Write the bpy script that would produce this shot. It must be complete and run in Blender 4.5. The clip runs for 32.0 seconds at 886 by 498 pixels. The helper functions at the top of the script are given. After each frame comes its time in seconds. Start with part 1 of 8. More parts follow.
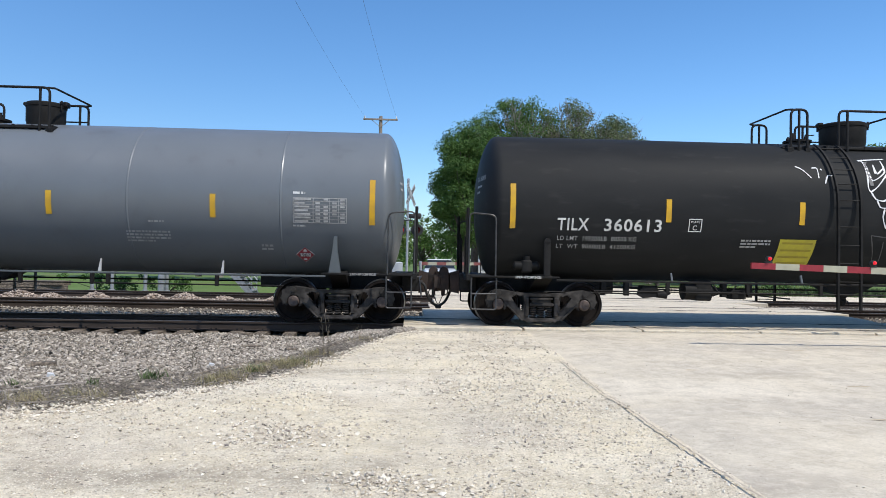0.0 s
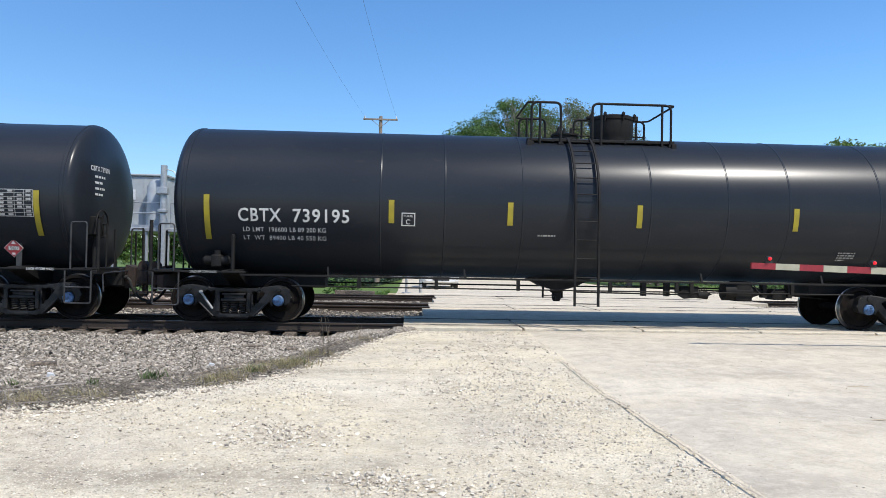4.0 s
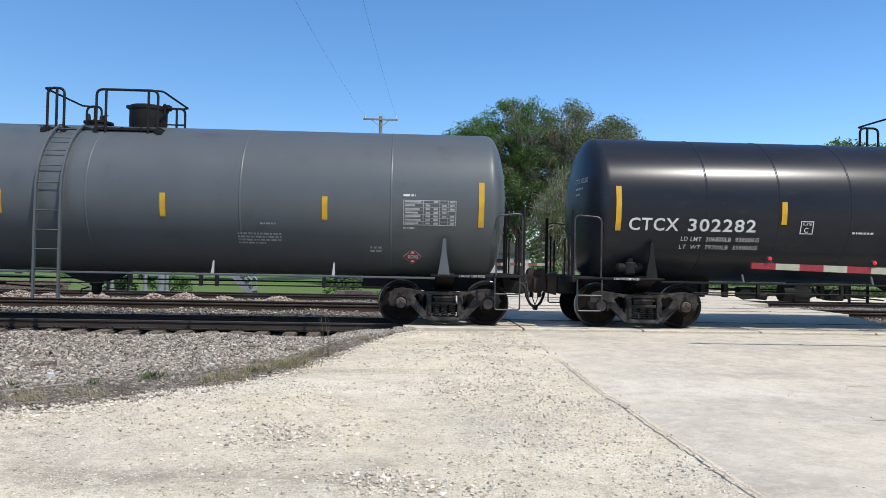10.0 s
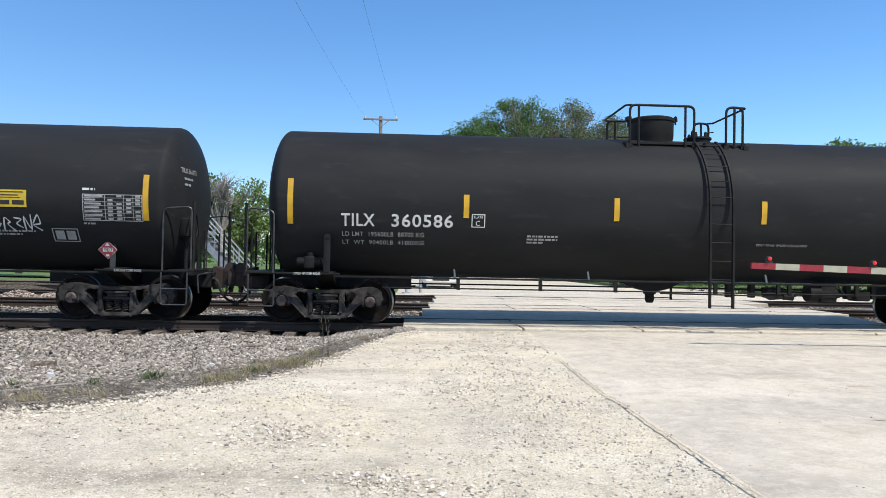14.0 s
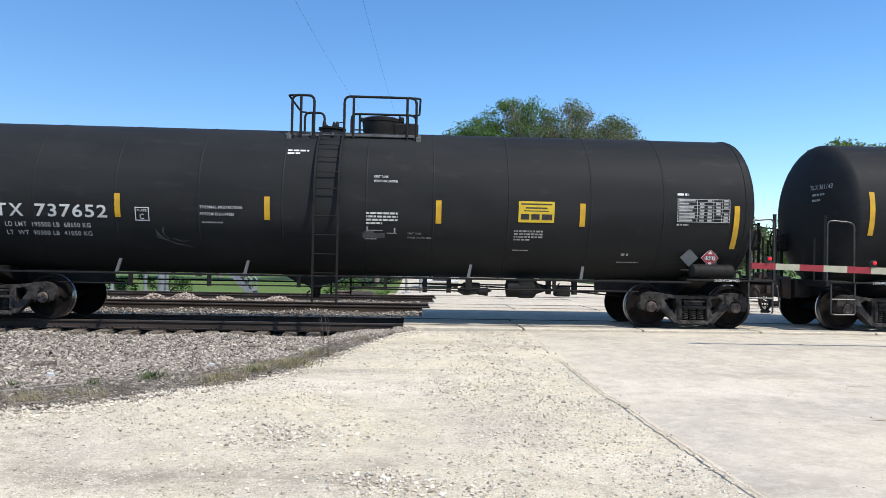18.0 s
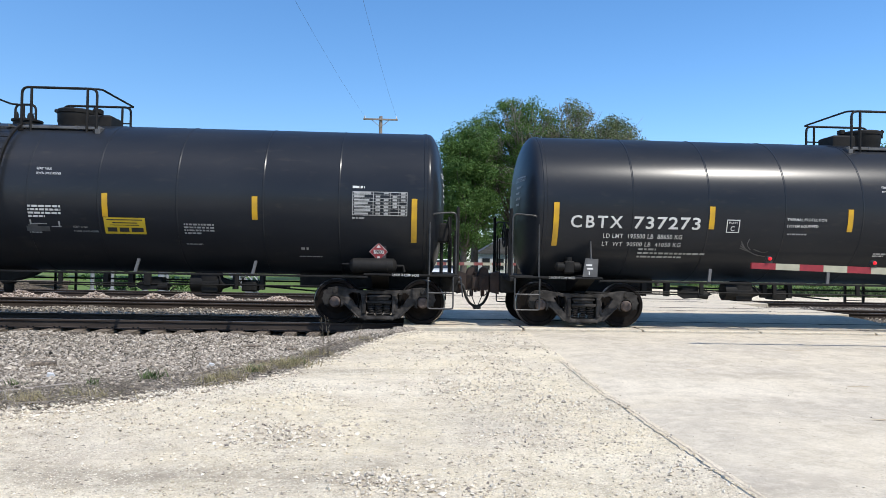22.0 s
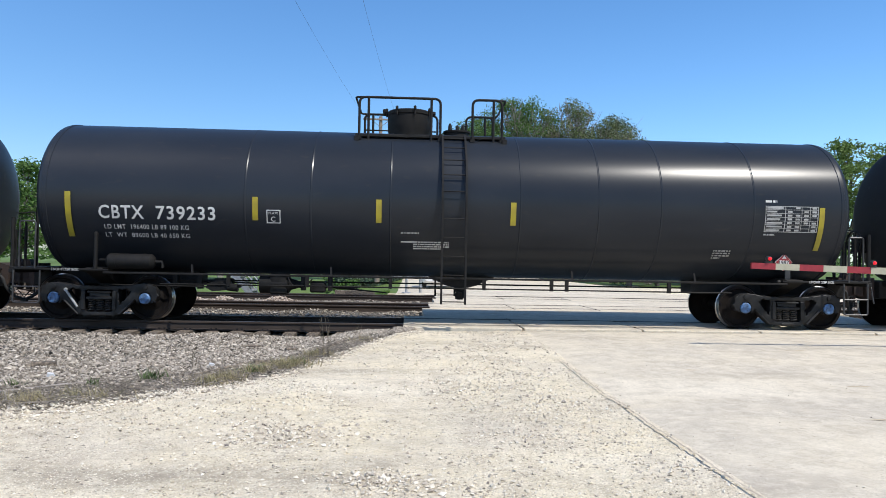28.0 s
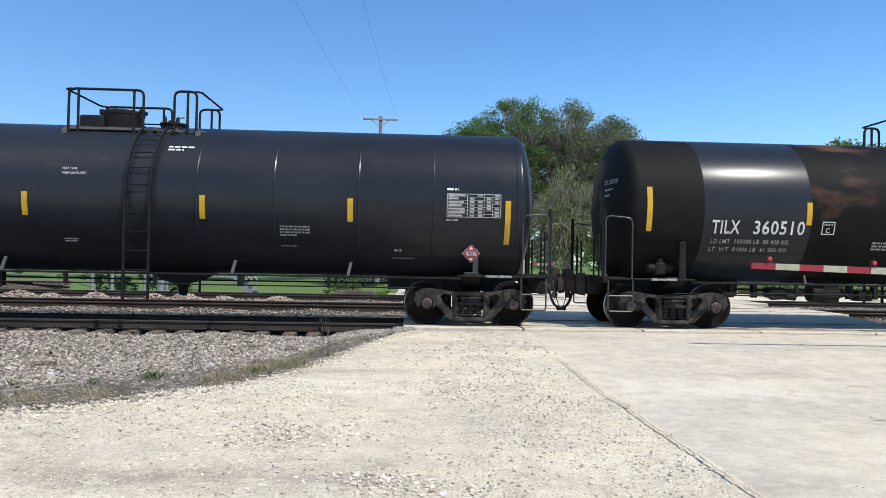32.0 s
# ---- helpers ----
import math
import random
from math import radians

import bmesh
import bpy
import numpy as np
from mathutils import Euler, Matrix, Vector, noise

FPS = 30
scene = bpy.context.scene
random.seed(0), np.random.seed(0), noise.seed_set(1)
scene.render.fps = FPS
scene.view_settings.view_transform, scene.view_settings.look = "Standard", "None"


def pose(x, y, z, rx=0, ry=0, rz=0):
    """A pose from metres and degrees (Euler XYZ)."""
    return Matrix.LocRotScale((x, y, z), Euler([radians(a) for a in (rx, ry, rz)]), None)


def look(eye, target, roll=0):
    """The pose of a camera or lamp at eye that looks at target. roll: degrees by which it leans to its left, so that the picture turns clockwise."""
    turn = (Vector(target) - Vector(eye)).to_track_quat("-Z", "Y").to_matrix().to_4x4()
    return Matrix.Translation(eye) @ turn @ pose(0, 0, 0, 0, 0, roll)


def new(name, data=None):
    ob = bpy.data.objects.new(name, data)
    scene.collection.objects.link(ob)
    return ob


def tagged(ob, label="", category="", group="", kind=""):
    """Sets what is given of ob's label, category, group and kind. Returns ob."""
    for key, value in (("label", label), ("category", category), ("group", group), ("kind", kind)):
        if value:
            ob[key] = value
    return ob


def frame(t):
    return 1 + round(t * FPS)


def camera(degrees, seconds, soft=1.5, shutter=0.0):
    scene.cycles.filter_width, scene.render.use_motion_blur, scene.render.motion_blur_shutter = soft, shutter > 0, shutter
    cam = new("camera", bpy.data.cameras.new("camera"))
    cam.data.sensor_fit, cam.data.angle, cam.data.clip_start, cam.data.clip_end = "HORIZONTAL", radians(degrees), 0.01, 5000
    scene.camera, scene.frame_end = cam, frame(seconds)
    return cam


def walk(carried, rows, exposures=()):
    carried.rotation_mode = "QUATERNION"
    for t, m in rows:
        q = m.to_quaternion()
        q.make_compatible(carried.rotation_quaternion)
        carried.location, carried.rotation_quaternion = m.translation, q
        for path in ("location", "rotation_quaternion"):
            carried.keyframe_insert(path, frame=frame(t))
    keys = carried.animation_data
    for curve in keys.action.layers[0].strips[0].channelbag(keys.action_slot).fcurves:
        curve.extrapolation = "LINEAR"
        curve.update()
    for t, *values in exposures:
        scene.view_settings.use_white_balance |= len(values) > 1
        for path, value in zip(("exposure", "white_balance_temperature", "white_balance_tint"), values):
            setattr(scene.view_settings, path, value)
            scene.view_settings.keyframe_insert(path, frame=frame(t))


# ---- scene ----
# ---------------------------------------------------------------- camera
SECONDS = 32.0
FOV = 65.16
EYE = (0.0, 0.0, 1.293)
YAW, TILT, ROLL = radians(2.677), radians(1.096), 1.047
AIM = (EYE[0] + math.sin(YAW) * math.cos(TILT), EYE[1] + math.cos(YAW) * math.cos(TILT), EYE[2] + math.sin(TILT))
cam = camera(FOV, SECONDS, soft=0.8)
STAND = look(EYE, AIM, ROLL)
walk(cam, [(0.0, STAND), (SECONDS, STAND)], exposures=[(0.0, -0.03), (2.0, 0.10), (6.0, 0.04), (8.5, -0.01), (10.0, -0.03), (12.0, 0.07), (14.0, 0.10), (17.0, 0.09), (21.0, 0.11), (25.0, 0.04), (28.0, 0.07), (30.0, 0.11), (SECONDS, 0.05)])

# ---------------------------------------------------------------- daylight
SUN_DIR = Vector((0.42, -0.43, 0.80)).normalized()
world = bpy.data.worlds.new("sky")
scene.world = world
world.use_nodes = True
wn = world.node_tree.nodes
sky = wn.new("ShaderNodeTexSky")
sky.sky_type = "NISHITA"
sky.sun_disc = False
sky.sun_elevation = math.asin(SUN_DIR.z)
sky.sun_rotation = -math.atan2(SUN_DIR.x, SUN_DIR.y)
sky.altitude = 200
sky.air_density, sky.dust_density, sky.ozone_density = 1.0, 1.0, 5.0
wn["Background"].inputs["Strength"].default_value = 0.192
rich = wn.new("ShaderNodeHueSaturation")
rich.inputs["Saturation"].default_value = 1.18
world.node_tree.links.new(sky.outputs[0], rich.inputs["Color"])
world.node_tree.links.new(rich.outputs[0], wn["Background"].inputs[0])
sun = new("sun", bpy.data.lights.new("sun", "SUN"))
sun.data.energy, sun.data.angle, sun.data.color = 4.7, radians(0.53), (1.0, 0.957, 0.89)
sun.matrix_world = look((0, 0, 60), Vector((0, 0, 60)) - SUN_DIR)

# ---------------------------------------------------------------- materials
def mat(name, color, rough=0.6, metal=0.0, second=None, scale=8.0, detail=5.0, lo=0.35, hi=0.65, third=None, scale3=1.2,
        lo3=0.45, hi3=0.7, bump=0.0, bump_scale=60.0, spec=0.5, rough_var=0.0, coat=0.0, coat_rough=0.12, stretch=None, island=0.0):
    """Painted or natural surface: base colour, two scales of variation, fine relief."""
    m = bpy.data.materials.new(name)
    m.use_nodes = True
    n, l = m.node_tree.nodes, m.node_tree.links
    b = n["Principled BSDF"]
    b.inputs["Roughness"].default_value, b.inputs["Metallic"].default_value = rough, metal
    b.inputs["Specular IOR Level"].default_value = spec
    b.inputs["Coat Weight"].default_value = coat
    b.inputs["Coat Roughness"].default_value = coat_rough
    co = n.new("ShaderNodeTexCoord")
    vec = co.outputs["Object"]
    if stretch:
        mp = n.new("ShaderNodeMapping")
        mp.inputs["Scale"].default_value = stretch
        l.new(vec, mp.inputs["Vector"])
        vec = mp.outputs["Vector"]

    def noise_mix(base, other, sc, det, a, z):
        t = n.new("ShaderNodeTexNoise")
        t.inputs["Scale"].default_value, t.inputs["Detail"].default_value = sc, det
        l.new(vec, t.inputs["Vector"])
        r = n.new("ShaderNodeMapRange")
        r.inputs["From Min"].default_value, r.inputs["From Max"].default_value = a, z
        l.new(t.outputs["Fac"], r.inputs["Value"])
        x = n.new("ShaderNodeMix")
        x.data_type = "RGBA"
        l.new(r.outputs["Result"], x.inputs["Factor"])
        if isinstance(base, tuple):
            x.inputs[6].default_value = (*base, 1)
        else:
            l.new(base, x.inputs[6])
        x.inputs[7].default_value = (*other, 1)
        return x.outputs[2], r.outputs["Result"]
    out, fac = color, None
    if second:
        out, fac = noise_mix(out, second, scale, detail, lo, hi)
    if third:
        out, fac3 = noise_mix(out, third, scale3, 4.0, lo3, hi3)
    if island:
        g = n.new("ShaderNodeNewGeometry")
        r = n.new("ShaderNodeMapRange")
        r.inputs["To Min"].default_value, r.inputs["To Max"].default_value = 1 - island, 1 + island
        l.new(g.outputs["Random Per Island"], r.inputs["Value"])
        hs = n.new("ShaderNodeHueSaturation")
        l.new(r.outputs["Result"], hs.inputs["Value"])
        if isinstance(out, tuple):
            hs.inputs["Color"].default_value = (*out, 1)
        else:
            l.new(out, hs.inputs["Color"])
        out = hs.outputs["Color"]
    if isinstance(out, tuple):
        b.inputs["Base Color"].default_value = (*out, 1)
    else:
        l.new(out, b.inputs["Base Color"])
    if rough_var and fac is not None:
        r = n.new("ShaderNodeMapRange")
        r.inputs["To Min"].default_value, r.inputs["To Max"].default_value = rough - rough_var, rough + rough_var
        l.new(fac, r.inputs["Value"])
        l.new(r.outputs["Result"], b.inputs["Roughness"])
    if bump:
        t = n.new("ShaderNodeTexNoise")
        t.inputs["Scale"].default_value, t.inputs["Detail"].default_value = bump_scale, 6.0
        l.new(co.outputs["Object"], t.inputs["Vector"])
        k = n.new("ShaderNodeBump")
        k.inputs["Strength"].default_value, k.inputs["Distance"].default_value = bump, 0.02
        l.new(t.outputs["Fac"], k.inputs["Height"])
        l.new(k.outputs["Normal"], b.inputs["Normal"])
    return m


def glow(name, color, strength):
    m = bpy.data.materials.new(name)
    m.use_nodes = True
    b = m.node_tree.nodes["Principled BSDF"]
    b.inputs["Base Color"].default_value = (*color, 1)
    b.inputs["Emission Color"].default_value = (*color, 1)
    b.inputs["Emission Strength"].default_value = strength
    return m


M = {}
M["gloss_black"] = mat("gloss_black_paint", (0.0134, 0.0164, 0.0214), 0.46, second=(0.0178, 0.0208, 0.0259), scale=1.3, third=(0.0259, 0.0256, 0.0256),
                       scale3=9, lo3=0.62, hi3=0.85, rough_var=0.05, spec=0.04, coat=0.42, coat_rough=0.27, stretch=(0.35, 1, 1), bump=0.02, bump_scale=3)
M["satin_black"] = mat("satin_black_paint", (0.0131, 0.0153, 0.0195), 0.46, second=(0.0180, 0.0201, 0.0241), scale=1.6, third=(0.0290, 0.0285, 0.0279),
                       scale3=7, lo3=0.6, hi3=0.85, rough_var=0.06, spec=0.035, coat=0.38, coat_rough=0.26, stretch=(0.35, 1, 1), bump=0.02, bump_scale=3)
M["matte_black"] = mat("matte_black_paint", (0.0188, 0.0194, 0.0196), 0.55, second=(0.0244, 0.0248, 0.0248), scale=1.8, third=(0.0378, 0.0371, 0.0365),
                       scale3=6, lo3=0.6, hi3=0.9, stretch=(0.3, 1, 1), rough_var=0.05, spec=0.05)
M["rusty_black"] = mat("matte_black_paint_rusting", (0.0086, 0.0086, 0.0086), 0.6, second=(0.0130, 0.0127, 0.0124), scale=1.8, third=(0.0864, 0.0446, 0.0302),
                       scale3=0.9, lo3=0.57, hi3=0.67, stretch=(0.5, 1, 1), spec=0.06)
M["dusty_black"] = mat("dusty_black_paint", (0.0083, 0.0094, 0.0123), 0.46, second=(0.0130, 0.0142, 0.0168), scale=1.6, third=(0.0496, 0.0531, 0.0614),
                       scale3=1.1, lo3=0.55, hi3=0.80, rough_var=0.06, spec=0.08, coat=0.28, coat_rough=0.27, stretch=(0.8, 1, 1), bump=0.02, bump_scale=3)
M["grey_paint"] = mat("grey_tank_paint", (0.080, 0.090, 0.094), 0.46, second=(0.070, 0.079, 0.083), scale=1.5, third=(0.052, 0.053, 0.054), scale3=3,
                      lo3=0.6, hi3=0.95, stretch=(0.6, 1, 0.5), rough_var=0.04, spec=0.4)
M["grey_gloss"] = mat("glossy_grey_tank_paint", (0.125, 0.138, 0.150), 0.38, second=(0.113, 0.125, 0.136), scale=1.5, third=(0.088, 0.093, 0.098), scale3=3,
                      lo3=0.6, hi3=0.95, stretch=(0.6, 1, 0.5), rough_var=0.04, spec=0.38)
M["frame_black"] = mat("underframe_black", (0.005, 0.005, 0.005), 0.7, second=(0.011, 0.010, 0.009), scale=7, bump=0.15, bump_scale=40, spec=0.25)
M["worn_grab"] = mat("worn_black_grab_iron", (0.014, 0.014, 0.015), 0.42, second=(0.045, 0.044, 0.043), scale=5)
M["truck_iron"] = mat("dusty_cast_iron", (0.020, 0.018, 0.016), 0.8, second=(0.055, 0.049, 0.044), scale=5, third=(0.008, 0.0068, 0.0062), scale3=9, bump=0.3, bump_scale=50, spec=0.3)
M["truck_new"] = mat("dark_cast_iron", (0.006, 0.006, 0.0065), 0.5, second=(0.017, 0.0165, 0.016), scale=7, third=(0.003, 0.003, 0.003), scale3=5, bump=0.25, bump_scale=50, spec=0.3)
M["wheel"] = mat("oily_wheel_steel", (0.006, 0.005, 0.0048), 0.75, second=(0.014, 0.011, 0.0095), scale=5, bump=0.15, spec=0.1)
M["tread"] = mat("polished_steel", (0.42, 0.41, 0.40), 0.28, metal=1.0, second=(0.3, 0.28, 0.26), scale=4)
M["rust"] = mat("rusty_steel", (0.045, 0.027, 0.02), 0.85, second=(0.016, 0.0115, 0.0095), scale=6, bump=0.3)
M["cap_blue"] = mat("blue_bearing_cap", (0.07, 0.17, 0.36), 0.5, second=(0.05, 0.09, 0.16), scale=12)
M["cap_plain"] = mat("rusty_bearing_cap", (0.10, 0.07, 0.055), 0.6, second=(0.05, 0.035, 0.03), scale=12)
M["yellow"] = mat("yellow_reflective_tape", (0.55, 0.315, 0.01), 0.4, second=(0.44, 0.25, 0.018), scale=5)
M["dull_yellow"] = mat("dull_yellow_tape", (0.32, 0.26, 0.015), 0.45, second=(0.25, 0.2, 0.02), scale=5)
M["board_yellow"] = mat("orange_yellow_board", (0.58, 0.40, 0.015), 0.5, second=(0.48, 0.33, 0.02), scale=6)
M["sign_yellow"] = mat("yellow_placard", (0.46, 0.40, 0.025), 0.5, second=(0.38, 0.32, 0.035), scale=6)
M["white"] = mat("white_stencil_paint", (0.60, 0.595, 0.57), 0.55, second=(0.47, 0.465, 0.445), scale=6)
M["dim_white"] = mat("faded_white_stencil", (0.36, 0.36, 0.35), 0.6, second=(0.25, 0.25, 0.24), scale=6)
M["graf_white"] = mat("white_spray_paint", (0.62, 0.62, 0.62), 0.55, second=(0.42, 0.42, 0.42), scale=5)
M["graf_red"] = mat("faded_red_spray_paint", (0.085, 0.040, 0.027), 0.6, second=(0.045, 0.024, 0.018), scale=5)
M["graf_yellow"] = mat("yellow_spray_paint", (0.38, 0.30, 0.02), 0.6, second=(0.28, 0.2, 0.03), scale=5)
M["graf_grey"] = mat("grey_spray_paint", (0.09, 0.09, 0.09), 0.6, second=(0.05, 0.05, 0.05), scale=5)
M["placard_red"] = mat("red_placard", (0.27, 0.018, 0.028), 0.45, second=(0.21, 0.02, 0.026), scale=9)
M["placard_grey"] = mat("grey_placard", (0.075, 0.085, 0.09), 0.5, second=(0.06, 0.068, 0.07), scale=9)
M["grey_plate"] = mat("light_grey_paint", (0.20, 0.205, 0.21), 0.5, second=(0.17, 0.175, 0.18), scale=6)
M["galv"] = mat("galvanised_steel", (0.42, 0.43, 0.44), 0.45, metal=0.55, second=(0.33, 0.34, 0.35), scale=9)
M["silver"] = mat("aluminium_grey_paint", (0.36, 0.385, 0.40), 0.5, second=(0.31, 0.33, 0.34), scale=3, third=(0.26, 0.26, 0.25), scale3=0.9)
M["rail_side"] = mat("rail_rust", (0.055, 0.043, 0.036), 0.92, second=(0.034, 0.027, 0.023), scale=6, stretch=(0.2, 1, 1), bump=0.2, spec=0.15)
M["rail_top"] = mat("rail_head_steel", (0.15, 0.135, 0.122), 0.42, metal=0.6, second=(0.10, 0.088, 0.078), scale=5)
M["tie"] = mat("weathered_tie_wood", (0.075, 0.06, 0.047), 0.9, second=(0.25, 0.20, 0.148), scale=4, lo=0.42, hi=0.66, stretch=(5, 0.6, 6), bump=0.5, bump_scale=30)
M["wood_pole"] = mat("grey_pole_wood", (0.25, 0.205, 0.165), 0.9, second=(0.17, 0.14, 0.115), scale=3, stretch=(8, 8, 0.4), bump=0.3)
M["red_lens"] = glow("lit_red_lens", (0.70, 0.01, 0.018), 0.55)
M["dark_lens"] = mat("dark_red_lens", (0.06, 0.008, 0.008), 0.2)
M["gate_red"] = mat("red_retroreflective", (0.20, 0.012, 0.02), 0.5, second=(0.25, 0.018, 0.026), scale=7)
M["faded_red"] = mat("faded_red_sheeting", (0.15, 0.035, 0.03), 0.6, second=(0.20, 0.07, 0.06), scale=7)
M["gate_white"] = mat("cream_retroreflective", (0.36, 0.345, 0.25), 0.5, second=(0.30, 0.285, 0.21), scale=6)
M["black"] = mat("black_rubber", (0.012, 0.012, 0.012), 0.7, second=(0.025, 0.024, 0.022), scale=9)
M["car_white"] = mat("white_car_paint", (0.72, 0.72, 0.70), 0.2, second=(0.66, 0.66, 0.64), scale=2, coat=0.5)
M["glass"] = mat("dark_vehicle_glass", (0.02, 0.025, 0.028), 0.06)
M["wire"] = mat("dark_wire", (0.05, 0.05, 0.055), 0.6)
M["sign_white"] = mat("white_sign_sheet", (0.60, 0.60, 0.60), 0.4, second=(0.48, 0.48, 0.48), scale=5)
M["concrete"] = mat("pale_concrete", (0.40, 0.322, 0.228), 0.95, second=(0.31, 0.25, 0.178), scale=3, third=(0.22, 0.175, 0.125), scale3=0.8, lo3=0.5, hi3=0.8, bump=0.35, bump_scale=30, spec=0.1)
M["asphalt_mark"] = mat("tar_joint", (0.24, 0.20, 0.155), 0.9, second=(0.5, 0.43, 0.33), scale=14, bump=0.3)
M["bark"] = mat("tree_bark", (0.10, 0.085, 0.07), 0.95, second=(0.06, 0.05, 0.04), scale=4, bump=0.5)
M["dead_wood"] = mat("bare_grey_branches", (0.31, 0.275, 0.24), 0.95, second=(0.20, 0.175, 0.15), scale=4)
M["weed_dry"] = mat("dry_weed_stalks", (0.13, 0.108, 0.075), 0.9, second=(0.085, 0.07, 0.05), scale=5, island=0.3)


def leaf_mat(name, a, b):
    m = mat(name, a, 0.65, second=b, scale=0.5, island=0.24, spec=0.25)
    p = m.node_tree.nodes["Principled BSDF"]
    p.inputs["Subsurface Weight"].default_value = 0.0
    n, l = m.node_tree.nodes, m.node_tree.links
    tr = n.new("ShaderNodeBsdfTranslucent")
    mx = n.new("ShaderNodeMixShader")
    mx.inputs[0].default_value = 0.32
    src = p.inputs["Base Color"].links[0].from_socket
    l.new(src, tr.inputs["Color"])
    l.new(p.outputs[0], mx.inputs[1])
    l.new(tr.outputs[0], mx.inputs[2])
    l.new(mx.outputs[0], n["Material Output"].inputs["Surface"])
    return m


M["leaf_dark"] = leaf_mat("dark_green_leaves", (0.052, 0.108, 0.025), (0.085, 0.155, 0.038))
M["leaf_mid"] = leaf_mat("green_leaves", (0.070, 0.138, 0.032), (0.115, 0.195, 0.052))
M["leaf_light"] = leaf_mat("light_spring_leaves", (0.125, 0.195, 0.05), (0.17, 0.24, 0.075))
M["leaf_olive"] = leaf_mat("olive_spring_leaves", (0.115, 0.155, 0.06), (0.16, 0.19, 0.088))
M["leaf_spruce"] = leaf_mat("blue_spruce_needles", (0.085, 0.135, 0.085), (0.125, 0.175, 0.12))
M["grass"] = mat("mown_grass", (0.075, 0.13, 0.018), 0.9, second=(0.10, 0.155, 0.026), scale=0.6, third=(0.15, 0.15, 0.05), scale3=0.12, lo3=0.55, hi3=0.8, bump=0.5, bump_scale=12)
M["blade"] = mat("grass_blades", (0.07, 0.14, 0.02), 0.85, second=(0.11, 0.17, 0.03), scale=0.5, island=0.35)


def gravel_mat(name, base, alt, dark, stone_scale, patch, patch_col):
    """Loose crushed stone: a cell pattern of single stones, dust between them, patches of finer dust."""
    m = bpy.data.materials.new(name)
    m.use_nodes = True
    n, l = m.node_tree.nodes, m.node_tree.links
    b = n["Principled BSDF"]
    b.inputs["Roughness"].default_value = 0.95
    b.inputs["Specular IOR Level"].default_value = 0.2
    co = n.new("ShaderNodeTexCoord")
    v = n.new("ShaderNodeTexVoronoi")
    v.inputs["Scale"].default_value = stone_scale
    v.inputs["Randomness"].default_value = 1.0
    l.new(co.outputs["Object"], v.inputs["Vector"])
    sep = n.new("ShaderNodeSeparateColor")
    l.new(v.outputs["Color"], sep.inputs["Color"])
    ramp = n.new("ShaderNodeValToRGB")
    e = ramp.color_ramp.elements
    e[0].position, e[0].color = 0.0, (*dark, 1)
    e[1].position, e[1].color = 1.0, (*alt, 1)
    k = ramp.color_ramp.elements.new(0.18)
    k.color = (*base, 1)
    l.new(sep.outputs["Red"], ramp.inputs["Fac"])
    t = n.new("ShaderNodeTexNoise")
    t.inputs["Scale"].default_value, t.inputs["Detail"].default_value = patch, 6.0
    l.new(co.outputs["Object"], t.inputs["Vector"])
    r = n.new("ShaderNodeMapRange")
    r.inputs["From Min"].default_value, r.inputs["From Max"].default_value = 0.42, 0.62
    l.new(t.outputs["Fac"], r.inputs["Value"])
    x = n.new("ShaderNodeMix")
    x.data_type = "RGBA"
    l.new(r.outputs["Result"], x.inputs["Factor"])
    l.new(ramp.outputs["Color"], x.inputs[6])
    x.inputs[7].default_value = (*patch_col, 1)
    fine = n.new("ShaderNodeTexNoise")
    fine.inputs["Scale"].default_value, fine.inputs["Detail"].default_value = stone_scale * 0.45, 8.0
    l.new(co.outputs["Object"], fine.inputs["Vector"])
    fr = n.new("ShaderNodeMapRange")
    fr.inputs["From Min"].default_value, fr.inputs["From Max"].default_value = 0.3, 0.7
    fr.inputs["To Min"].default_value, fr.inputs["To Max"].default_value = 0.72, 1.18
    l.new(fine.outputs["Fac"], fr.inputs["Value"])
    hs = n.new("ShaderNodeHueSaturation")
    l.new(fr.outputs["Result"], hs.inputs["Value"])
    l.new(x.outputs[2], hs.inputs["Color"])
    l.new(hs.outputs["Color"], b.inputs["Base Color"])
    bp = n.new("ShaderNodeBump")
    bp.inputs["Strength"].default_value, bp.inputs["Distance"].default_value = 0.75, 0.5 / stone_scale
    bp.invert = True
    l.new(v.outputs["Distance"], bp.inputs["Height"])
    l.new(bp.outputs["Normal"], b.inputs["Normal"])
    return m


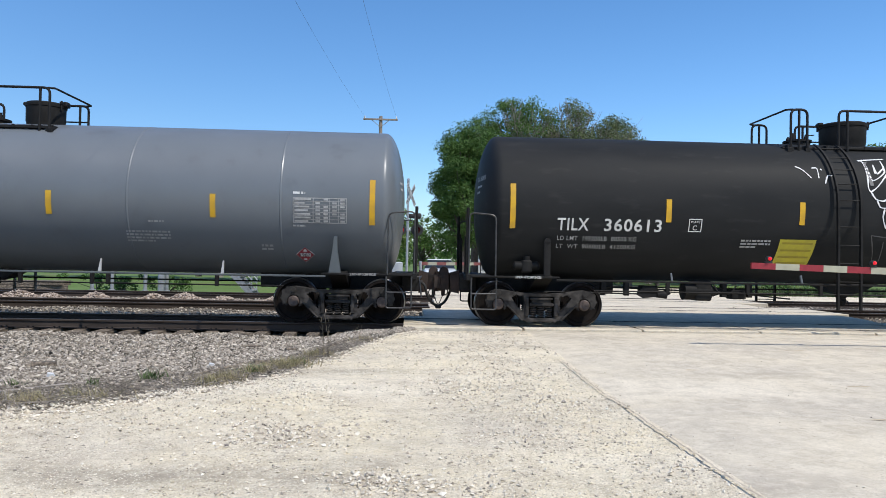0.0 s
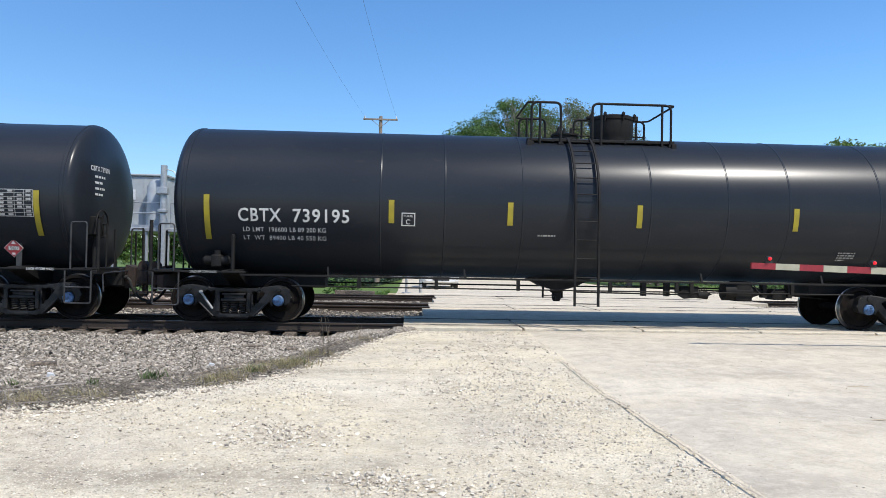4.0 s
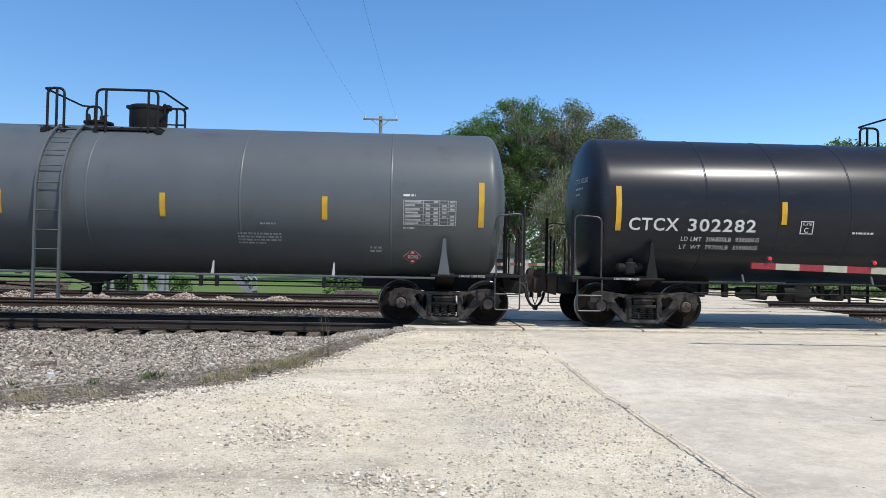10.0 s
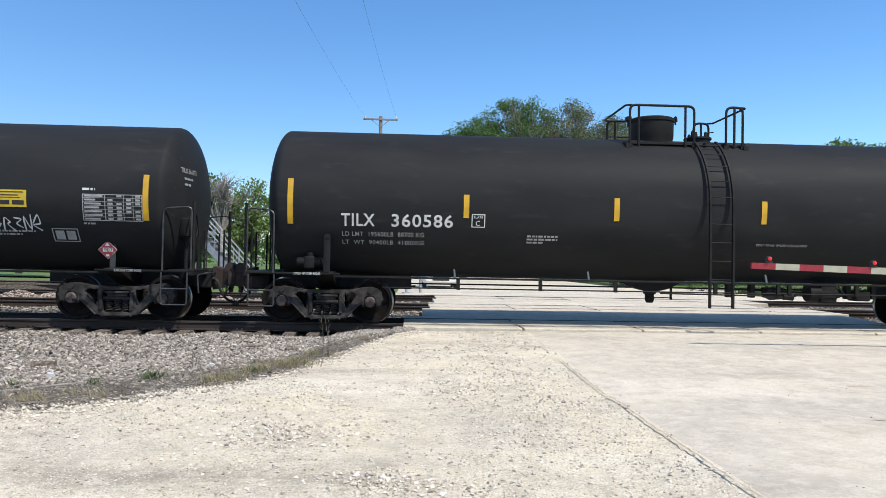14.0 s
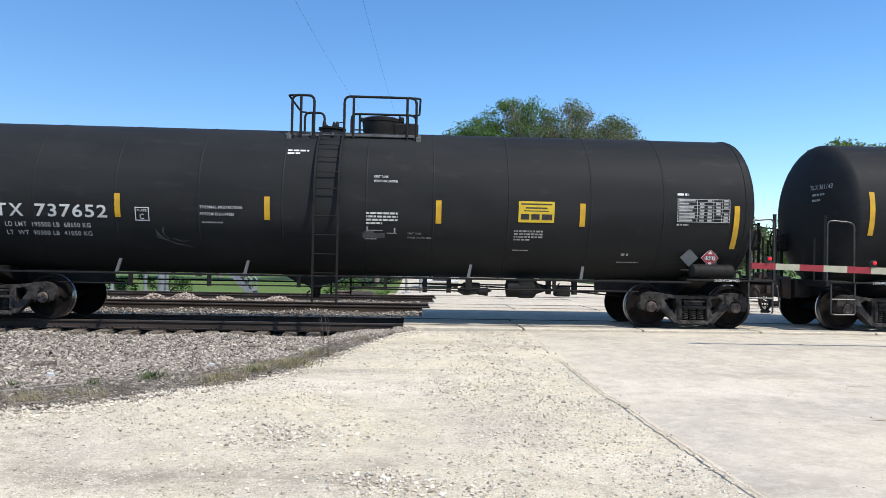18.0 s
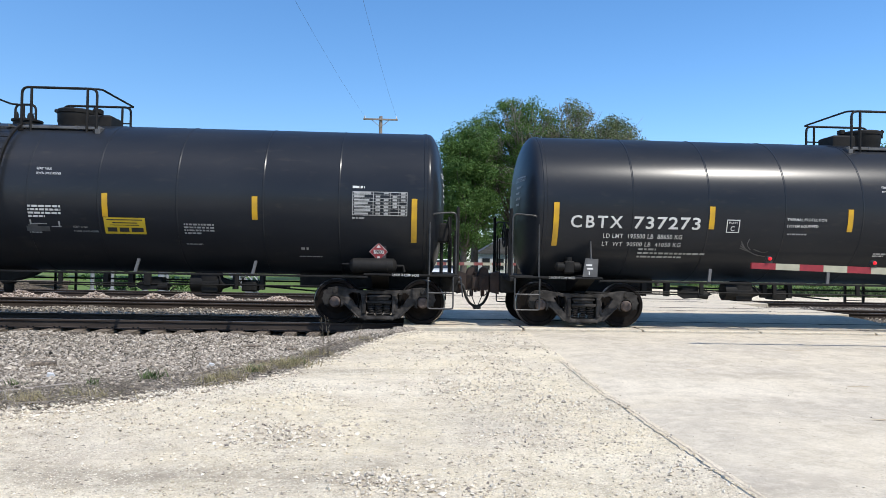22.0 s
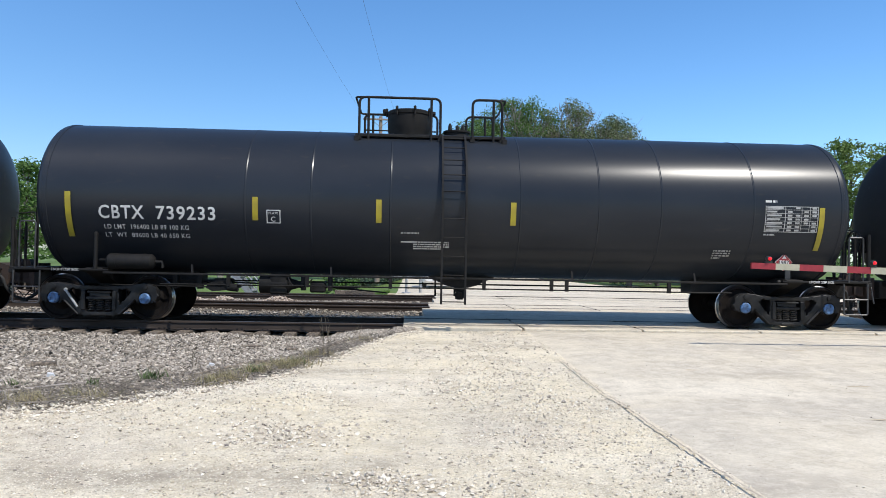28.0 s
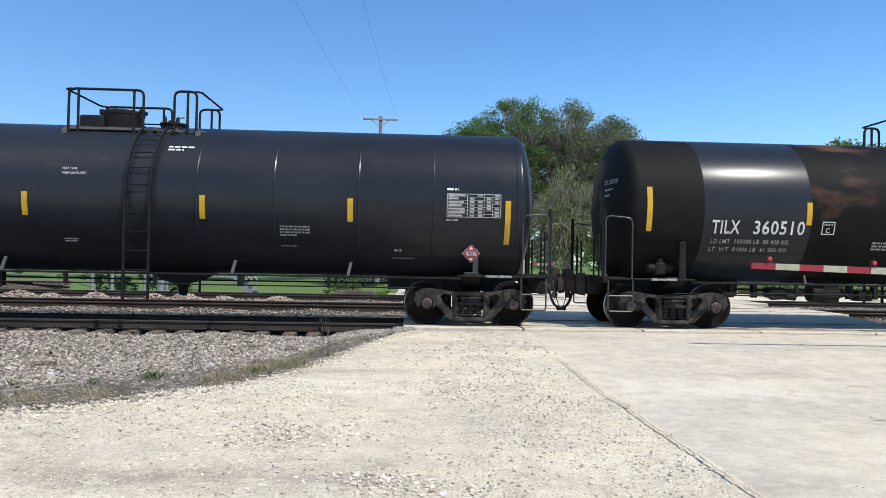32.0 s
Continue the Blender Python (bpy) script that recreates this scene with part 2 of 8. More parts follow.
def lot_mat(name, sand, grey, dark, light, fleck, pebble, streak_turn, patch=0.45, streak=0.5, relief=0.7, flecks=0.5, grain=0.36, mottle=0.4):
    """Packed limestone: sandy and greyer patches, drawn-out tyre streaks, pale and dark pebbles gathered in drifts."""
    m = bpy.data.materials.new(name)
    m.use_nodes = True
    n, l = m.node_tree.nodes, m.node_tree.links
    b = n["Principled BSDF"]
    b.inputs["Roughness"].default_value = 0.95
    b.inputs["Specular IOR Level"].default_value = 0.08
    co = n.new("ShaderNodeTexCoord").outputs["Object"]

    def noise(scale, detail, vec, rough=0.55):
        t = n.new("ShaderNodeTexNoise")
        t.inputs["Scale"].default_value, t.inputs["Detail"].default_value, t.inputs["Roughness"].default_value = scale, detail, rough
        l.new(vec, t.inputs["Vector"])
        return t.outputs["Fac"]

    def ramp(v, a, z, lo=0.0, hi=1.0):
        r = n.new("ShaderNodeMapRange")
        for k, x in (("From Min", a), ("From Max", z), ("To Min", lo), ("To Max", hi)):
            r.inputs[k].default_value = x
        l.new(v, r.inputs["Value"])
        return r.outputs["Result"]

    def mul(a, c):
        k = n.new("ShaderNodeMath")
        k.operation = "MULTIPLY"
        l.new(a, k.inputs[0])
        l.new(c, k.inputs[1])
        return k.outputs[0]

    def mix(fac, a, c):
        x = n.new("ShaderNodeMix")
        x.data_type = "RGBA"
        l.new(fac, x.inputs["Factor"])
        for s, i in ((a, 6), (c, 7)):
            if isinstance(s, tuple):
                x.inputs[i].default_value = (*s, 1)
            else:
                l.new(s, x.inputs[i])
        return x.outputs[2]
    mp = n.new("ShaderNodeMapping")
    mp.inputs["Scale"].default_value = (0.14, 0.6, 1)
    mp.inputs["Rotation"].default_value = (0, 0, radians(streak_turn))
    l.new(co, mp.inputs["Vector"])
    drift = noise(patch * 2.2, 6, co, 0.6)
    col = mix(ramp(noise(patch, 7, co, 0.62), 0.40, 0.60), sand, grey)
    col = mix(ramp(noise(1.1, 5, mp.outputs[0]), 0.50, 0.66, 0, streak), col, light)
    col = mix(ramp(noise(1.9, 5, mp.outputs[0]), 0.54, 0.72, 0, streak), col, dark)
    col = mix(ramp(noise(3.2, 8, co, 0.72), 0.46, 0.66, 0, mottle), col, dark)
    col = mix(ramp(noise(4.7, 8, co, 0.72), 0.46, 0.64, 0, mottle), col, light)
    col = mix(ramp(noise(28, 8, co, 0.7), 0.42, 0.75, 0, grain), col, dark)
    for sc, c, thr in ((pebble * 2.2, dark, 0.72), (pebble * 1.8, light, 0.70), (pebble, light, 0.86), (pebble * 1.3, fleck, 0.90), (pebble * 0.55, fleck, 0.955)):
        v = n.new("ShaderNodeTexVoronoi")
        v.inputs["Scale"].default_value = sc
        l.new(co, v.inputs["Vector"])
        sep = n.new("ShaderNodeSeparateColor")
        l.new(v.outputs["Color"], sep.inputs["Color"])
        pick = mul(ramp(sep.outputs["Red"], thr, thr + 0.01), ramp(v.outputs["Distance"], 0.42, 0.30))
        col = mix(mul(pick, ramp(drift, 0.36, 0.62, (0.75 if thr < 0.8 else 0.12) * flecks, 1.5 * flecks)), col, c)
    l.new(col, b.inputs["Base Color"])
    v = n.new("ShaderNodeTexVoronoi")
    v.inputs["Scale"].default_value = pebble * 0.8
    l.new(co, v.inputs["Vector"])
    h = n.new("ShaderNodeMath")
    h.operation = "ADD"
    l.new(ramp(v.outputs["Distance"], 0.0, 0.6, 1, 0), h.inputs[0])
    l.new(noise(60, 10, co, 0.85), h.inputs[1])
    bp = n.new("ShaderNodeBump")
    bp.inputs["Strength"].default_value, bp.inputs["Distance"].default_value = relief, 0.35 / pebble
    l.new(h.outputs[0], bp.inputs["Height"])
    l.new(bp.outputs["Normal"], b.inputs["Normal"])
    return m


def stone_mat(name, cols, wear=(0.8, 1.15)):
    """Loose stones, each of its own tone."""
    m = bpy.data.materials.new(name)
    m.use_nodes = True
    n, l = m.node_tree.nodes, m.node_tree.links
    b = n["Principled BSDF"]
    b.inputs["Roughness"].default_value = 0.95
    b.inputs["Specular IOR Level"].default_value = 0.2
    r = n.new("ShaderNodeValToRGB")
    e = r.color_ramp.elements
    while len(e) < len(cols):
        e.new(0.5)
    for i, c in enumerate(cols):
        e[i].position = i / (len(cols) - 1)
        e[i].color = (*c, 1)
    l.new(n.new("ShaderNodeNewGeometry").outputs["Random Per Island"], r.inputs["Fac"])
    t = n.new("ShaderNodeTexNoise")
    t.inputs["Scale"].default_value, t.inputs["Detail"].default_value = 25, 5
    l.new(n.new("ShaderNodeTexCoord").outputs["Object"], t.inputs["Vector"])
    mr = n.new("ShaderNodeMapRange")
    mr.inputs["From Min"].default_value, mr.inputs["From Max"].default_value = 0.3, 0.7
    mr.inputs["To Min"].default_value, mr.inputs["To Max"].default_value = wear
    l.new(t.outputs["Fac"], mr.inputs["Value"])
    hs = n.new("ShaderNodeHueSaturation")
    l.new(r.outputs["Color"], hs.inputs["Color"])
    l.new(mr.outputs["Result"], hs.inputs["Value"])
    l.new(hs.outputs["Color"], b.inputs["Base Color"])
    return m


M["gravel"] = lot_mat("pale_limestone_gravel", (0.704, 0.608, 0.429), (0.569, 0.494, 0.381), (0.318, 0.273, 0.208), (0.791, 0.709, 0.555), (0.144, 0.121, 0.097), 46, -14, streak=0.9, relief=0.9, flecks=0.9, grain=0.55, mottle=0.55)
M["road"] = lot_mat("worn_concrete_road", (0.60, 0.526, 0.402), (0.485, 0.43, 0.345), (0.36, 0.312, 0.244), (0.70, 0.625, 0.495), (0.227, 0.19, 0.143), 70, -6, patch=0.65, streak=0.82, relief=0.5, flecks=0.45, grain=0.5, mottle=0.6)
# bed darker than its stones: shade in the gaps is put into the colour
M["ballast"] = gravel_mat("crushed_rock_ballast", (0.10, 0.086, 0.07), (0.20, 0.18, 0.15), (0.02, 0.017, 0.014), 17, 0.8, (0.09, 0.078, 0.063))
M["dirt"] = gravel_mat("dusty_weedy_dirt", (0.235, 0.20, 0.16), (0.36, 0.315, 0.26), (0.10, 0.083, 0.065), 34, 1.5, (0.215, 0.18, 0.138))
M["stone"] = stone_mat("crushed_stone", [(0.08, 0.068, 0.055), (0.34, 0.295, 0.24), (0.15, 0.126, 0.10), (0.46, 0.405, 0.335), (0.25, 0.217, 0.176), (0.55, 0.49, 0.405), (0.11, 0.094, 0.077), (0.39, 0.333, 0.265)], (0.7, 1.2))
M["pale_stone"] = stone_mat("pale_loose_stone", [(0.22, 0.19, 0.16), (0.55, 0.486, 0.39), (0.69, 0.625, 0.51), (0.42, 0.372, 0.303), (0.615, 0.545, 0.435), (0.77, 0.71, 0.60), (0.52, 0.456, 0.355), (0.32, 0.283, 0.232), (0.64, 0.56, 0.425), (0.575, 0.513, 0.415)])
M["rubble"] = stone_mat("pinkish_rubble", [(0.20, 0.16, 0.13), (0.42, 0.335, 0.275), (0.28, 0.22, 0.18), (0.50, 0.42, 0.35), (0.34, 0.28, 0.23)])
M["twig"] = mat("dead_grey_twigs", (0.13, 0.11, 0.09), 0.95, second=(0.20, 0.175, 0.145), scale=5, island=0.5)
M["dry_grass"] = mat("dry_tan_grass", (0.29, 0.24, 0.135), 0.9, second=(0.22, 0.20, 0.10), scale=4, island=0.35)
M["leaf_green"] = mat("fresh_green_weed", (0.058, 0.10, 0.028), 0.8, second=(0.10, 0.13, 0.05), scale=9, island=0.3)
# near-black stone and bed: the shade under the train put into the colour
M["shaded_stone"] = stone_mat("shade_dark_stone", [(0.025, 0.021, 0.017), (0.07, 0.058, 0.046), (0.042, 0.034, 0.027), (0.09, 0.075, 0.06), (0.055, 0.045, 0.036)])
M["shaded_ballast"] = gravel_mat("shade_dark_ballast", (0.04, 0.033, 0.026), (0.065, 0.054, 0.043), (0.02, 0.016, 0.013), 17, 0.8, (0.036, 0.029, 0.023))
M["mud"] = mat("dried_tan_mud", (0.44, 0.345, 0.225), 0.95, second=(0.52, 0.45, 0.335), scale=9, bump=0.3)
M["rank_weed"] = mat("dark_rank_weeds", (0.035, 0.062, 0.018), 0.85, second=(0.055, 0.085, 0.025), scale=3, island=0.4)
# ---------------------------------------------------------------- mesh helpers
def link_part(name, me, parent, material=None, label="", m=None):
    """One mesh object under a thing or a part; the mesh may be shared."""
    if material is not None and not me.materials:
        me.materials.append(material)
    ob = new(name, me)
    ob.parent = parent
    if m is not None:
        ob.matrix_basis = m
    if label:
        ob["label"] = label
    return ob


def finish(bm, name, smooth=True, material=None, angle=40):
    me = bpy.data.meshes.new(name)
    bmesh.ops.recalc_face_normals(bm, faces=bm.faces)
    for f in bm.faces:
        f.smooth = smooth
    if smooth:
        lim = radians(angle)
        for e in bm.edges:
            if len(e.link_faces) == 2 and e.calc_face_angle(0) > lim:
                e.smooth = False
    bm.to_mesh(me)
    bm.free()
    if material is not None:
        me.materials.append(material)
    return me


def part(name, bm, material, parent, label="", smooth=True):
    return link_part(name, finish(bm, name, smooth, material), parent, None, label)


def thing(name, bm, material, label, category, group="", kind="", smooth=True):
    ob = new(name, finish(bm, name, smooth, material))
    return tagged(ob, label, category, group, kind)


def empty(name, m, label="", category="", group="", kind=""):
    ob = new(name)
    ob.empty_display_size = 0.2
    ob.matrix_world = m
    return tagged(ob, label, category, group, kind)


def box(bm, x0, x1, y0, y1, z0, z1, bev=0.0, mi=0):
    """A box with chamfered edges along x, given by its bounds."""
    if bev <= 0:
        vs = [bm.verts.new((x, y, z)) for x in (x0, x1) for y in (y0, y1) for z in (z0, z1)]
        fs = [(0, 1, 3, 2), (4, 6, 7, 5), (0, 4, 5, 1), (2, 3, 7, 6), (0, 2, 6, 4), (1, 5, 7, 3)]
        for f in fs:
            bm.faces.new([vs[i] for i in f]).material_index = mi
        return
    b = min(bev, (y1 - y0) / 2.1, (z1 - z0) / 2.1, (x1 - x0) / 2.1)
    ring = lambda x, d: [bm.verts.new((x, y, z)) for y, z in ((y0 + d, z0 + b), (y0 + b, z0 + d), (y1 - b, z0 + d), (y1 - d, z0 + b),
                                                              (y1 - d, z1 - b), (y1 - b, z1 - d), (y0 + b, z1 - d), (y0 + d, z1 - b))]
    rs = [ring(x0, b * 0.6), ring(x0 + b, 0), ring(x1 - b, 0), ring(x1, b * 0.6)]
    for a, c in zip(rs, rs[1:]):
        for i in range(8):
            bm.faces.new((a[i], a[(i + 1) % 8], c[(i + 1) % 8], c[i])).material_index = mi
    bm.faces.new(rs[0]).material_index = mi
    bm.faces.new(rs[-1]).material_index = mi


def frame_of(d):
    d = Vector(d).normalized()
    a = Vector((0, 0, 1)) if abs(d.z) < 0.9 else Vector((1, 0, 0))
    u = d.cross(a).normalized()
    return u, d.cross(u).normalized()


def tube(bm, pts, r, seg=8, mi=0, r_end=None):
    """A round bar swept along points, capped; it may taper."""
    pts = [Vector(p) for p in pts]
    rings = []
    n = len(pts)
    u = None
    for i, p in enumerate(pts):
        d = (pts[min(i + 1, n - 1)] - pts[max(i - 1, 0)])
        if u is None:
            u, w = frame_of(d)
        else:
            dn = d.normalized()
            u = (u - dn * u.dot(dn))
            u = u.normalized() if u.length > 1e-6 else frame_of(d)[0]
            w = dn.cross(u)
        rr = r if r_end is None else r + (r_end - r) * i / (n - 1)
        rings.append([bm.verts.new(p + (u * math.cos(a) + w * math.sin(a)) * rr) for a in (2 * math.pi * k / seg for k in range(seg))])
    for a, b in zip(rings, rings[1:]):
        for k in range(seg):
            bm.faces.new((a[k], a[(k + 1) % seg], b[(k + 1) % seg], b[k])).material_index = mi
    bm.faces.new(rings[0]).material_index = mi
    bm.faces.new(rings[-1]).material_index = mi


def bend(pts, r, steps=4):
    """Rounds the corners of a line of points by about r."""
    pts = [Vector(p) for p in pts]
    out = [pts[0]]
    for a, b, c in zip(pts, pts[1:], pts[2:]):
        d0, d1 = (a - b), (c - b)
        k = min(r, d0.length * 0.45, d1.length * 0.45)
        p0, p1 = b + d0.normalized() * k, b + d1.normalized() * k
        for i in range(steps + 1):
            t = i / steps
            out.append(p0 * (1 - t) ** 2 + b * 2 * t * (1 - t) + p1 * t * t)
    out.append(pts[-1])
    return out


def lathe(bm, prof, seg=24, axis="x", c=(0, 0, 0), mi=0, mis=None):
    """Turns (along, radius) pairs about an axis through c."""
    rings = []
    for s, r in prof:
        ring = []
        for k in range(seg):
            a = 2 * math.pi * k / seg
            p, q = r * math.cos(a), r * math.sin(a)
            co = {"x": (s, p, q), "y": (p, s, q), "z": (p, q, s)}[axis]
            ring.append(bm.verts.new((co[0] + c[0], co[1] + c[1], co[2] + c[2])))
        rings.append(ring)
    for i, (a, b) in enumerate(zip(rings, rings[1:])):
        for k in range(seg):
            bm.faces.new((a[k], a[(k + 1) % seg], b[(k + 1) % seg], b[k])).material_index = mis[i] if mis else mi
    bm.faces.new(rings[0]).material_index = mis[0] if mis else mi
    bm.faces.new(rings[-1]).material_index = mis[-1] if mis else mi


def plate(bm, poly, axis, d0, d1, mi=0, holes=()):
    """A flat plate of an outline, given thickness along an axis."""
    def co(p, d):
        return {"y": (p[0], d, p[1]), "x": (d, p[0], p[1]), "z": (p[0], p[1], d)}[axis]
    a = [bm.verts.new(co(p, d0)) for p in poly]
    b = [bm.verts.new(co(p, d1)) for p in poly]
    n = len(poly)
    bm.faces.new(a).material_index = mi
    bm.faces.new(b).material_index = mi
    for i in range(n):
        bm.faces.new((a[i], a[(i + 1) % n], b[(i + 1) % n], b[i])).material_index = mi


MESH = {}


def shared(key, build):
    """A mesh built once and shared by alike pieces."""
    if key not in MESH:
        MESH[key] = build()
    return MESH[key]


def np_mesh(name, verts, faces, material, smooth=False):
    me = bpy.data.meshes.new(name)
    verts, faces = np.asarray(verts, np.float32), np.asarray(faces, np.int32)
    k = faces.shape[1]
    me.vertices.add(len(verts))
    me.vertices.foreach_set("co", verts.ravel())
    me.loops.add(faces.size)
    me.loops.foreach_set("vertex_index", faces.ravel())
    me.polygons.add(len(faces))
    me.polygons.foreach_set("loop_start", np.arange(0, faces.size, k, dtype=np.int32))
    me.polygons.foreach_set("use_smooth", np.full(len(faces), smooth))
    me.update(calc_edges=True)
    me.validate()
    me.materials.append(material)
    return me


# ---------------------------------------------------------------- ground
TRACKS = (15.22, 20.90, 26.15)
ROAD_X0, ROAD_X1 = 1.95, 11.6


def smooth01(t):
    t = np.clip(t, 0, 1)
    return t * t * (3 - 2 * t)


def ground_z(x, y):
    """Grade: a little below the rails near the eye, up to the crossing, flat beyond."""
    base = -0.20 + 0.13 * smooth01((y - 7.5) / 5.0)
    left = smooth01((-x - 0.2) / 2.5)
    cross = base
    low = -0.20 - 0.14 * smooth01((y - 8) / 5.0) * left
    z = cross * (1 - left) + low * left
    far = -0.30 * smooth01((y - 27.5) / 6.0) * smooth01((abs(x - 6.5) - 5.5) / 4.0)
    return z + far


def sheet(name, xs, ys, zf, material, label, category, kind="structure"):
    X, Y = np.meshgrid(xs, ys)
    Z = zf(X, Y)
    v = np.stack([X.ravel(), Y.ravel(), Z.ravel()], 1)
    nx, ny = len(xs), len(ys)
    i = np.arange(nx * ny).reshape(ny, nx)
    f = np.stack([i[:-1, :-1].ravel(), i[:-1, 1:].ravel(), i[1:, 1:].ravel(), i[1:, :-1].ravel()], 1)
    ob = new(name, np_mesh(name, v, f, material, True))
    return tagged(ob, label, category, "", kind)


gx = np.concatenate([[-900, -500, -250, -120, -70, -40], np.arange(-28, 28.1, 0.7), [40, 70, 120, 250, 500, 900]])
gy = np.concatenate([[-300, -120, -50, -25], np.arange(-14, 60.1, 0.7), [75, 100, 150, 250, 500, 1200, 2500]])
gz = np.vectorize(ground_z)
sheet("ground", gx, gy, lambda X, Y: gz(X, Y) - 0.03 - 0.35 * smooth01((Y - 12.6) / 0.7) * smooth01((28.4 - Y) / 0.7), M["grass"], "mown green grass and verge beyond the tracks", "ground")


def wobble(x, y, a=0.012):
    return a * (np.sin(2.1 * x + 0.7 * y) + np.sin(1.3 * y - 1.9 * x + 2) + 0.5 * np.sin(5.1 * x + 3.3 * y))


def lot_z(X, Y):
    return gz(X, Y) + 0.012 + wobble(X, Y) * smooth01((2.1 - X) / 0.8)


# pale gravel lot on the near side, bounded by a weedy strip towards the ballast
def edge_y(x):
    """Far edge of the gravel lot on the left of the crossing."""
    return np.interp(x, [-30, -12, -6, -3.83, -3.15, -2.45, -2.05, -1.6, -1.3, -1.06, -0.6, -0.2, 0.3, 2.0], [3.0, 4.3, 5.7, 6.72, 7.18, 7.92, 8.2, 9.02, 9.9, 10.6, 11.8, 13.0, 13.68, 13.84])


def banded(name, x0, x1, nx, ylo, yhi, ny, zf, material, label, category, kind="structure"):
    """A sheet between two edges y = ylo(x) and y = yhi(x)."""
    xs = np.linspace(x0, x1, nx)
    t = np.linspace(0, 1, ny)
    X = np.repeat(xs[None, :], ny, 0)
    Y = ylo(xs)[None, :] * (1 - t[:, None]) + yhi(xs)[None, :] * t[:, None]
    Z = zf(X, Y)
    v = np.stack([X.ravel(), Y.ravel(), Z.ravel()], 1)
    i = np.arange(nx * ny).reshape(ny, nx)
    f = np.stack([i[:-1, :-1].ravel(), i[:-1, 1:].ravel(), i[1:, 1:].ravel(), i[1:, :-1].ravel()], 1)
    ob = new(name, np_mesh(name, v, f, material, True))
    return tagged(ob, label, category, "", kind)


rough_edge = lambda x: edge_y(x) + 0.10 * np.sin(91.7 * x * x) * np.sin(47 * x) + 0.06 * np.sin(3.1 * x) + 0.05 * np.sin(7.7 * x + 1) + 0.03 * np.sin(19 * x)
banded("gravel_lot", -28, 2.33, 500, lambda x: np.full_like(x, -12.0), rough_edge, 90, lot_z, M["gravel"],
       "pale crushed limestone gravel lot beside the crossing", "gravel lot")


def strip_top(x):
    return edge_y(x) + np.interp(x, [-30, -6, -3, -2, -1.3, -0.8, -0.2, 2], [1.0, 1.0, 1.7, 2.2, 1.8, 1.2, 0.15, 0.02])


banded("dirt_strip", -28, 0.3, 110, lambda x: edge_y(x) - 0.25, lambda x: strip_top(x) + 0.25, 8,
       lambda X, Y: gz(X, Y) + 0.006 + wobble(X, Y, 0.015), M["dirt"], "dusty dirt strip with dry weeds along the ballast", "dirt strip")


# worn concrete road over the crossing
def road_left(y):
    return np.interp(y, [-12, 13.6, 13.9, 60], [2.22, 2.20, 2.2, 2.3])


ry = np.concatenate([np.linspace(-12, 13.86, 60)])
bm = bmesh.new()
rows_ = []
for y in ry:
    rows_.append([bm.verts.new((x, y, float(ground_z(x, y)) + 0.028 + (0.0 if 0 < k < 13 else -0.03)))
                  for k, x in enumerate(np.linspace(float(road_left(y)) + 0.03 * math.sin(5 * y) + 0.02 * math.sin(13 * y), ROAD_X1, 14))])
for a, b in zip(rows_, rows_[1:]):
    for i in range(13):
        bm.faces.new((a[i], a[i + 1], b[i + 1], b[i]))
road = thing("road", bm, M["road"], "worn pale concrete road leading over the railway crossing", "road", kind="structure")

# road and apron beyond the tracks
def far_z(X, Y):
    return gz(X, Y) + 0.02 + wobble(X, Y, 0.006)


banded("far_road", -0.6, 11.8, 30, lambda x: np.full_like(x, 27.7), lambda x: np.full_like(x, 72.0), 40, far_z, M["road"],
       "pale gravel-edged road running on beyond the tracks", "road")

banded("gravel_apron", 11.75, 40, 30, lambda x: np.full_like(x, 28.1), lambda x: np.interp(x, [11.75, 20, 26, 40], [60, 54, 42, 37]) + 0.8 * np.sin(1.3 * x), 30, lambda X, Y: gz(X, Y) + 0.012 + wobble(X, Y, 0.01), M["gravel"],
       "pale gravel apron beyond the tracks", "gravel apron")
xs_ = np.concatenate([[-160, -90, -55], np.linspace(-28, 40, 12), [60, 110, 180]])
sheet("yard", xs_, np.array([-140.0, -90, -60, -40, -25, -11.9]), lambda X, Y: -0.19 + 0 * X, M["gravel"], "pale gravel yard behind the viewer", "gravel lot")
sheet("yard", np.array([11.5, 20.0, 40.0, 80.0, 160.0]), np.linspace(-11.9, 12.2, 8), lambda X, Y: gz(X, Y) + 0.0, M["gravel"], "pale gravel shoulder beside the road", "gravel lot")

# ballast beds under the three tracks
bed_z = lambda X, Y: -0.185 + wobble(X, Y, 0.012)


def bed_profile(cy):
    def f(X, Y):
        d = np.abs(Y - cy)
        return np.where(d < 1.75, -0.175, -0.175 - 0.16 * (d - 1.75)) + wobble(X, Y, 0.014)
    return f


def shoulder(y):
    """Fall of the ballast towards the tie ends."""
    return 0.045 * smooth01((y - 13.1) / 0.65) * smooth01((14.9 - y) / 0.5)


near_bed_edge = lambda x: strip_top(x) - 0.05
banded("ballast_bed", -60, -0.05, 150, near_bed_edge, lambda x: np.full_like(x, 18.1), 40,
       lambda X, Y: np.where(Y < 13.4, np.maximum(-0.175 - 0.03 * (13.4 - Y), gz(X, Y) + 0.02), np.where(Y < 13.75, -0.18, -0.225)) - shoulder(Y) + wobble(X, Y, 0.014),
       M["ballast"], "grey crushed-rock ballast bed of the main track", "ballast")
banded("ballast_bed", -60, 0.55, 110, lambda x: np.full_like(x, 18.1), lambda x: np.full_like(x, 23.6), 24, bed_profile(20.9),
       M["ballast"], "grey crushed-rock ballast bed of the second track", "ballast")
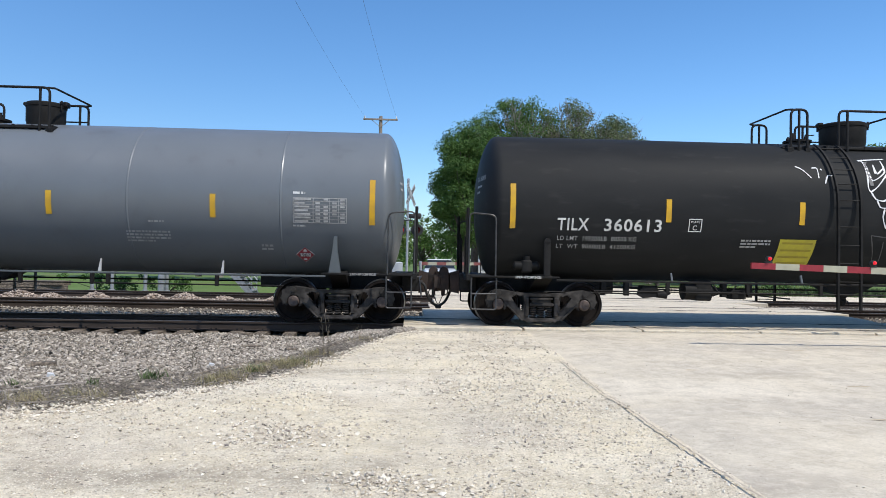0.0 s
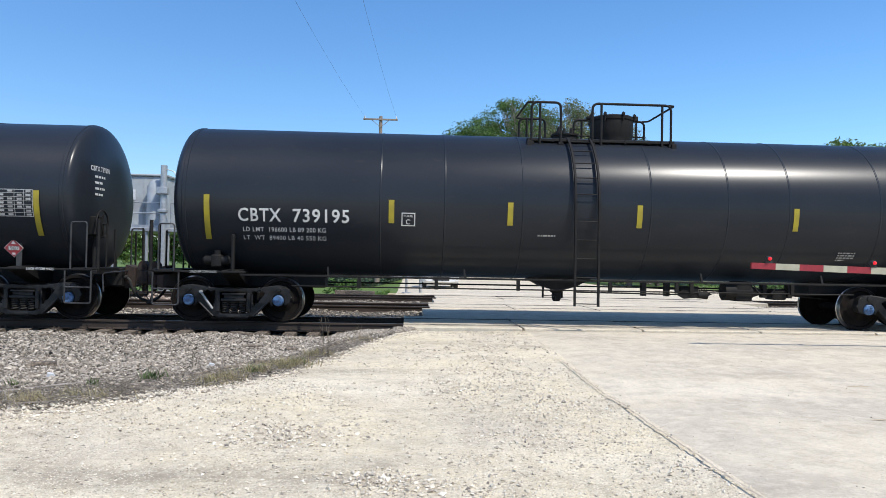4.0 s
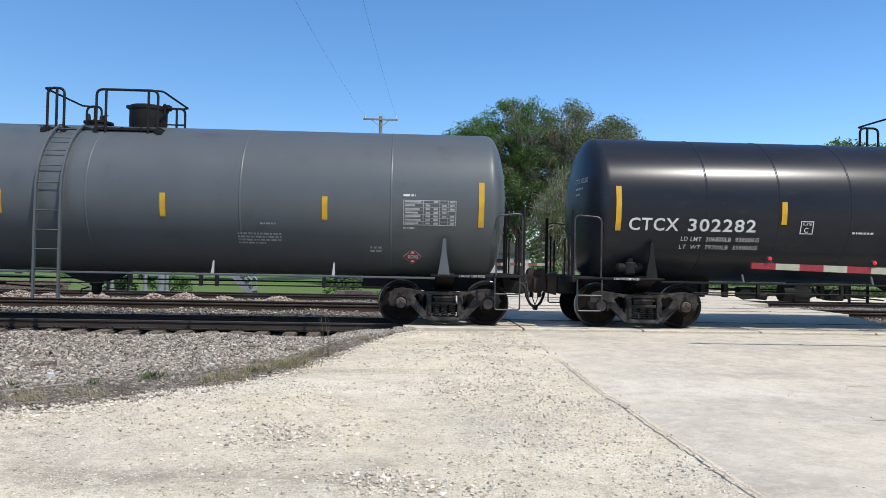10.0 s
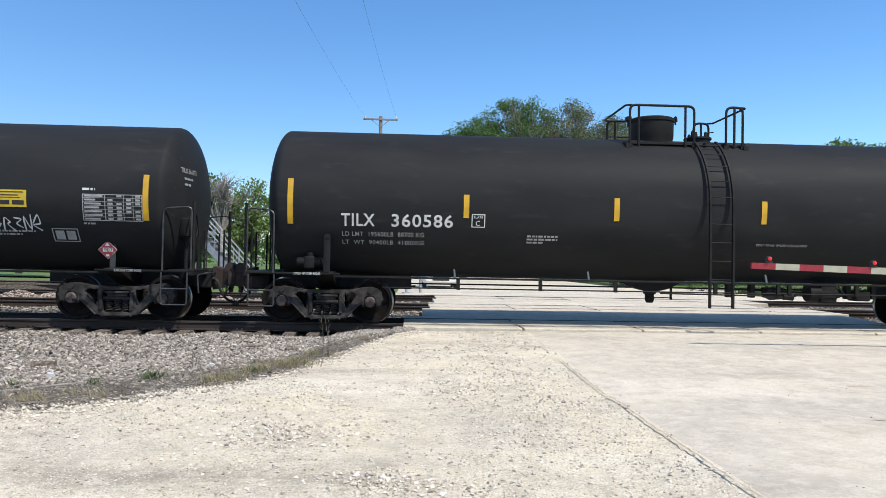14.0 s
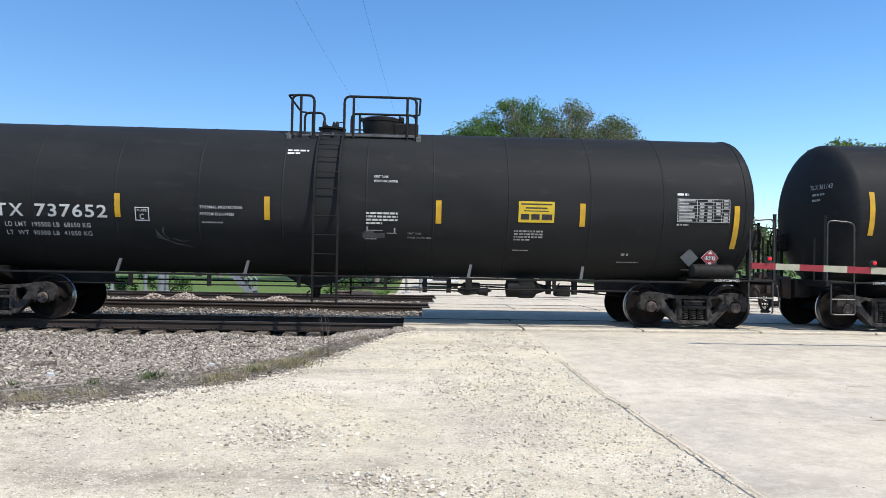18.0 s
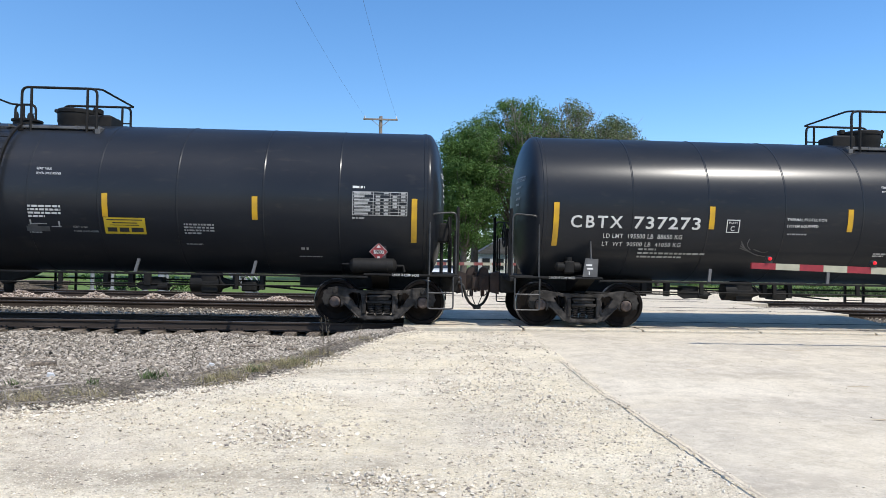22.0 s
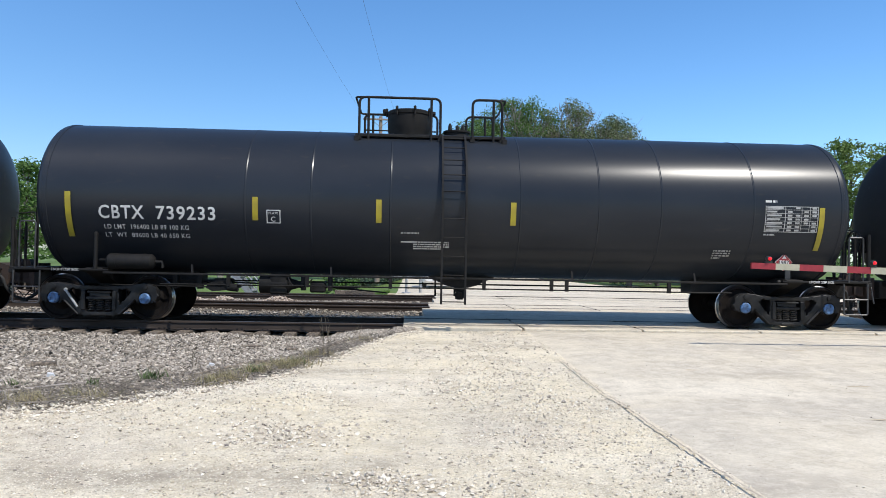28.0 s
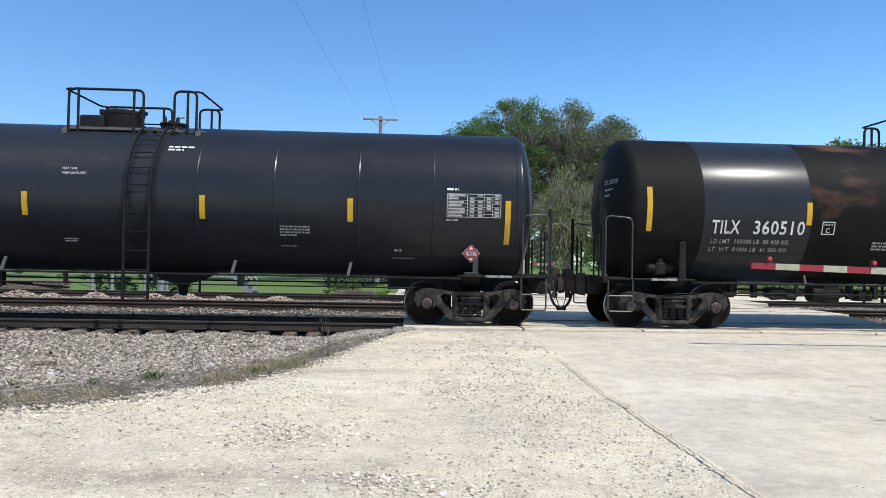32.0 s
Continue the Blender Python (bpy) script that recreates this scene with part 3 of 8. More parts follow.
banded("ballast_bed", -60, 0.9, 110, lambda x: np.full_like(x, 23.6), lambda x: np.full_like(x, 28.2), 24, bed_profile(26.15),
       M["ballast"], "grey crushed-rock ballast bed of the third track", "ballast")
banded("ballast_bed", 11.4, 60, 60, lambda x: np.full_like(x, 12.2), lambda x: np.full_like(x, 28.2), 40, lambda X, Y: -0.17 + wobble(X, Y, 0.014),
       M["ballast"], "grey crushed-rock ballast beyond the road", "ballast")


# dark sheet between the main rails, painting in the shade below the cars
banded("shaded_bed", -60, -0.06, 90, lambda x: np.full_like(x, 14.50), lambda x: np.full_like(x, 16.05), 8, lambda X, Y: -0.205 + wobble(X, Y, 0.010),
       M["shaded_ballast"], "ballast between the rails of the main track, coloured dark as train shade", "ballast")

# ---------------------------------------------------------------- tracks
def rail_mesh(x0, x1):
    bm = bmesh.new()
    prof = [(-0.076, -0.18), (0.076, -0.18), (0.076, -0.168), (0.016, -0.15), (0.010, -0.05), (0.036, -0.038), (0.036, -0.008), (0.026, 0.0),
            (-0.026, 0.0), (-0.036, -0.008), (-0.036, -0.038), (-0.010, -0.05), (-0.016, -0.15), (-0.076, -0.168)]
    a = [bm.verts.new((x0, y, z)) for y, z in prof]
    b = [bm.verts.new((x1, y, z)) for y, z in prof]
    n = len(prof)
    for i in range(n):
        f = bm.faces.new((a[i], a[(i + 1) % n], b[(i + 1) % n], b[i]))
        f.material_index = 1 if i in (7,) else 0
    bm.faces.new(a)
    bm.faces.new(b)
    me = finish(bm, "rail", True, M["rail_side"], 25)
    me.materials.append(M["rail_top"])
    return me


def tie_mesh():
    bm = bmesh.new()
    box(bm, -0.115, 0.115, -1.30, 1.30, -0.36, -0.183, 0.012)
    return finish(bm, "tie", False, M["tie"])


def plate_mesh():
    bm = bmesh.new()
    box(bm, -0.10, 0.10, -0.18, 0.18, -0.183, -0.168)
    for sx in (-0.05, 0.05):
        for sy in (-0.10, 0.10):
            box(bm, sx - 0.012, sx + 0.012, sy - 0.02, sy + 0.02, -0.168, -0.135)
    return finish(bm, "tie_plate", False, M["rail_side"])


for k, cy in enumerate(TRACKS):
    track = empty("railway_track", pose(0, cy, 0), ("main", "second", "third")[k] + " railway track of rusty rails on weathered wooden ties", "railway track", "tracks", "structure")
    for s in (-1, 1):
        link_part("rail", shared("rail", lambda: rail_mesh(-300, 300)), track, m=pose(0, s * 0.7525, 0))
    rng = random.Random(20 + k)
    x = -17.5 - 4 * k
    stop = (-0.35, 0.3, 0.5)[k]
    while x < stop:
        j = pose(x + rng.uniform(-0.03, 0.03), rng.uniform(-0.05, 0.05), rng.uniform(-0.01, 0.006), 0, 0, rng.uniform(-1.5, 1.5))
        link_part("tie", shared("tie", tie_mesh), track, m=j)
        if k == 0:
            for s in (-1, 1):
                link_part("tie_plate", shared("tie_plate", plate_mesh), track, m=pose(x, s * 0.7525, 0))
        x += 0.52
    x = 11.9
    while x < 17 + 5 * k:
        link_part("tie", shared("tie", tie_mesh), track, m=pose(x, 0, 0))
        x += 0.52

# concrete crossing panels: outside, between and inside the rails
def panel_mesh(w, d, material):
    bm = bmesh.new()
    box(bm, 0, w, 0, d, -0.24, 0, 0.015)
    return finish(bm, "panel", False, material)


PANEL_W = 2.44
crossing = empty("crossing_surface", pose(0, 0, 0), "precast concrete crossing panels around the rails", "crossing", "", "structure")
for k, (cy, x0) in enumerate(zip(TRACKS, (-0.12, 0.58, 0.95))):
    for y0, d in ((cy - 0.7525 - 0.045 - 0.55, 0.55), (cy - 0.7525 + 0.105, 1.505 - 0.21), (cy + 0.7525 + 0.045, 0.55)):
        for i in range(5):
            link_part("panel", shared(("panel", round(d, 3)), lambda d=d: panel_mesh(PANEL_W - 0.045, d, M["road"])), crossing,
                      m=pose(x0 + i * PANEL_W, y0, -0.004 + 0.003 * math.sin(3 * i + k)))
bm = bmesh.new()
for y0, y1, x0 in ((TRACKS[0] + 1.36, TRACKS[1] - 1.36, 0.35), (TRACKS[1] + 1.36, TRACKS[2] - 1.36, 0.8), (TRACKS[2] + 1.36, 27.75, 0.6)):
    crown = 0.05 if y0 < 18 else 0.012
    mid = (y0 + y1) / 2
    plate(bm, [(y0, -0.25), (y1, -0.25), (y1, -0.014), (y1 - 0.7, crown * 0.7), (mid, crown), (y0 + 0.7, crown * 0.7), (y0, -0.014)], "x", x0, ROAD_X1)
thing("crossing_infill", bm, M["road"], "pale concrete paving between the tracks on the crossing", "road", kind="structure", smooth=False)
# ---------------------------------------------------------------- tank cars
TY = TRACKS[0]
SPEED = 10.73
ZC, RT = 2.52, 1.55
WHEEL_R, AXLE, TRUCK = 0.457, 0.889, 7.02


def tank_mesh(style):
    """Shell with heads; ring seams are low proud bands in the turned outline."""
    seams = {"late": (-4.11, -2.83, -1.27, 1.32, 2.90, 4.17, 6.07), "thermal": (-6.15, -4.6, -3.02, -1.4, 0.24, 1.57, 3.07, 4.73, 6.21),
             "plain": (), "grey": (-5.9, -2.95, 0.0, 2.95, 5.9), "mid": (-5.9, -4.4, -2.9, -1.4, 0.1, 1.6, 3.1, 4.6, 6.1)}[style]
    sharp = style in ("plain", "grey", "mid")
    prof = []
    depth = 0.42 if sharp else 0.36
    n = 20
    end = 7.90 if sharp else 7.98
    for i in range(n + 1):
        a = math.pi / 2 * i / n
        if sharp:
            prof.append((-end - depth * math.cos(a), max(0.01, RT * math.sin(a))))
        else:
            r = max(0.01, RT * math.sin(a) ** 0.8)
            prof.append((-end - depth * math.cos(a) ** 1.0 * (1 - 0.15 * (1 - math.cos(a))), r))
    rim = [] if sharp else [(-end + 0.02, RT), (-end + 0.03, RT + 0.012), (-end + 0.09, RT + 0.012), (-end + 0.10, RT), (-end + 0.14, RT)]
    rim = rim or [(-end + 0.06, RT)]
    prof += rim
    for s in seams:
        prof += [(s - 0.03, RT), (s - 0.012, RT), (s - 0.004, RT + 0.008), (s + 0.005, RT + 0.008), (s + 0.027, RT), (s + 0.04, RT)]
    left = [(-x, r) for x, r in prof[: n + 1 + len(rim)]][::-1]
    prof += left
    bm = bmesh.new()
    lathe(bm, prof, 72, "x", (0, 0, ZC))
    return finish(bm, "tank", True, None, 16)


def on_tank(x, z0, w, off=0.006):
    """Point of the near side of the shell, w metres up along it from the height z0."""
    a = math.asin((z0 - ZC) / RT) + w / RT
    return (x, -(RT + off) * math.cos(a), ZC + (RT + off) * math.sin(a))


def patch(bm, x0, x1, z0, w0, w1, off=0.008, thick=0.004, nx=1, nw=6, lean=0.0, mi=0):
    """A thin sheet lying on the shell."""
    g = [[bm.verts.new(on_tank(x0 + (x1 - x0) * i / nx + lean * (j / nw), z0, w0 + (w1 - w0) * j / nw, off)) for j in range(nw + 1)] for i in range(nx + 1)]
    for i in range(nx):
        for j in range(nw):
            bm.faces.new((g[i][j], g[i + 1][j], g[i + 1][j + 1], g[i][j + 1])).material_index = mi


def text_mesh(s, height, width=None, spacing=1.0, bold=0.0):
    """Flat lettering as vertices and faces: origin at its lower left, height of the capitals given."""
    c = bpy.data.curves.new("lettering", "FONT")
    c.body, c.size, c.space_character, c.offset, c.resolution_u = s, 1.0, spacing, bold, 3
    ob = bpy.data.objects.new("lettering", c)
    me = bpy.data.meshes.new_from_object(ob)
    v = np.empty(len(me.vertices) * 3, np.float64)
    me.vertices.foreach_get("co", v)
    v = v.reshape(-1, 3)
    polys = [tuple(p.vertices) for p in me.polygons]
    bpy.data.objects.remove(ob)
    bpy.data.curves.remove(c)
    bpy.data.meshes.remove(me)
    cap = 0.70
    x0, x1 = v[:, 0].min(), v[:, 0].max()
    sy = height / cap
    sx = (width / (x1 - x0)) if width else sy
    return np.stack([(v[:, 0] - x0) * sx, v[:, 1] * sy], 1), polys


def lettering(key, s, x, z, height, width=None, spacing=1.0, bold=0.012, material=None, parent=None, name="lettering", label="", off=0.010):
    def build():
        uv, polys = text_mesh(s, height, width, spacing, bold)
        me = bpy.data.meshes.new("lettering")
        me.from_pydata([on_tank(x + u, z, w, off) for u, w in uv], [], polys)
        me.materials.append(material or M["white"])
        return me
    return link_part(name, shared(("text", s, x, z, height, width, key), build), parent, None, label)


def bars(key, rects, z0, material, parent, name="lettering", label="", off=0.009):
    """Unreadable small print and frames as plain bars: rects of x0, x1, w0, w1 up from z0."""
    def build():
        bm = bmesh.new()
        for a, b, c, d in rects:
            patch(bm, a, b, z0, c, d, off, nw=max(1, int((d - c) / 0.12)))
        return finish(bm, name, True, material)
    return link_part(name, shared(("bars", key, name), build), parent, None, label)


def small_print(x, lines, width, size, seed):
    """Rects like lines of words."""
    r = random.Random(seed)
    out = []
    for k in range(lines):
        u = 0.0
        stop = width * (1.0 if k < lines - 1 else r.uniform(0.45, 0.95))
        while u < stop:
            w = r.uniform(0.7, 3.0) * size
            out.append((x + u, x + min(u + w, stop), -k * size * 1.75, -k * size * 1.75 + size))
            u += w + 0.55 * size
    return out


def table_rects(x, w, h, seed):
    """Ruled stencil table with a filled grid."""
    r = random.Random(seed)
    t = 0.014
    out = [(x, x + w, 0, t), (x, x + w, h - t, h), (x, x + t, 0, h), (x + w - t, x + w, 0, h), (x + 0.37 * w, x + 0.37 * w + t, 0, h),
           (x + 0.68 * w, x + 0.68 * w + t * 0.7, 0, h), (x + 0.84 * w, x + 0.84 * w + t * 0.7, 0, h)]
    n = 7
    for k in range(1, n):
        y = h * k / n
        out.append((x, x + w, y, y + t * 0.6))
    for k in range(n):
        y = h * (k + 0.3) / n
        out.append((x + 0.03 * w, x + w * r.uniform(0.2, 0.34), y, y + 0.035))
        for c in (0.42, 0.57, 0.73, 0.88):
            if r.random() < 0.8:
                out.append((x + c * w, x + c * w + w * 0.085, y, y + 0.038))
    return out


def spray(key, strokes, x, z, sc, width, material, parent, label):
    """Spray-painted strokes: each a line of u, w points, drawn as flat bands on the shell."""
    def build():
        bm = bmesh.new()
        for st in strokes:
            p = [Vector((u * sc, w * sc)) for u, w in st]
            q = []
            for i in range(len(p) - 1):
                a, b, c, d = p[max(i - 1, 0)], p[i], p[i + 1], p[min(i + 2, len(p) - 1)]
                for k in range(5):
                    t = k / 5
                    s_ = 0.5 * ((2 * b) + (c - a) * t + (2 * a - 5 * b + 4 * c - d) * t * t + (3 * b - a - 3 * c + d) * t ** 3)
                    q.append(s_ * 0.6 + (b * (1 - t) + c * t) * 0.4)
            q.append(p[-1])
            prev = None
            for i, a in enumerate(q):
                d = (q[min(i + 1, len(q) - 1)] - q[max(i - 1, 0)])
                nrm = Vector((-d.y, d.x)).normalized() if d.length > 1e-9 else Vector((0, 1))
                wd = width * (0.75 + 0.25 * math.sin(i * 0.7)) * 0.5
                e = [bm.verts.new(on_tank(x + (a + nrm * s * wd).x, z, (a + nrm * s * wd).y, 0.0095)) for s in (-1, 1)]
                if prev:
                    bm.faces.new((prev[0], prev[1], e[1], e[0]))
                prev = e
        return finish(bm, "graffiti", True, material)
    return link_part("graffiti", shared(("spray", key), build), parent, None, label)


def random_tag(seed, n, w=1.0, h=0.42):
    """Spiky illegible scribble: slanted strokes that run into one another, with an underline."""
    r = random.Random(seed)
    out = []
    c = w / n
    for i in range(n):
        u = c * i
        line = [(u + r.uniform(-0.2, 0.3) * c, r.uniform(0.55, 1.05) * h)]
        for k in range(r.randint(2, 4)):
            line.append((u + r.uniform(-0.15, 1.35) * c, (r.uniform(-0.1, 0.3) if k % 2 == 0 else r.uniform(0.6, 1.15)) * h))
        out.append(line)
    out.append([(-0.15 * w, -0.10 * h), (0.35 * w, -0.24 * h), (0.8 * w, -0.10 * h), (w * 1.1, -0.35 * h)])
    return out


# ---- trucks
def wheelset_mesh(cap):
    bm = bmesh.new()
    lathe(bm, [(-1.0, 0.07), (-0.82, 0.085), (0.82, 0.085), (1.0, 0.07)], 16, "y")
    R = WHEEL_R
    for s in (-1, 1):
        o = lambda y: s * y
        prof = [(0.56, 0.13), (0.60, 0.15), (0.665, 0.17), (0.69, 0.30), (0.675, R - 0.075), (0.676, R + 0.02), (0.686, R + 0.026), (0.702, R + 0.018),
                (0.712, R + 0.002), (0.800, R - 0.004), (0.815, R - 0.012), (0.815, R - 0.07), (0.775, R - 0.09), (0.755, 0.26), (0.80, 0.16), (0.83, 0.13)]
        mis = [0] * len(prof)
        mis[7] = mis[8] = mis[9] = 1
        lathe(bm, [(o(a), r) for a, r in prof], 28, "y", mis=mis)
        lathe(bm, [(o(0.86), 0.11), (o(0.87), 0.125), (o(1.06), 0.125), (o(1.07), 0.115)], 20, "y", mi=0)
        lathe(bm, [(o(1.07), 0.112), (o(1.115), 0.110), (o(1.135), 0.09), (o(1.137), 0.03)], 20, "y", mi=2)
        for k in range(3):
            a = 2 * math.pi * k / 3
            c = (0.06 * math.cos(a), 0, 0.06 * math.sin(a))
            lathe(bm, [(o(1.13), 0.022), (o(1.16), 0.02)], 6, "y", c=c, mi=2)
    me = finish(bm, "wheelset", True, M["wheel"], 35)
    me.materials.append(M["tread"])
    me.materials.append(cap)
    return me


def rounded(pts, r, steps=3):
    """Closed outline with rounded corners."""
    out, n = [], len(pts)
    for i in range(n):
        a, b, c = Vector(pts[i - 1]), Vector(pts[i]), Vector(pts[(i + 1) % n])
        k = min(r, (a - b).length * 0.45, (c - b).length * 0.45)
        p, q = b + (a - b).normalized() * k, b + (c - b).normalized() * k
        for s in range(steps + 1):
            t = s / steps
            out.append(tuple(p * (1 - t) ** 2 + b * 2 * t * (1 - t) + q * t * t))
    return out


def cast_plate(bm, outline, holes, y0, y1, bev):
    """A thick cast plate with openings and rounded edges."""
    loops = [outline] + list(holes)
    front, edges = [], []
    for lp in loops:
        vs = [bm.verts.new((p[0], y0, p[1])) for p in lp]
        front.append(vs)
        edges += [bm.edges.new((vs[i], vs[(i + 1) % len(vs)])) for i in range(len(vs))]
    fill = bmesh.ops.triangle_fill(bm, edges=edges, use_beauty=True, use_dissolve=False)
    faces = [g for g in fill["geom"] if isinstance(g, bmesh.types.BMFace)]
    shift = {v: bm.verts.new((v.co.x, y1, v.co.z)) for vs in front for v in vs}
    for f in faces:
        bm.faces.new([shift[v] for v in reversed(f.verts)])
    rim = []
    for vs in front:
        n = len(vs)
        for i in range(n):
            a, b = vs[i], vs[(i + 1) % n]
            bm.faces.new((a, b, shift[b], shift[a]))
            rim.append(bm.edges.get((a, b)))
    bmesh.ops.bevel(bm, geom=rim, offset=bev, segments=2, affect="EDGES", profile=0.6)


def side_frame_mesh(material):
    """Cast side frame: hoods over the bearings, two triangular windows, spring pocket between."""
    bm = bmesh.new()
    half = [(0.0, 0.10), (0.28, 0.105), (0.40, 0.14), (0.52, 0.25), (0.64, 0.38), (0.715, 0.43), (0.73, 0.37), (0.775, 0.37), (0.77, 0.50), (0.80, 0.565), (0.889, 0.59),
            (0.975, 0.565), (1.01, 0.50), (1.01, 0.39), (1.10, 0.39), (1.145, 0.52), (1.11, 0.65), (1.02, 0.735), (0.87, 0.765), (0.70, 0.745), (0.50, 0.705), (0.28, 0.695), (0.0, 0.695)]
    outline = half + [(-x, z) for x, z in half[::-1] if x > 0]
    win = [(0.37, 0.645), (0.57, 0.655), (0.625, 0.60), (0.47, 0.39), (0.385, 0.30), (0.36, 0.44)]
    holes = [rounded(win, 0.06), rounded([(-x, z) for x, z in win[::-1]], 0.06), rounded([(-0.27, 0.185), (0.27, 0.185), (0.275, 0.62), (-0.275, 0.62)], 0.05)]
    cast_plate(bm, rounded(outline, 0.035, 2), holes, -1.11, -0.93, 0.022)
    for s in (-1, 1):
        lathe(bm, [(-1.135, 0.02), (-1.13, 0.05), (-1.10, 0.06)], 10, "y", c=(s * 0.889, 0, 0.68))
        box(bm, s * 0.889 - 0.11, s * 0.889 + 0.11, -1.08, -0.92, 0.565, 0.605, 0.01)
        box(bm, s * 0.30 - 0.035, s * 0.30 + 0.035, -1.145, -1.09, 0.22, 0.60, 0.015)
        tube(bm, [(s * 0.40, -1.12, 0.135), (s * 0.70, -1.12, 0.44)], 0.022, 6)
    box(bm, -0.14, 0.14, -1.135, -1.09, 0.105, 0.15, 0.012)
    return finish(bm, "side_frame", True, material, 38)


def bolster_end_mesh(material):
    bm = bmesh.new()
    box(bm, -0.235, 0.235, -1.12, -0.86, 0.555, 0.60, 0.012)
    box(bm, -0.20, 0.20, -1.09, -0.86, 0.49, 0.56, 0.012)
    box(bm, -0.25, 0.25, -1.13, -0.86, 0.43, 0.49, 0.012)
    return finish(bm, "bolster_end", True, material)


def spring_mesh():
    bm = bmesh.new()
    pts = []
    for k in range(36):
        a = k / 35 * 5 * 2 * math.pi
        pts.append((0.068 * math.cos(a), 0.06 * math.sin(a), 0.19 + 0.235 * k / 35))
    tube(bm, pts, 0.019, 4)
    return finish(bm, "spring", True, M["truck_iron"])


def bolster_mesh():
    bm = bmesh.new()
    box(bm, -0.21, 0.21, -0.93, 0.93, 0.36, 0.60, 0.04)
    lathe(bm, [(0.60, 0.20), (0.68, 0.20)], 20, "z")
    for s in (-1, 1):
        box(bm, s * 0.44 - 0.05, s * 0.44 + 0.05, -0.70, 0.70, 0.30, 0.40, 0.02)
        for t in (-1, 1):
            box(bm, s * 0.44 - 0.05, s * 0.44 + 0.04, t * 0.75 - 0.05, t * 0.75 + 0.05, 0.24, 0.62, 0.02)
    return finish(bm, "bolster", True, M["frame_black"])


WHEELSETS = []


def build_truck(parent, x, fresh, cap):
    t = link_part("truck", shared(("bolster",), bolster_mesh), parent, m=pose(x, 0, 0))
    ironkey = "truck_new" if fresh else "truck_iron"
    for s in (-1, 1):
        w = link_part("wheelset", shared(("wheelset", cap), lambda: wheelset_mesh(M[cap])), t, m=pose(s * AXLE, 0, WHEEL_R))
        WHEELSETS.append((w, s * AXLE))
    for s in (0, 180):
        link_part("side_frame", shared(("side_frame", ironkey), lambda: side_frame_mesh(M[ironkey])), t, m=pose(0, 0, 0, 0, 0, s))
        link_part("bolster_end", shared(("bolster_end", ironkey), lambda: bolster_end_mesh(M[ironkey])), t, m=pose(0, 0, 0, 0, 0, s))
        for cx in (-0.165, 0.0, 0.165):
            link_part("spring", shared("spring", spring_mesh), t, m=pose(0, 0, 0, 0, 0, s) @ pose(cx, -1.03, 0))
    if fresh and x < 0:
        def rod():
            bm = bmesh.new()
            tube(bm, [(-0.64, -1.145, 0.62), (-0.40, -1.145, 0.28)], 0.024, 8)
            lathe(bm, [(-1.15, 0.035), (-1.12, 0.035)], 8, "y", c=(-0.64, 0, 0.62))
            return finish(bm, "brake_rod", True, M["dim_white"])
        link_part("brake_rod", shared("brake_rod", rod), t, label="pale brake rod")
    return t


# ---- underframe, ends
def stub_sill_mesh():
    bm = bmesh.new()
    box(bm, 5.3, 8.62, -0.30, 0.30, 0.70, 1.05, 0.02)
    plate(bm, [(-1.40, 1.0), (-1.34, 1.06), (-0.85, 1.08), (-0.3, 0.95), (0.3, 0.95), (0.85, 1.08), (1.34, 1.06), (1.40, 1.0), (0.6, 0.72), (-0.6, 0.72)], "x", 6.86, 7.20)
    box(bm, 8.30, 8.66, -0.42, 0.42, 0.66, 1.06, 0.03)
    lathe(bm, [(0.60, 0.30), (0.72, 0.30)], 16, "z", c=(TRUCK, 0, 0))
    return finish(bm, "stub_sill", True, M["frame_black"])


def coupler_mesh():
    bm = bmesh.new()
    box(bm, 8.50, 8.92, -0.10, 0.10, 0.76, 0.94, 0.03)
    plate(bm, rounded([(8.84, -0.17), (9.0, -0.23), (9.13, -0.15), (9.10, -0.01), (9.16, 0.05), (9.17, 0.17), (9.05, 0.23), (8.86, 0.17)], 0.03, 2), "z", 0.70, 1.02)
    plate(bm, rounded([(8.98, -0.30), (9.12, -0.28), (9.15, -0.15), (9.0, -0.14)], 0.03, 2), "z", 0.74, 0.98)
    lathe(bm, [(0.66, 0.035), (1.06, 0.035), (1.07, 0.05), (1.09, 0.05)], 10, "z", c=(9.06, -0.17, 0))
    plate(bm, [(8.86, 1.00), (9.10, 1.00), (9.06, 1.16), (9.02, 1.20), (8.94, 1.20), (8.89, 1.14)], "y", -0.15, 0.13)
    plate(bm, [(8.66, 0.62), (8.84, 0.66), (8.86, 1.06), (8.66, 1.12)], "y", -0.24, 0.24)
    box(bm, 8.95, 9.03, -0.08, 0.04, 0.56, 0.72, 0.02)
    tube(bm, [(8.62, -0.05, 1.06), (8.95, -0.06, 1.05), (8.97, -0.06, 0.95)], 0.018, 6)
    return finish(bm, "coupler", True, M["rust"])


def cut_lever_mesh():
    """Uncoupling rod along the end beam, bent down to a handle."""
    bm = bmesh.new()
    tube(bm, bend([(8.70, -0.05, 1.02), (8.72, -0.30, 0.99), (8.68, -1.05, 0.97), (8.66, -1.32, 0.95), (8.70, -1.36, 0.60)], 0.06), 0.015, 6)
    tube(bm, [(8.62, -0.7, 0.98), (8.69, -0.7, 0.98)], 0.02, 6)
    return finish(bm, "cut_lever", True, M["worn_grab"])


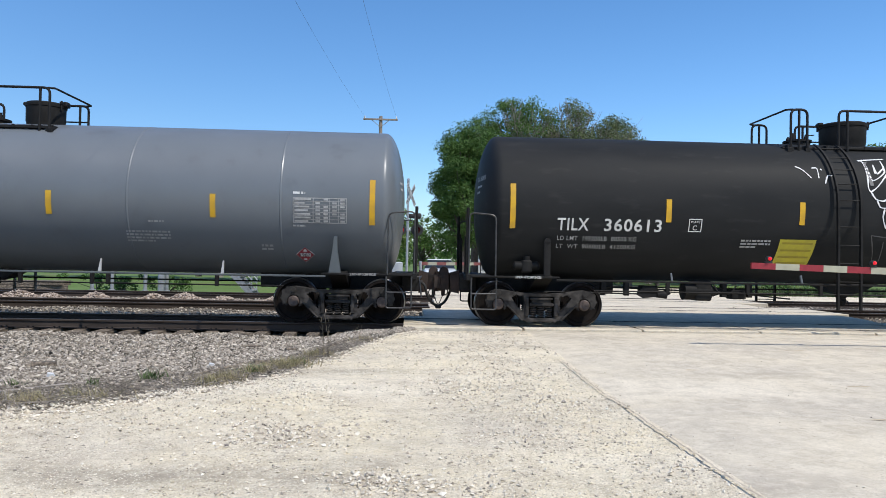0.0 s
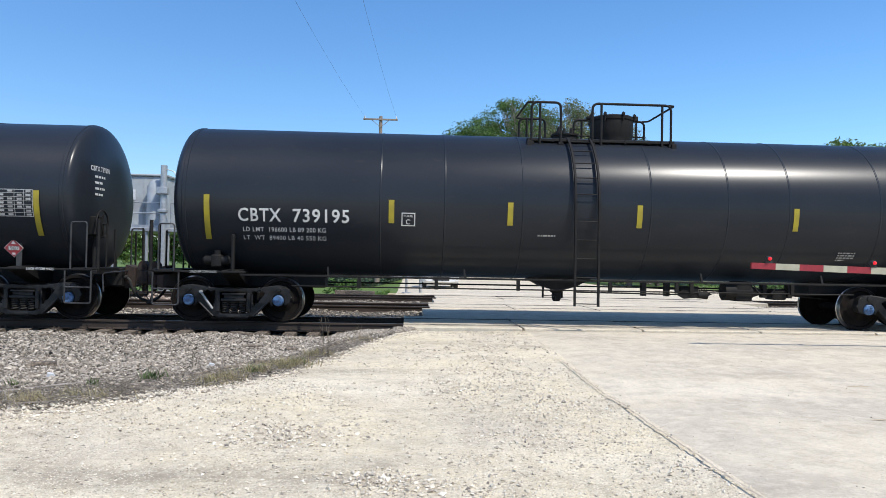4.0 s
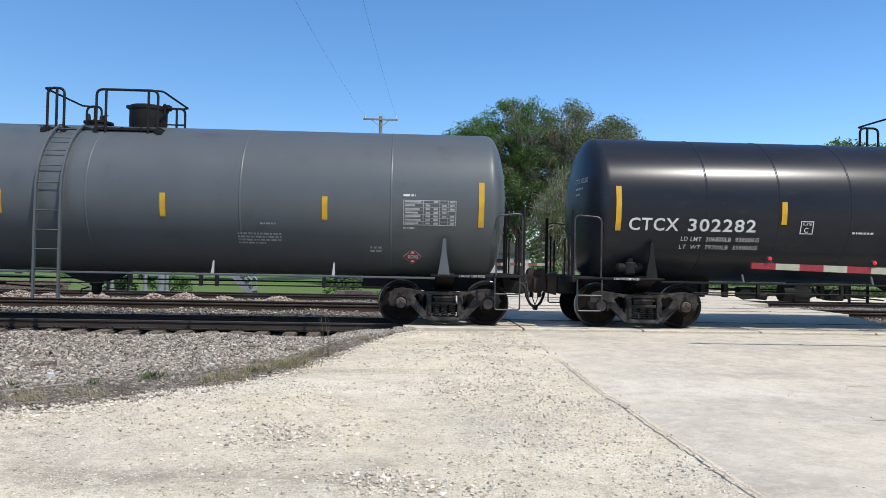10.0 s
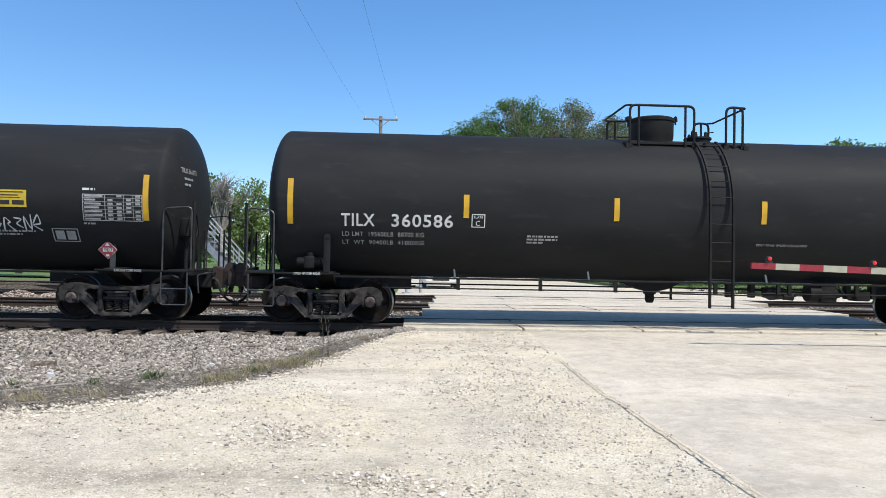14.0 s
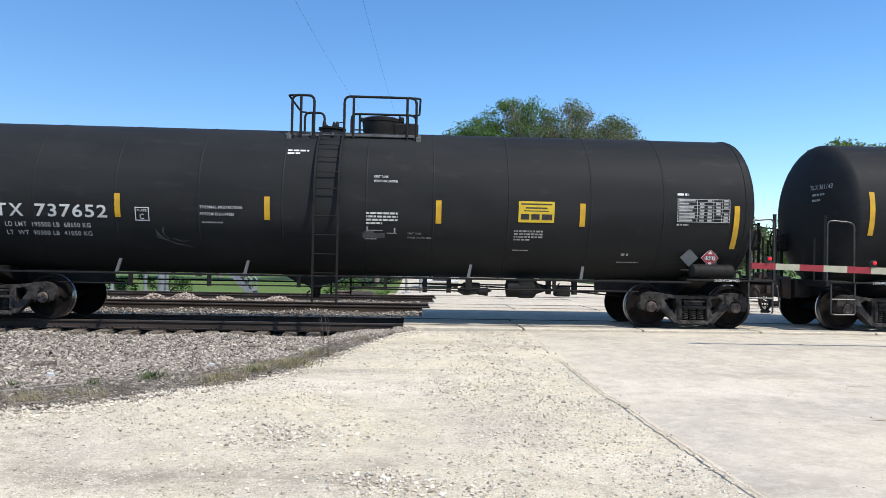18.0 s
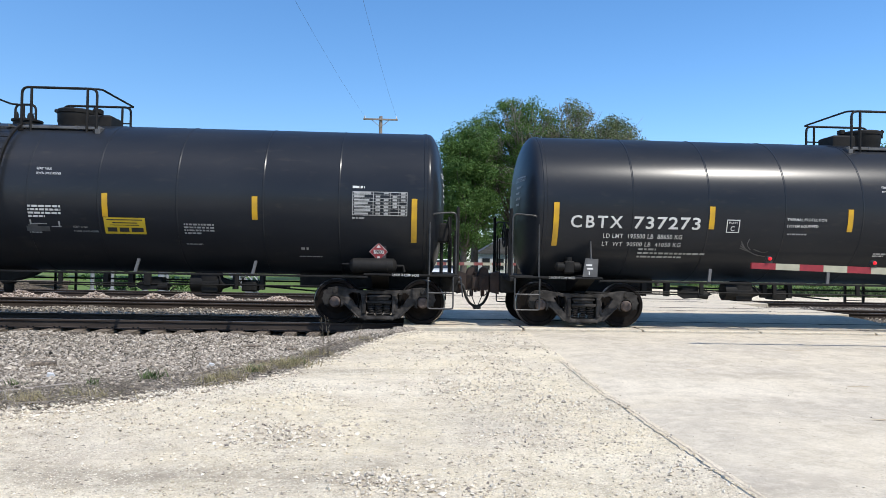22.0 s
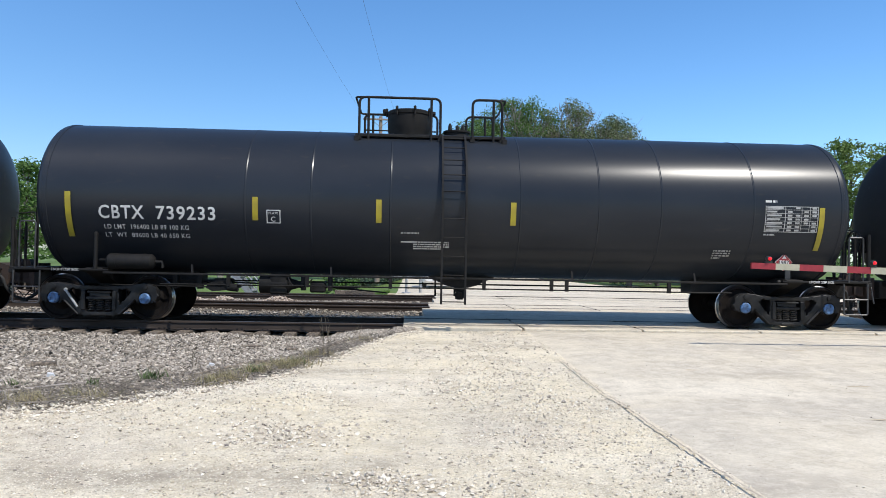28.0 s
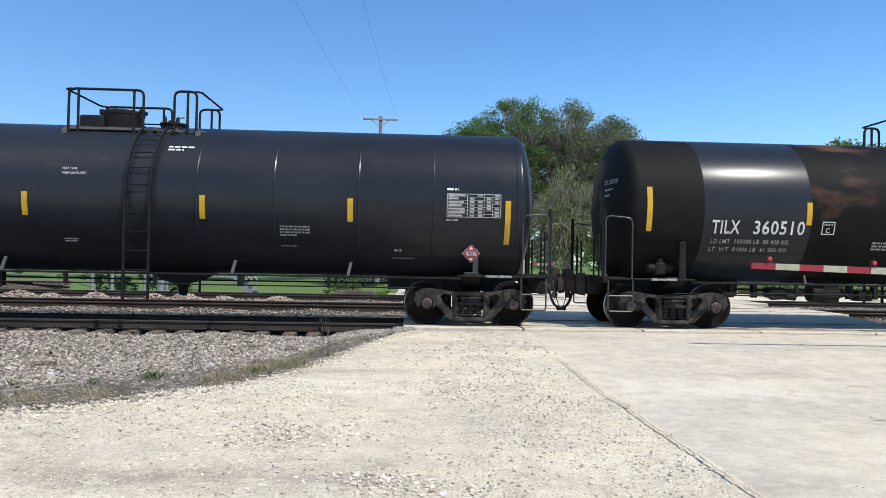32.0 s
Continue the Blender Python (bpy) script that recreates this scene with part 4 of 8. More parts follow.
def brake_pipe_mesh():
    """Air pipe under the end with its angle cock."""
    bm = bmesh.new()
    tube(bm, bend([(5.2, -0.55, 0.74), (7.9, -0.58, 0.70), (8.35, -0.40, 0.78), (8.62, -0.26, 0.82)], 0.15), 0.022, 6)
    box(bm, 8.44, 8.56, -0.36, -0.26, 0.75, 0.88, 0.02)
    tube(bm, [(8.5, -0.31, 0.88), (8.5, -0.31, 0.95), (8.42, -0.33, 0.96)], 0.012, 5)
    return finish(bm, "brake_pipe", True, M["frame_black"])


def hose_mesh():
    """Half of the brake hose loop: it drops steeply from the angle cock and meets its mate at the bottom."""
    bm = bmesh.new()
    tube(bm, bend([(8.70, -0.30, 0.86), (8.79, -0.32, 0.80), (8.84, -0.28, 0.58), (8.95, -0.14, 0.40), (9.10, -0.01, 0.33)], 0.12, 5), 0.030, 8)
    box(bm, 9.03, 9.125, -0.06, 0.06, 0.28, 0.37, 0.02)
    lathe(bm, [(8.62, 0.04), (8.74, 0.04)], 10, "x", c=(0, -0.30, 0.86))
    tube(bm, bend([(8.95, -0.22, 0.74), (9.0, -0.12, 0.54), (9.08, -0.02, 0.38)], 0.06), 0.010, 5)
    ring = [(8.93 + 0.055 * math.cos(a), -0.26, 0.64 + 0.07 * math.sin(a)) for a in (2 * math.pi * k / 10 for k in range(11))]
    tube(bm, ring, 0.012, 5)
    return finish(bm, "air_hose", True, M["black"])


def end_deck_mesh():
    """End running board with its cross beam."""
    bm = bmesh.new()
    box(bm, 8.12, 8.60, -1.42, 1.42, 1.02, 1.06, 0.01)
    box(bm, 8.48, 8.60, -1.45, 1.45, 0.94, 1.02, 0.01)
    box(bm, 6.72, 8.50, -1.46, -1.38, 1.005, 1.045, 0.008)
    box(bm, 6.72, 8.50, 1.38, 1.46, 1.005, 1.045, 0.008)
    return finish(bm, "end_deck", False, M["frame_black"])


def end_rail_pieces(hoop):
    """End handrails: corner grab irons, posts on the deck edge and the steps below, each a mesh."""
    r = 0.017
    out = []

    def piece(name, *lines):
        bm = bmesh.new()
        for pts, rr in lines:
            tube(bm, pts, rr, 6)
        out.append((name, finish(bm, name, True, M["worn_grab"] if name != "end_post" else M["frame_black"])))
    for s in (-1, 1):
        if hoop:
            piece("grab_iron", (bend([(8.02, s * 1.46, 1.03), (8.02, s * 1.46, 2.25), (8.55, s * 1.40, 2.30), (8.55, s * 1.40, 1.06)], 0.12), r))
        else:
            piece("grab_iron", (bend([(8.10, s * 1.46, 1.03), (8.10, s * 1.46, 1.95), (8.40, s * 1.46, 1.95), (8.40, s * 1.46, 1.06)], 0.06), r))
        piece("end_post", ([(8.58, s * 1.36, 1.0), (8.58, s * 1.36, 2.40 if hoop else 2.02)], 0.036))
        piece("end_post", ([(8.56, s * 0.95, 1.05), (8.56, s * 0.95, 1.95)], 0.022))
        piece("end_post", ([(8.56, s * 0.55, 1.05), (8.56, s * 0.55, 1.85)], 0.02))
        piece("step", (bend([(8.00, s * 1.46, 1.0), (8.00, s * 1.46, 0.37), (8.50, s * 1.46, 0.37), (8.50, s * 1.46, 1.0)], 0.05), r), ([(8.00, s * 1.46, 0.68), (8.50, s * 1.46, 0.68)], r))
    return out


def brake_wheel_mesh():
    bm = bmesh.new()
    pts = [(8.42, -0.85 + 0.27 * math.cos(a), 1.95 + 0.27 * math.sin(a)) for a in (2 * math.pi * k / 20 for k in range(21))]
    tube(bm, pts, 0.018, 6)
    for k in range(5):
        a = 2 * math.pi * k / 5
        tube(bm, [(8.40, -0.85, 1.95), (8.42, -0.85 + 0.26 * math.cos(a), 1.95 + 0.26 * math.sin(a))], 0.014, 5)
    box(bm, 8.18, 8.40, -1.0, -0.7, 1.70, 2.10, 0.03)
    tube(bm, [(8.28, -0.85, 1.05), (8.28, -0.85, 1.75)], 0.04, 6)
    return finish(bm, "hand_brake", True, M["frame_black"])


def side_sill_mesh():
    """Long edge bar below the shell with a lower safety rail on hangers."""
    bm = bmesh.new()
    box(bm, -6.80, 6.80, -1.50, -1.42, 0.955, 0.995, 0.008)
    return finish(bm, "side_sill", False, None)


def low_rail_mesh(seed):
    bm = bmesh.new()
    r = random.Random(seed)
    tube(bm, [(-5.9, -0.95, 0.755), (5.9, -0.95, 0.755)], 0.016, 6)
    tube(bm, [(-5.6, 0.5, 0.80), (5.6, 0.5, 0.80)], 0.02, 6)
    for x in (-4.4, -2.75, -1.2, 0.85, 2.3, 2.45, 4.35):
        x += r.uniform(-0.25, 0.25)
        box(bm, x - 0.035, x + 0.035, -0.98, -0.92, 0.73, 0.97, 0.0)
    return finish(bm, "safety_rail", True, M["frame_black"])


def gear_mesh(flip):
    """Brake cylinder, valve, levers and rods hung below the shell."""
    bm = bmesh.new()
    f = -1 if flip else 1
    x = 3.55 * f
    lathe(bm, [(x - 0.40, 0.10), (x - 0.38, 0.19), (x + 0.20, 0.19), (x + 0.25, 0.12), (x + 0.48, 0.05)], 14, "x", c=(0, -0.72, 0.78))
    box(bm, x - 0.16, x + 0.18, -0.90, -0.5, 0.58, 1.0, 0.03)
    box(bm, x - 1.30, x - 0.95, -0.85, -0.55, 0.66, 0.88, 0.03)
    box(bm, x + 0.65, x + 0.95, -0.85, -0.5, 0.62, 0.84, 0.03)
    lathe(bm, [(x - 1.0, 0.07), (x - 0.8, 0.09)], 10, "x", c=(0, -0.9, 0.70))
    plate(bm, [(x - 1.45, 0.70), (x - 1.3, 0.62), (x - 0.85, 0.66), (x - 0.7, 0.72), (x - 0.85, 0.78), (x - 1.35, 0.80)], "y", -0.94, -0.90)
    tube(bm, [(x - 2.3, -0.60, 0.84), (x + 1.6, -0.62, 0.72)], 0.02, 6)
    tube(bm, [(x - 3.6, -0.80, 0.72), (x - 1.0, -0.80, 0.70)], 0.018, 6)
    tube(bm, [(x + 0.4, -0.72, 0.78), (x + 2.2, -0.30, 0.62)], 0.018, 6)
    tube(bm, bend([(x + 0.2, -0.9, 0.95), (x + 0.30, -0.95, 0.75), (x + 0.55, -0.92, 0.72), (x + 0.7, -0.9, 0.9)], 0.1), 0.014, 5)
    for k in (-2.1, -1.6, 0.5, 1.05):
        box(bm, x + k - 0.045, x + k + 0.045, -0.80, -0.65, 0.66, 0.97)
    return finish(bm, "brake_gear", True, M["frame_black"])


def outlet_mesh():
    bm = bmesh.new()
    plate(bm, [(-0.75, 1.0), (0.75, 1.0), (0.35, 0.80), (0.12, 0.74), (-0.12, 0.74), (-0.35, 0.80)], "y", -0.22, 0.22)
    lathe(bm, [(0.48, 0.07), (0.54, 0.10), (0.66, 0.10), (0.68, 0.14), (0.76, 0.14)], 14, "z")
    tube(bm, [(-0.12, -0.1, 0.62), (-0.12, -0.42, 0.60), (-0.12, -0.46, 0.52)], 0.016, 6)
    return finish(bm, "bottom_outlet", True, M["frame_black"])


def reservoir_mesh():
    bm = bmesh.new()
    lathe(bm, [(-0.47, 0.02), (-0.455, 0.10), (-0.40, 0.15), (0.40, 0.15), (0.455, 0.10), (0.47, 0.02)], 20, "x")
    for s in (-0.27, 0.27):
        lathe(bm, [(s - 0.02, 0.156), (s + 0.02, 0.156)], 20, "x")
    tube(bm, [(0.45, 0, 0), (0.60, 0, 0), (0.62, 0, -0.12)], 0.03, 8)
    tube(bm, [(-0.45, 0, 0.02), (-0.62, 0.05, 0.02)], 0.025, 8)
    return finish(bm, "air_reservoir", True, M["frame_black"])


def valve_mesh():
    bm = bmesh.new()
    box(bm, -0.10, 0.10, -0.10, 0.12, -0.14, 0.12, 0.03)
    lathe(bm, [(0.1, 0.10), (0.22, 0.10), (0.26, 0.06)], 12, "x")
    lathe(bm, [(-0.28, 0.05), (-0.24, 0.09), (-0.1, 0.09)], 12, "x")
    lathe(bm, [(0.12, 0.07), (0.2, 0.07)], 10, "z")
    return finish(bm, "brake_valve", True, M["frame_black"])


def post_mesh(style):
    """Bracket at the bolster: tapered fin, straight post or jacking plate."""
    bm = bmesh.new()
    if style in ("grey", "mid"):
        plate(bm, [(-0.12, 0.0), (0.12, 0.0), (0.045, 0.45), (0.035, 0.72), (-0.03, 0.72), (-0.05, 0.45)], "y", -0.03, 0.03)
    elif style == "late":
        tube(bm, [(0, 0.02, 0.0), (0, 0.02, 0.68)], 0.038, 8)
        lathe(bm, [(0.66, 0.045), (0.70, 0.04), (0.72, 0.015)], 8, "z", c=(0, 0.02, 0))
    elif style == "plain":
        box(bm, -0.065, 0.065, -0.03, 0.03, 0.0, 0.70, 0.01)
        lathe(bm, [(-0.03, 0.066), (0.03, 0.066)], 14, "y", c=(0, 0, 0.70))
    else:
        plate(bm, [(-0.16, 0.0), (0.14, 0.0), (0.16, 0.36), (-0.10, 0.38)], "y", -0.05, -0.02)
        tube(bm, [(0.05, 0.02, 0.0), (0.02, 0.05, 0.72)], 0.016, 6)
    return finish(bm, "saddle_bracket", True, None)


def tab_mesh(style):
    bm = bmesh.new()
    poly = {"grey": [(-0.03, 0.0), (0.03, 0.0), (0.015, 0.26), (-0.005, 0.26)], "thermal": [(-0.035, 0.0), (0.025, 0.0), (0.075, 0.27), (0.02, 0.27)]}.get(style, [(-0.02, 0.0), (0.02, 0.0), (0.0, 0.17), (-0.03, 0.17)])
    plate(bm, poly, "y", -0.02, 0.015)
    return finish(bm, "sill_tab", False, None)


# ---- top fittings
def top_xs(style, flip):
    """Along-car stations: long railing, short railing, ladder, manway, valve housing. The long railing lies on the left unless flipped."""
    base = {"late": (-2.01, -0.28, 0.39, 1.06, 0.0, -0.93, 0.12), "thermal": (-1.26, 0.28, 0.90, 1.40, 0.52, -0.45, 0.62),
            "plain": (-0.81, 0.62, 1.31, 1.72, 0.88, 0.0, 1.05), "grey": (-1.15, 0.13, 0.77, 1.15, 0.63, -0.60, 0.45),
            "mid": (-1.10, 0.10, 0.70, 1.20, 0.63, -0.40, 0.45)}[style]
    f = -1 if flip else 1
    return [f * b for b in base], f


def deck_mesh(style, flip):
    (a, b, c, d, lad, man, val), f = top_xs(style, flip)
    x0, x1 = min(a, d), max(a, d)
    bm = bmesh.new()
    if style == "late":
        box(bm, x0 - 0.03, x1 + 0.03, -0.85, -0.45, 3.87, 3.93, 0.01)
        box(bm, x0 - 0.03, x1 + 0.03, 0.45, 0.85, 3.87, 3.93, 0.01)
    else:
        la, lb = min(a, b), max(a, b)
        box(bm, la - 0.05, lb + 0.05, -0.85, -0.42, 3.86, 3.92, 0.01)
        box(bm, la - 0.05, lb + 0.05, 0.42, 0.85, 3.86, 3.92, 0.01)
        lc, ld = min(c, d), max(c, d)
        box(bm, min(lc, lb) - 0.1, max(ld, la) + 0.12, -0.80, -0.42, 3.85, 3.90, 0.01)
        box(bm, lc - 0.1, ld + 0.1, 0.42, 0.80, 3.85, 3.90, 0.01)
    for x in (x0, x1):
        box(bm, x - 0.05, x + 0.05, -0.92, 0.92, 3.76, 3.87, 0.01)
    k = 6
    for i in range(k + 1):
        x = x0 + (x1 - x0) * i / k
        box(bm, x - 0.02, x + 0.02, -0.86, -0.42, 3.86, 3.93)
    return finish(bm, "platform_deck", False, M["graf_grey"] if style == "thermal" else M["frame_black"])


def top_rail_mesh(style, flip, long_, side):
    """One side's loop of top railing; the near one also carries the bar across the outer end."""
    (a, b, c, d, lad, man, val), f = top_xs(style, flip)
    bm = bmesh.new()
    x0, x1 = (a, b) if long_ else (d, c)
    y = -0.85 * side
    top = 4.69
    r = 0.027
    s = 1 if x1 > x0 else -1
    tube(bm, bend([(x0 + s * 0.05, y, 3.78), (x0 + s * 0.05, y, top), (x1, y, top), (x1, y, 3.78)], 0.13), r, 8)
    if long_:
        tube(bm, [(x0 + s * 0.24, y, 3.78), (x0 + s * 0.24, y, top)], r, 8)
        tube(bm, [(x1 - s * 0.19, y, 3.78), (x1 - s * 0.19, y, top)], r, 8)
        if side < 0:
            tube(bm, [(x0 + s * 0.05, y, 4.32), (x1, y, 4.32)], 0.018, 6)
    else:
        tube(bm, [(x0 + s * 0.23, y, 3.78), (x0 + s * 0.23, y, top - 0.01)], r, 8)
    if side > 0:
        tube(bm, bend([(x0 + s * 0.1, -0.85, top), (x0 - s * 0.03, -0.80, top), (x0 - s * 0.03, 0.80, top), (x0 + s * 0.1, 0.85, top)], 0.05), 0.022, 8)
    for x in (x0 + s * 0.05, x1):
        box(bm, x - 0.05, x + 0.05, y - 0.04, y + 0.04, 3.80, 3.86)
    return finish(bm, "handrail", True, M["frame_black"])


def manway_mesh(style):
    bm = bmesh.new()
    r = 0.47 if style in ("late", "plain") else 0.40
    top = 4.57 if style != "thermal" else 4.40
    if style == "grey":
        r, top = 0.38, 4.53
    lathe(bm, [(3.95, r * 0.97), (4.10, r * 0.97), (4.13, r), (top - 0.10, r * 1.01), (top - 0.09, r * 1.05), (top - 0.03, r * 1.06), (top, r * 0.98), (top + 0.025, r * 0.5), (top + 0.03, 0.02)], 36, "z")
    for k in range(8 if style == "late" else 2):
        a = 2 * math.pi * (k + 0.3) / 8 if style == "late" else math.pi * k - 0.35
        c = (r * 1.08 * math.cos(a), r * 1.08 * math.sin(a), 0)
        tube(bm, [(c[0], c[1], top - 0.14), (c[0], c[1], top + 0.05)], 0.02, 6)
        box(bm, c[0] - 0.03, c[0] + 0.03, c[1] - 0.03, c[1] + 0.03, top - 0.02, top + 0.03)
    box(bm, r * 1.0, r * 1.22, -0.06, 0.06, top - 0.05, top + 0.03, 0.02)
    box(bm, -r * 1.24, -r * 1.0, -0.08, 0.08, top - 0.07, top + 0.05, 0.02)
    return finish(bm, "manway", True, M["frame_black"], 35)


def valves_mesh():
    bm = bmesh.new()
    lathe(bm, [(3.98, 0.27), (4.18, 0.27), (4.19, 0.30), (4.23, 0.30), (4.24, 0.25), (4.26, 0.02)], 24, "z")
    for x, y, h in ((-0.16, -0.12, 0.14), (0.12, -0.15, 0.11), (0.02, 0.14, 0.16), (-0.14, 0.12, 0.09)):
        lathe(bm, [(4.22, 0.045), (4.25 + h * 0.6, 0.04), (4.25 + h, 0.02)], 8, "z", c=(x, y, 0))
    tube(bm, [(0.12, -0.15, 4.33), (0.28, -0.20, 4.34)], 0.012, 5)
    return finish(bm, "valve_dome", True, M["frame_black"], 35)


def ladder_stringer_mesh():
    bm = bmesh.new()
    pts = []
    for k in range(13):
        a = radians(62 - 62 * k / 12)
        rr = RT + 0.09
        pts.append((0, -rr * math.cos(a), ZC + rr * math.sin(a)))
    pts += [(0, -RT - 0.10, 1.9), (0, -RT - 0.10, 0.47)]
    prev = None
    for p in pts:
        y, z = p[1], p[2]
        ring = [bm.verts.new((dx, y + dy * 0.4, z)) for dx, dy in ((-0.02, -0.08), (0.02, -0.08), (0.02, 0.08), (-0.02, 0.08))]
        if prev:
            for i in range(4):
                bm.faces.new((prev[i], prev[(i + 1) % 4], ring[(i + 1) % 4], ring[i]))
        else:
            bm.faces.new(ring)
        prev = ring
    bm.faces.new(prev)
    return finish(bm, "stringer", False, None)


def rung_mesh():
    bm = bmesh.new()
    tube(bm, [(-0.225, 0, 0), (0.225, 0, 0)], 0.012, 6)
    return finish(bm, "rung", True, None)


def rung_spots():
    out = []
    for k in range(5):
        a = radians(54 - 12.0 * k)
        rr = RT + 0.09
        out.append((-rr * math.cos(a), ZC + rr * math.sin(a)))
    for z in (2.15, 1.78, 1.41, 1.04, 0.52):
        out.append((-RT - 0.10, z))
    return out


def placard_mesh():
    bm = bmesh.new()
    s = 0.185
    plate(bm, [(0, -s), (s, 0), (0, s), (-s, 0)], "y", -0.006, 0.006, 1)
    t = s * 0.955
    plate(bm, [(0, -t), (t, 0), (0, t), (-t, 0)], "y", -0.011, -0.006, 0)
    box(bm, -0.108, 0.108, -0.014, -0.010, -0.04, 0.04, 0, 1)
    box(bm, -0.03, 0.03, -0.014, -0.010, -0.13, -0.09, 0, 1)
    plate(bm, [(0, 0.15), (-0.045, 0.08), (0.045, 0.08)], "y", -0.014, -0.010, 1)
    me = finish(bm, "placard", False, M["placard_red"])
    me.materials.append(M["white"])
    return me


def number_mesh(s, h, w, material):
    uv, polys = text_mesh(s, h, w, 1.0, 0.012)
    me = bpy.data.meshes.new("lettering")
    me.from_pydata([(u - w / 2, 0, v - h / 2) for u, v in uv], [], polys)
    me.materials.append(material)
    return me


PAINT = {"late": "gloss_black", "thermal": "satin_black", "plain": "matte_black", "grey": "grey_paint", "mid": "satin_black"}


def build_car(center, style, mark, number, ld, lt, flip=False, paint=None, cap="cap_plain", fresh=False, reservoir=None, label="", extra=None, tx=None, no_fourth=False, twin=False, strips=None):
    paint = paint or PAINT[style]
    car = empty("tank_car", pose(center, TY, 0), label, "tank car", "tank cars of the train")
    grey = style == "grey"
    trim = M["grey_paint"] if grey else M["frame_black"]
    key = ("tank", style, paint)
    def build_tank():
        me = tank_mesh(style)
        me.materials.append(M[paint])
        return me
    link_part("tank", shared(key, build_tank), car)
    for s in (0, 180):
        e = pose(0, 0, 0, 0, 0, s)
        link_part("stub_sill", shared("stub", stub_sill_mesh), car, m=e)
        link_part("coupler", shared("coupler", coupler_mesh), car, m=e, label="rusty knuckle coupler")
        link_part("air_hose", shared("hose", hose_mesh), car, m=e, label="black rubber air hose")
        link_part("cut_lever", shared("cut_lever", cut_lever_mesh), car, m=e)
        link_part("brake_pipe", shared("brake_pipe", brake_pipe_mesh), car, m=e)
        link_part("end_deck", shared("deck", end_deck_mesh), car, m=e)
        hoop = style in ("plain", "grey", "mid", "thermal")
        for pn, pm in shared(("endrail", hoop), lambda: end_rail_pieces(hoop)):
            link_part(pn, pm, car, m=e)
        sk = ("side_sill", grey)
        def bs():
            me = side_sill_mesh()
            me.materials.append(M["grey_paint"] if grey else M["frame_black"])
            return me
        link_part("side_sill", shared(sk, bs), car, m=e)
    link_part("hand_brake", shared("hand_brake", brake_wheel_mesh), car, m=pose(0, 0, 0, 0, 0, 0 if flip and not grey else 180))
    link_part("safety_rail", shared(("low", style), lambda: low_rail_mesh(len(style))), car)
    gside = (style in ("late", "thermal")) == bool(flip)
    link_part("brake_gear", shared(("gear", gside), lambda: gear_mesh(not gside)), car)
    xs, f = top_xs(style, flip)
    link_part("bottom_outlet", shared("outlet", outlet_mesh), car, m=pose(f * {"late": 0.25, "thermal": 0.9, "plain": 0.0, "grey": 0.4, "mid": 0.6}[style], 0, 0))
    for x in (-TRUCK, TRUCK):
        build_truck(car, x, fresh, cap)
    # saddle brackets and sill tabs
    def tint(build, name):
        def g():
            me = build()
            me.materials.append(M["dim_white"] if grey else M["frame_black"])
            return me
        return shared((name, grey), g)
    def post():
        me = post_mesh(style)
        me.materials.append({"grey": M["grey_paint"], "thermal": M["graf_grey"]}.get(style, M["frame_black"]))
        return me
    for x in ((-6.98, 6.98) if style in ("grey", "mid") else (-6.98,)):
        for q in (-1, 1):
            link_part("saddle_bracket", shared(("post", style), post), car, m=pose(x, q * 1.42, 1.05))
    def sill_tab():
        me = tab_mesh(style)
        me.materials.append({"grey": M["dim_white"], "thermal": M["graf_grey"], "late": M["frame_black"], "plain": M["placard_grey"], "mid": M["graf_grey"]}[style])
        return me
    for x in {"grey": (-4.81, -2.52, 2.45, 4.8), "thermal": (-4.55, -2.09, 2.30, 4.56), "plain": (-4.44, -1.75, 1.9, 4.5)}.get(style, (-5.1, -2.4, 2.4, 4.9)):
        link_part("sill_tab", shared(("tab", style), sill_tab), car, m=pose(x, -1.46, 0.99, -12))
    if reservoir is not None:
        link_part("air_reservoir", shared("reservoir", reservoir_mesh), car, m=pose(reservoir, -1.28, 1.20), label="dark steel air reservoir")
    else:
        link_part("brake_valve", shared("valve", valve_mesh), car, m=pose(-7.35, -1.15, 1.25), label="cast brake control valve")
    # top platform
    plat = link_part("platform", shared(("platform", style, flip), lambda: deck_mesh(style, flip)), car)
    for long_ in (True, False):
        for side in (1, -1):
            link_part("handrail", shared(("rail", style, flip, long_, side), lambda l=long_, s=side: top_rail_mesh(style, flip, l, s)), plat)
    mk = style
    link_part("manway", shared(("manway", mk), lambda: manway_mesh(mk)), car, m=pose(xs[5], 0, 0, 0, 0, 0 if f > 0 else 180))
    if style == "thermal":
        def lid_box():
            bm = bmesh.new()
            box(bm, -0.26, 0.26, -0.30, 0.30, 3.95, 4.28, 0.04)
            return finish(bm, "valve_housing", True, M["frame_black"])
        link_part("valve_housing", shared("housing", lid_box), car, m=pose(xs[5] - f * 0.55, 0, 0))
    link_part("valve_dome", shared("valves", valves_mesh), car, m=pose(xs[6], 0, -0.06))
    # ladders on both sides
    for s in (0, 180):
        sx = xs[4] if s == 0 else -xs[4]
        lad = link_part("ladder", shared(("stringer", grey), lambda: (lambda me: (me.materials.append(trim), me)[1])(ladder_stringer_mesh())), car,
                        m=pose(0, 0, 0, 0, 0, s) @ pose(sx - 0.235, 0, 0))
        link_part("stringer", MESH[("stringer", grey)], lad, m=pose(0.47, 0, 0))
        for y, z in rung_spots():
            link_part("rung", shared(("rung", grey), lambda: (lambda me: (me.materials.append(trim), me)[1])(rung_mesh())), lad, m=pose(0.235, y, z))
    # reflective strips
    low = style in ("late", "thermal")
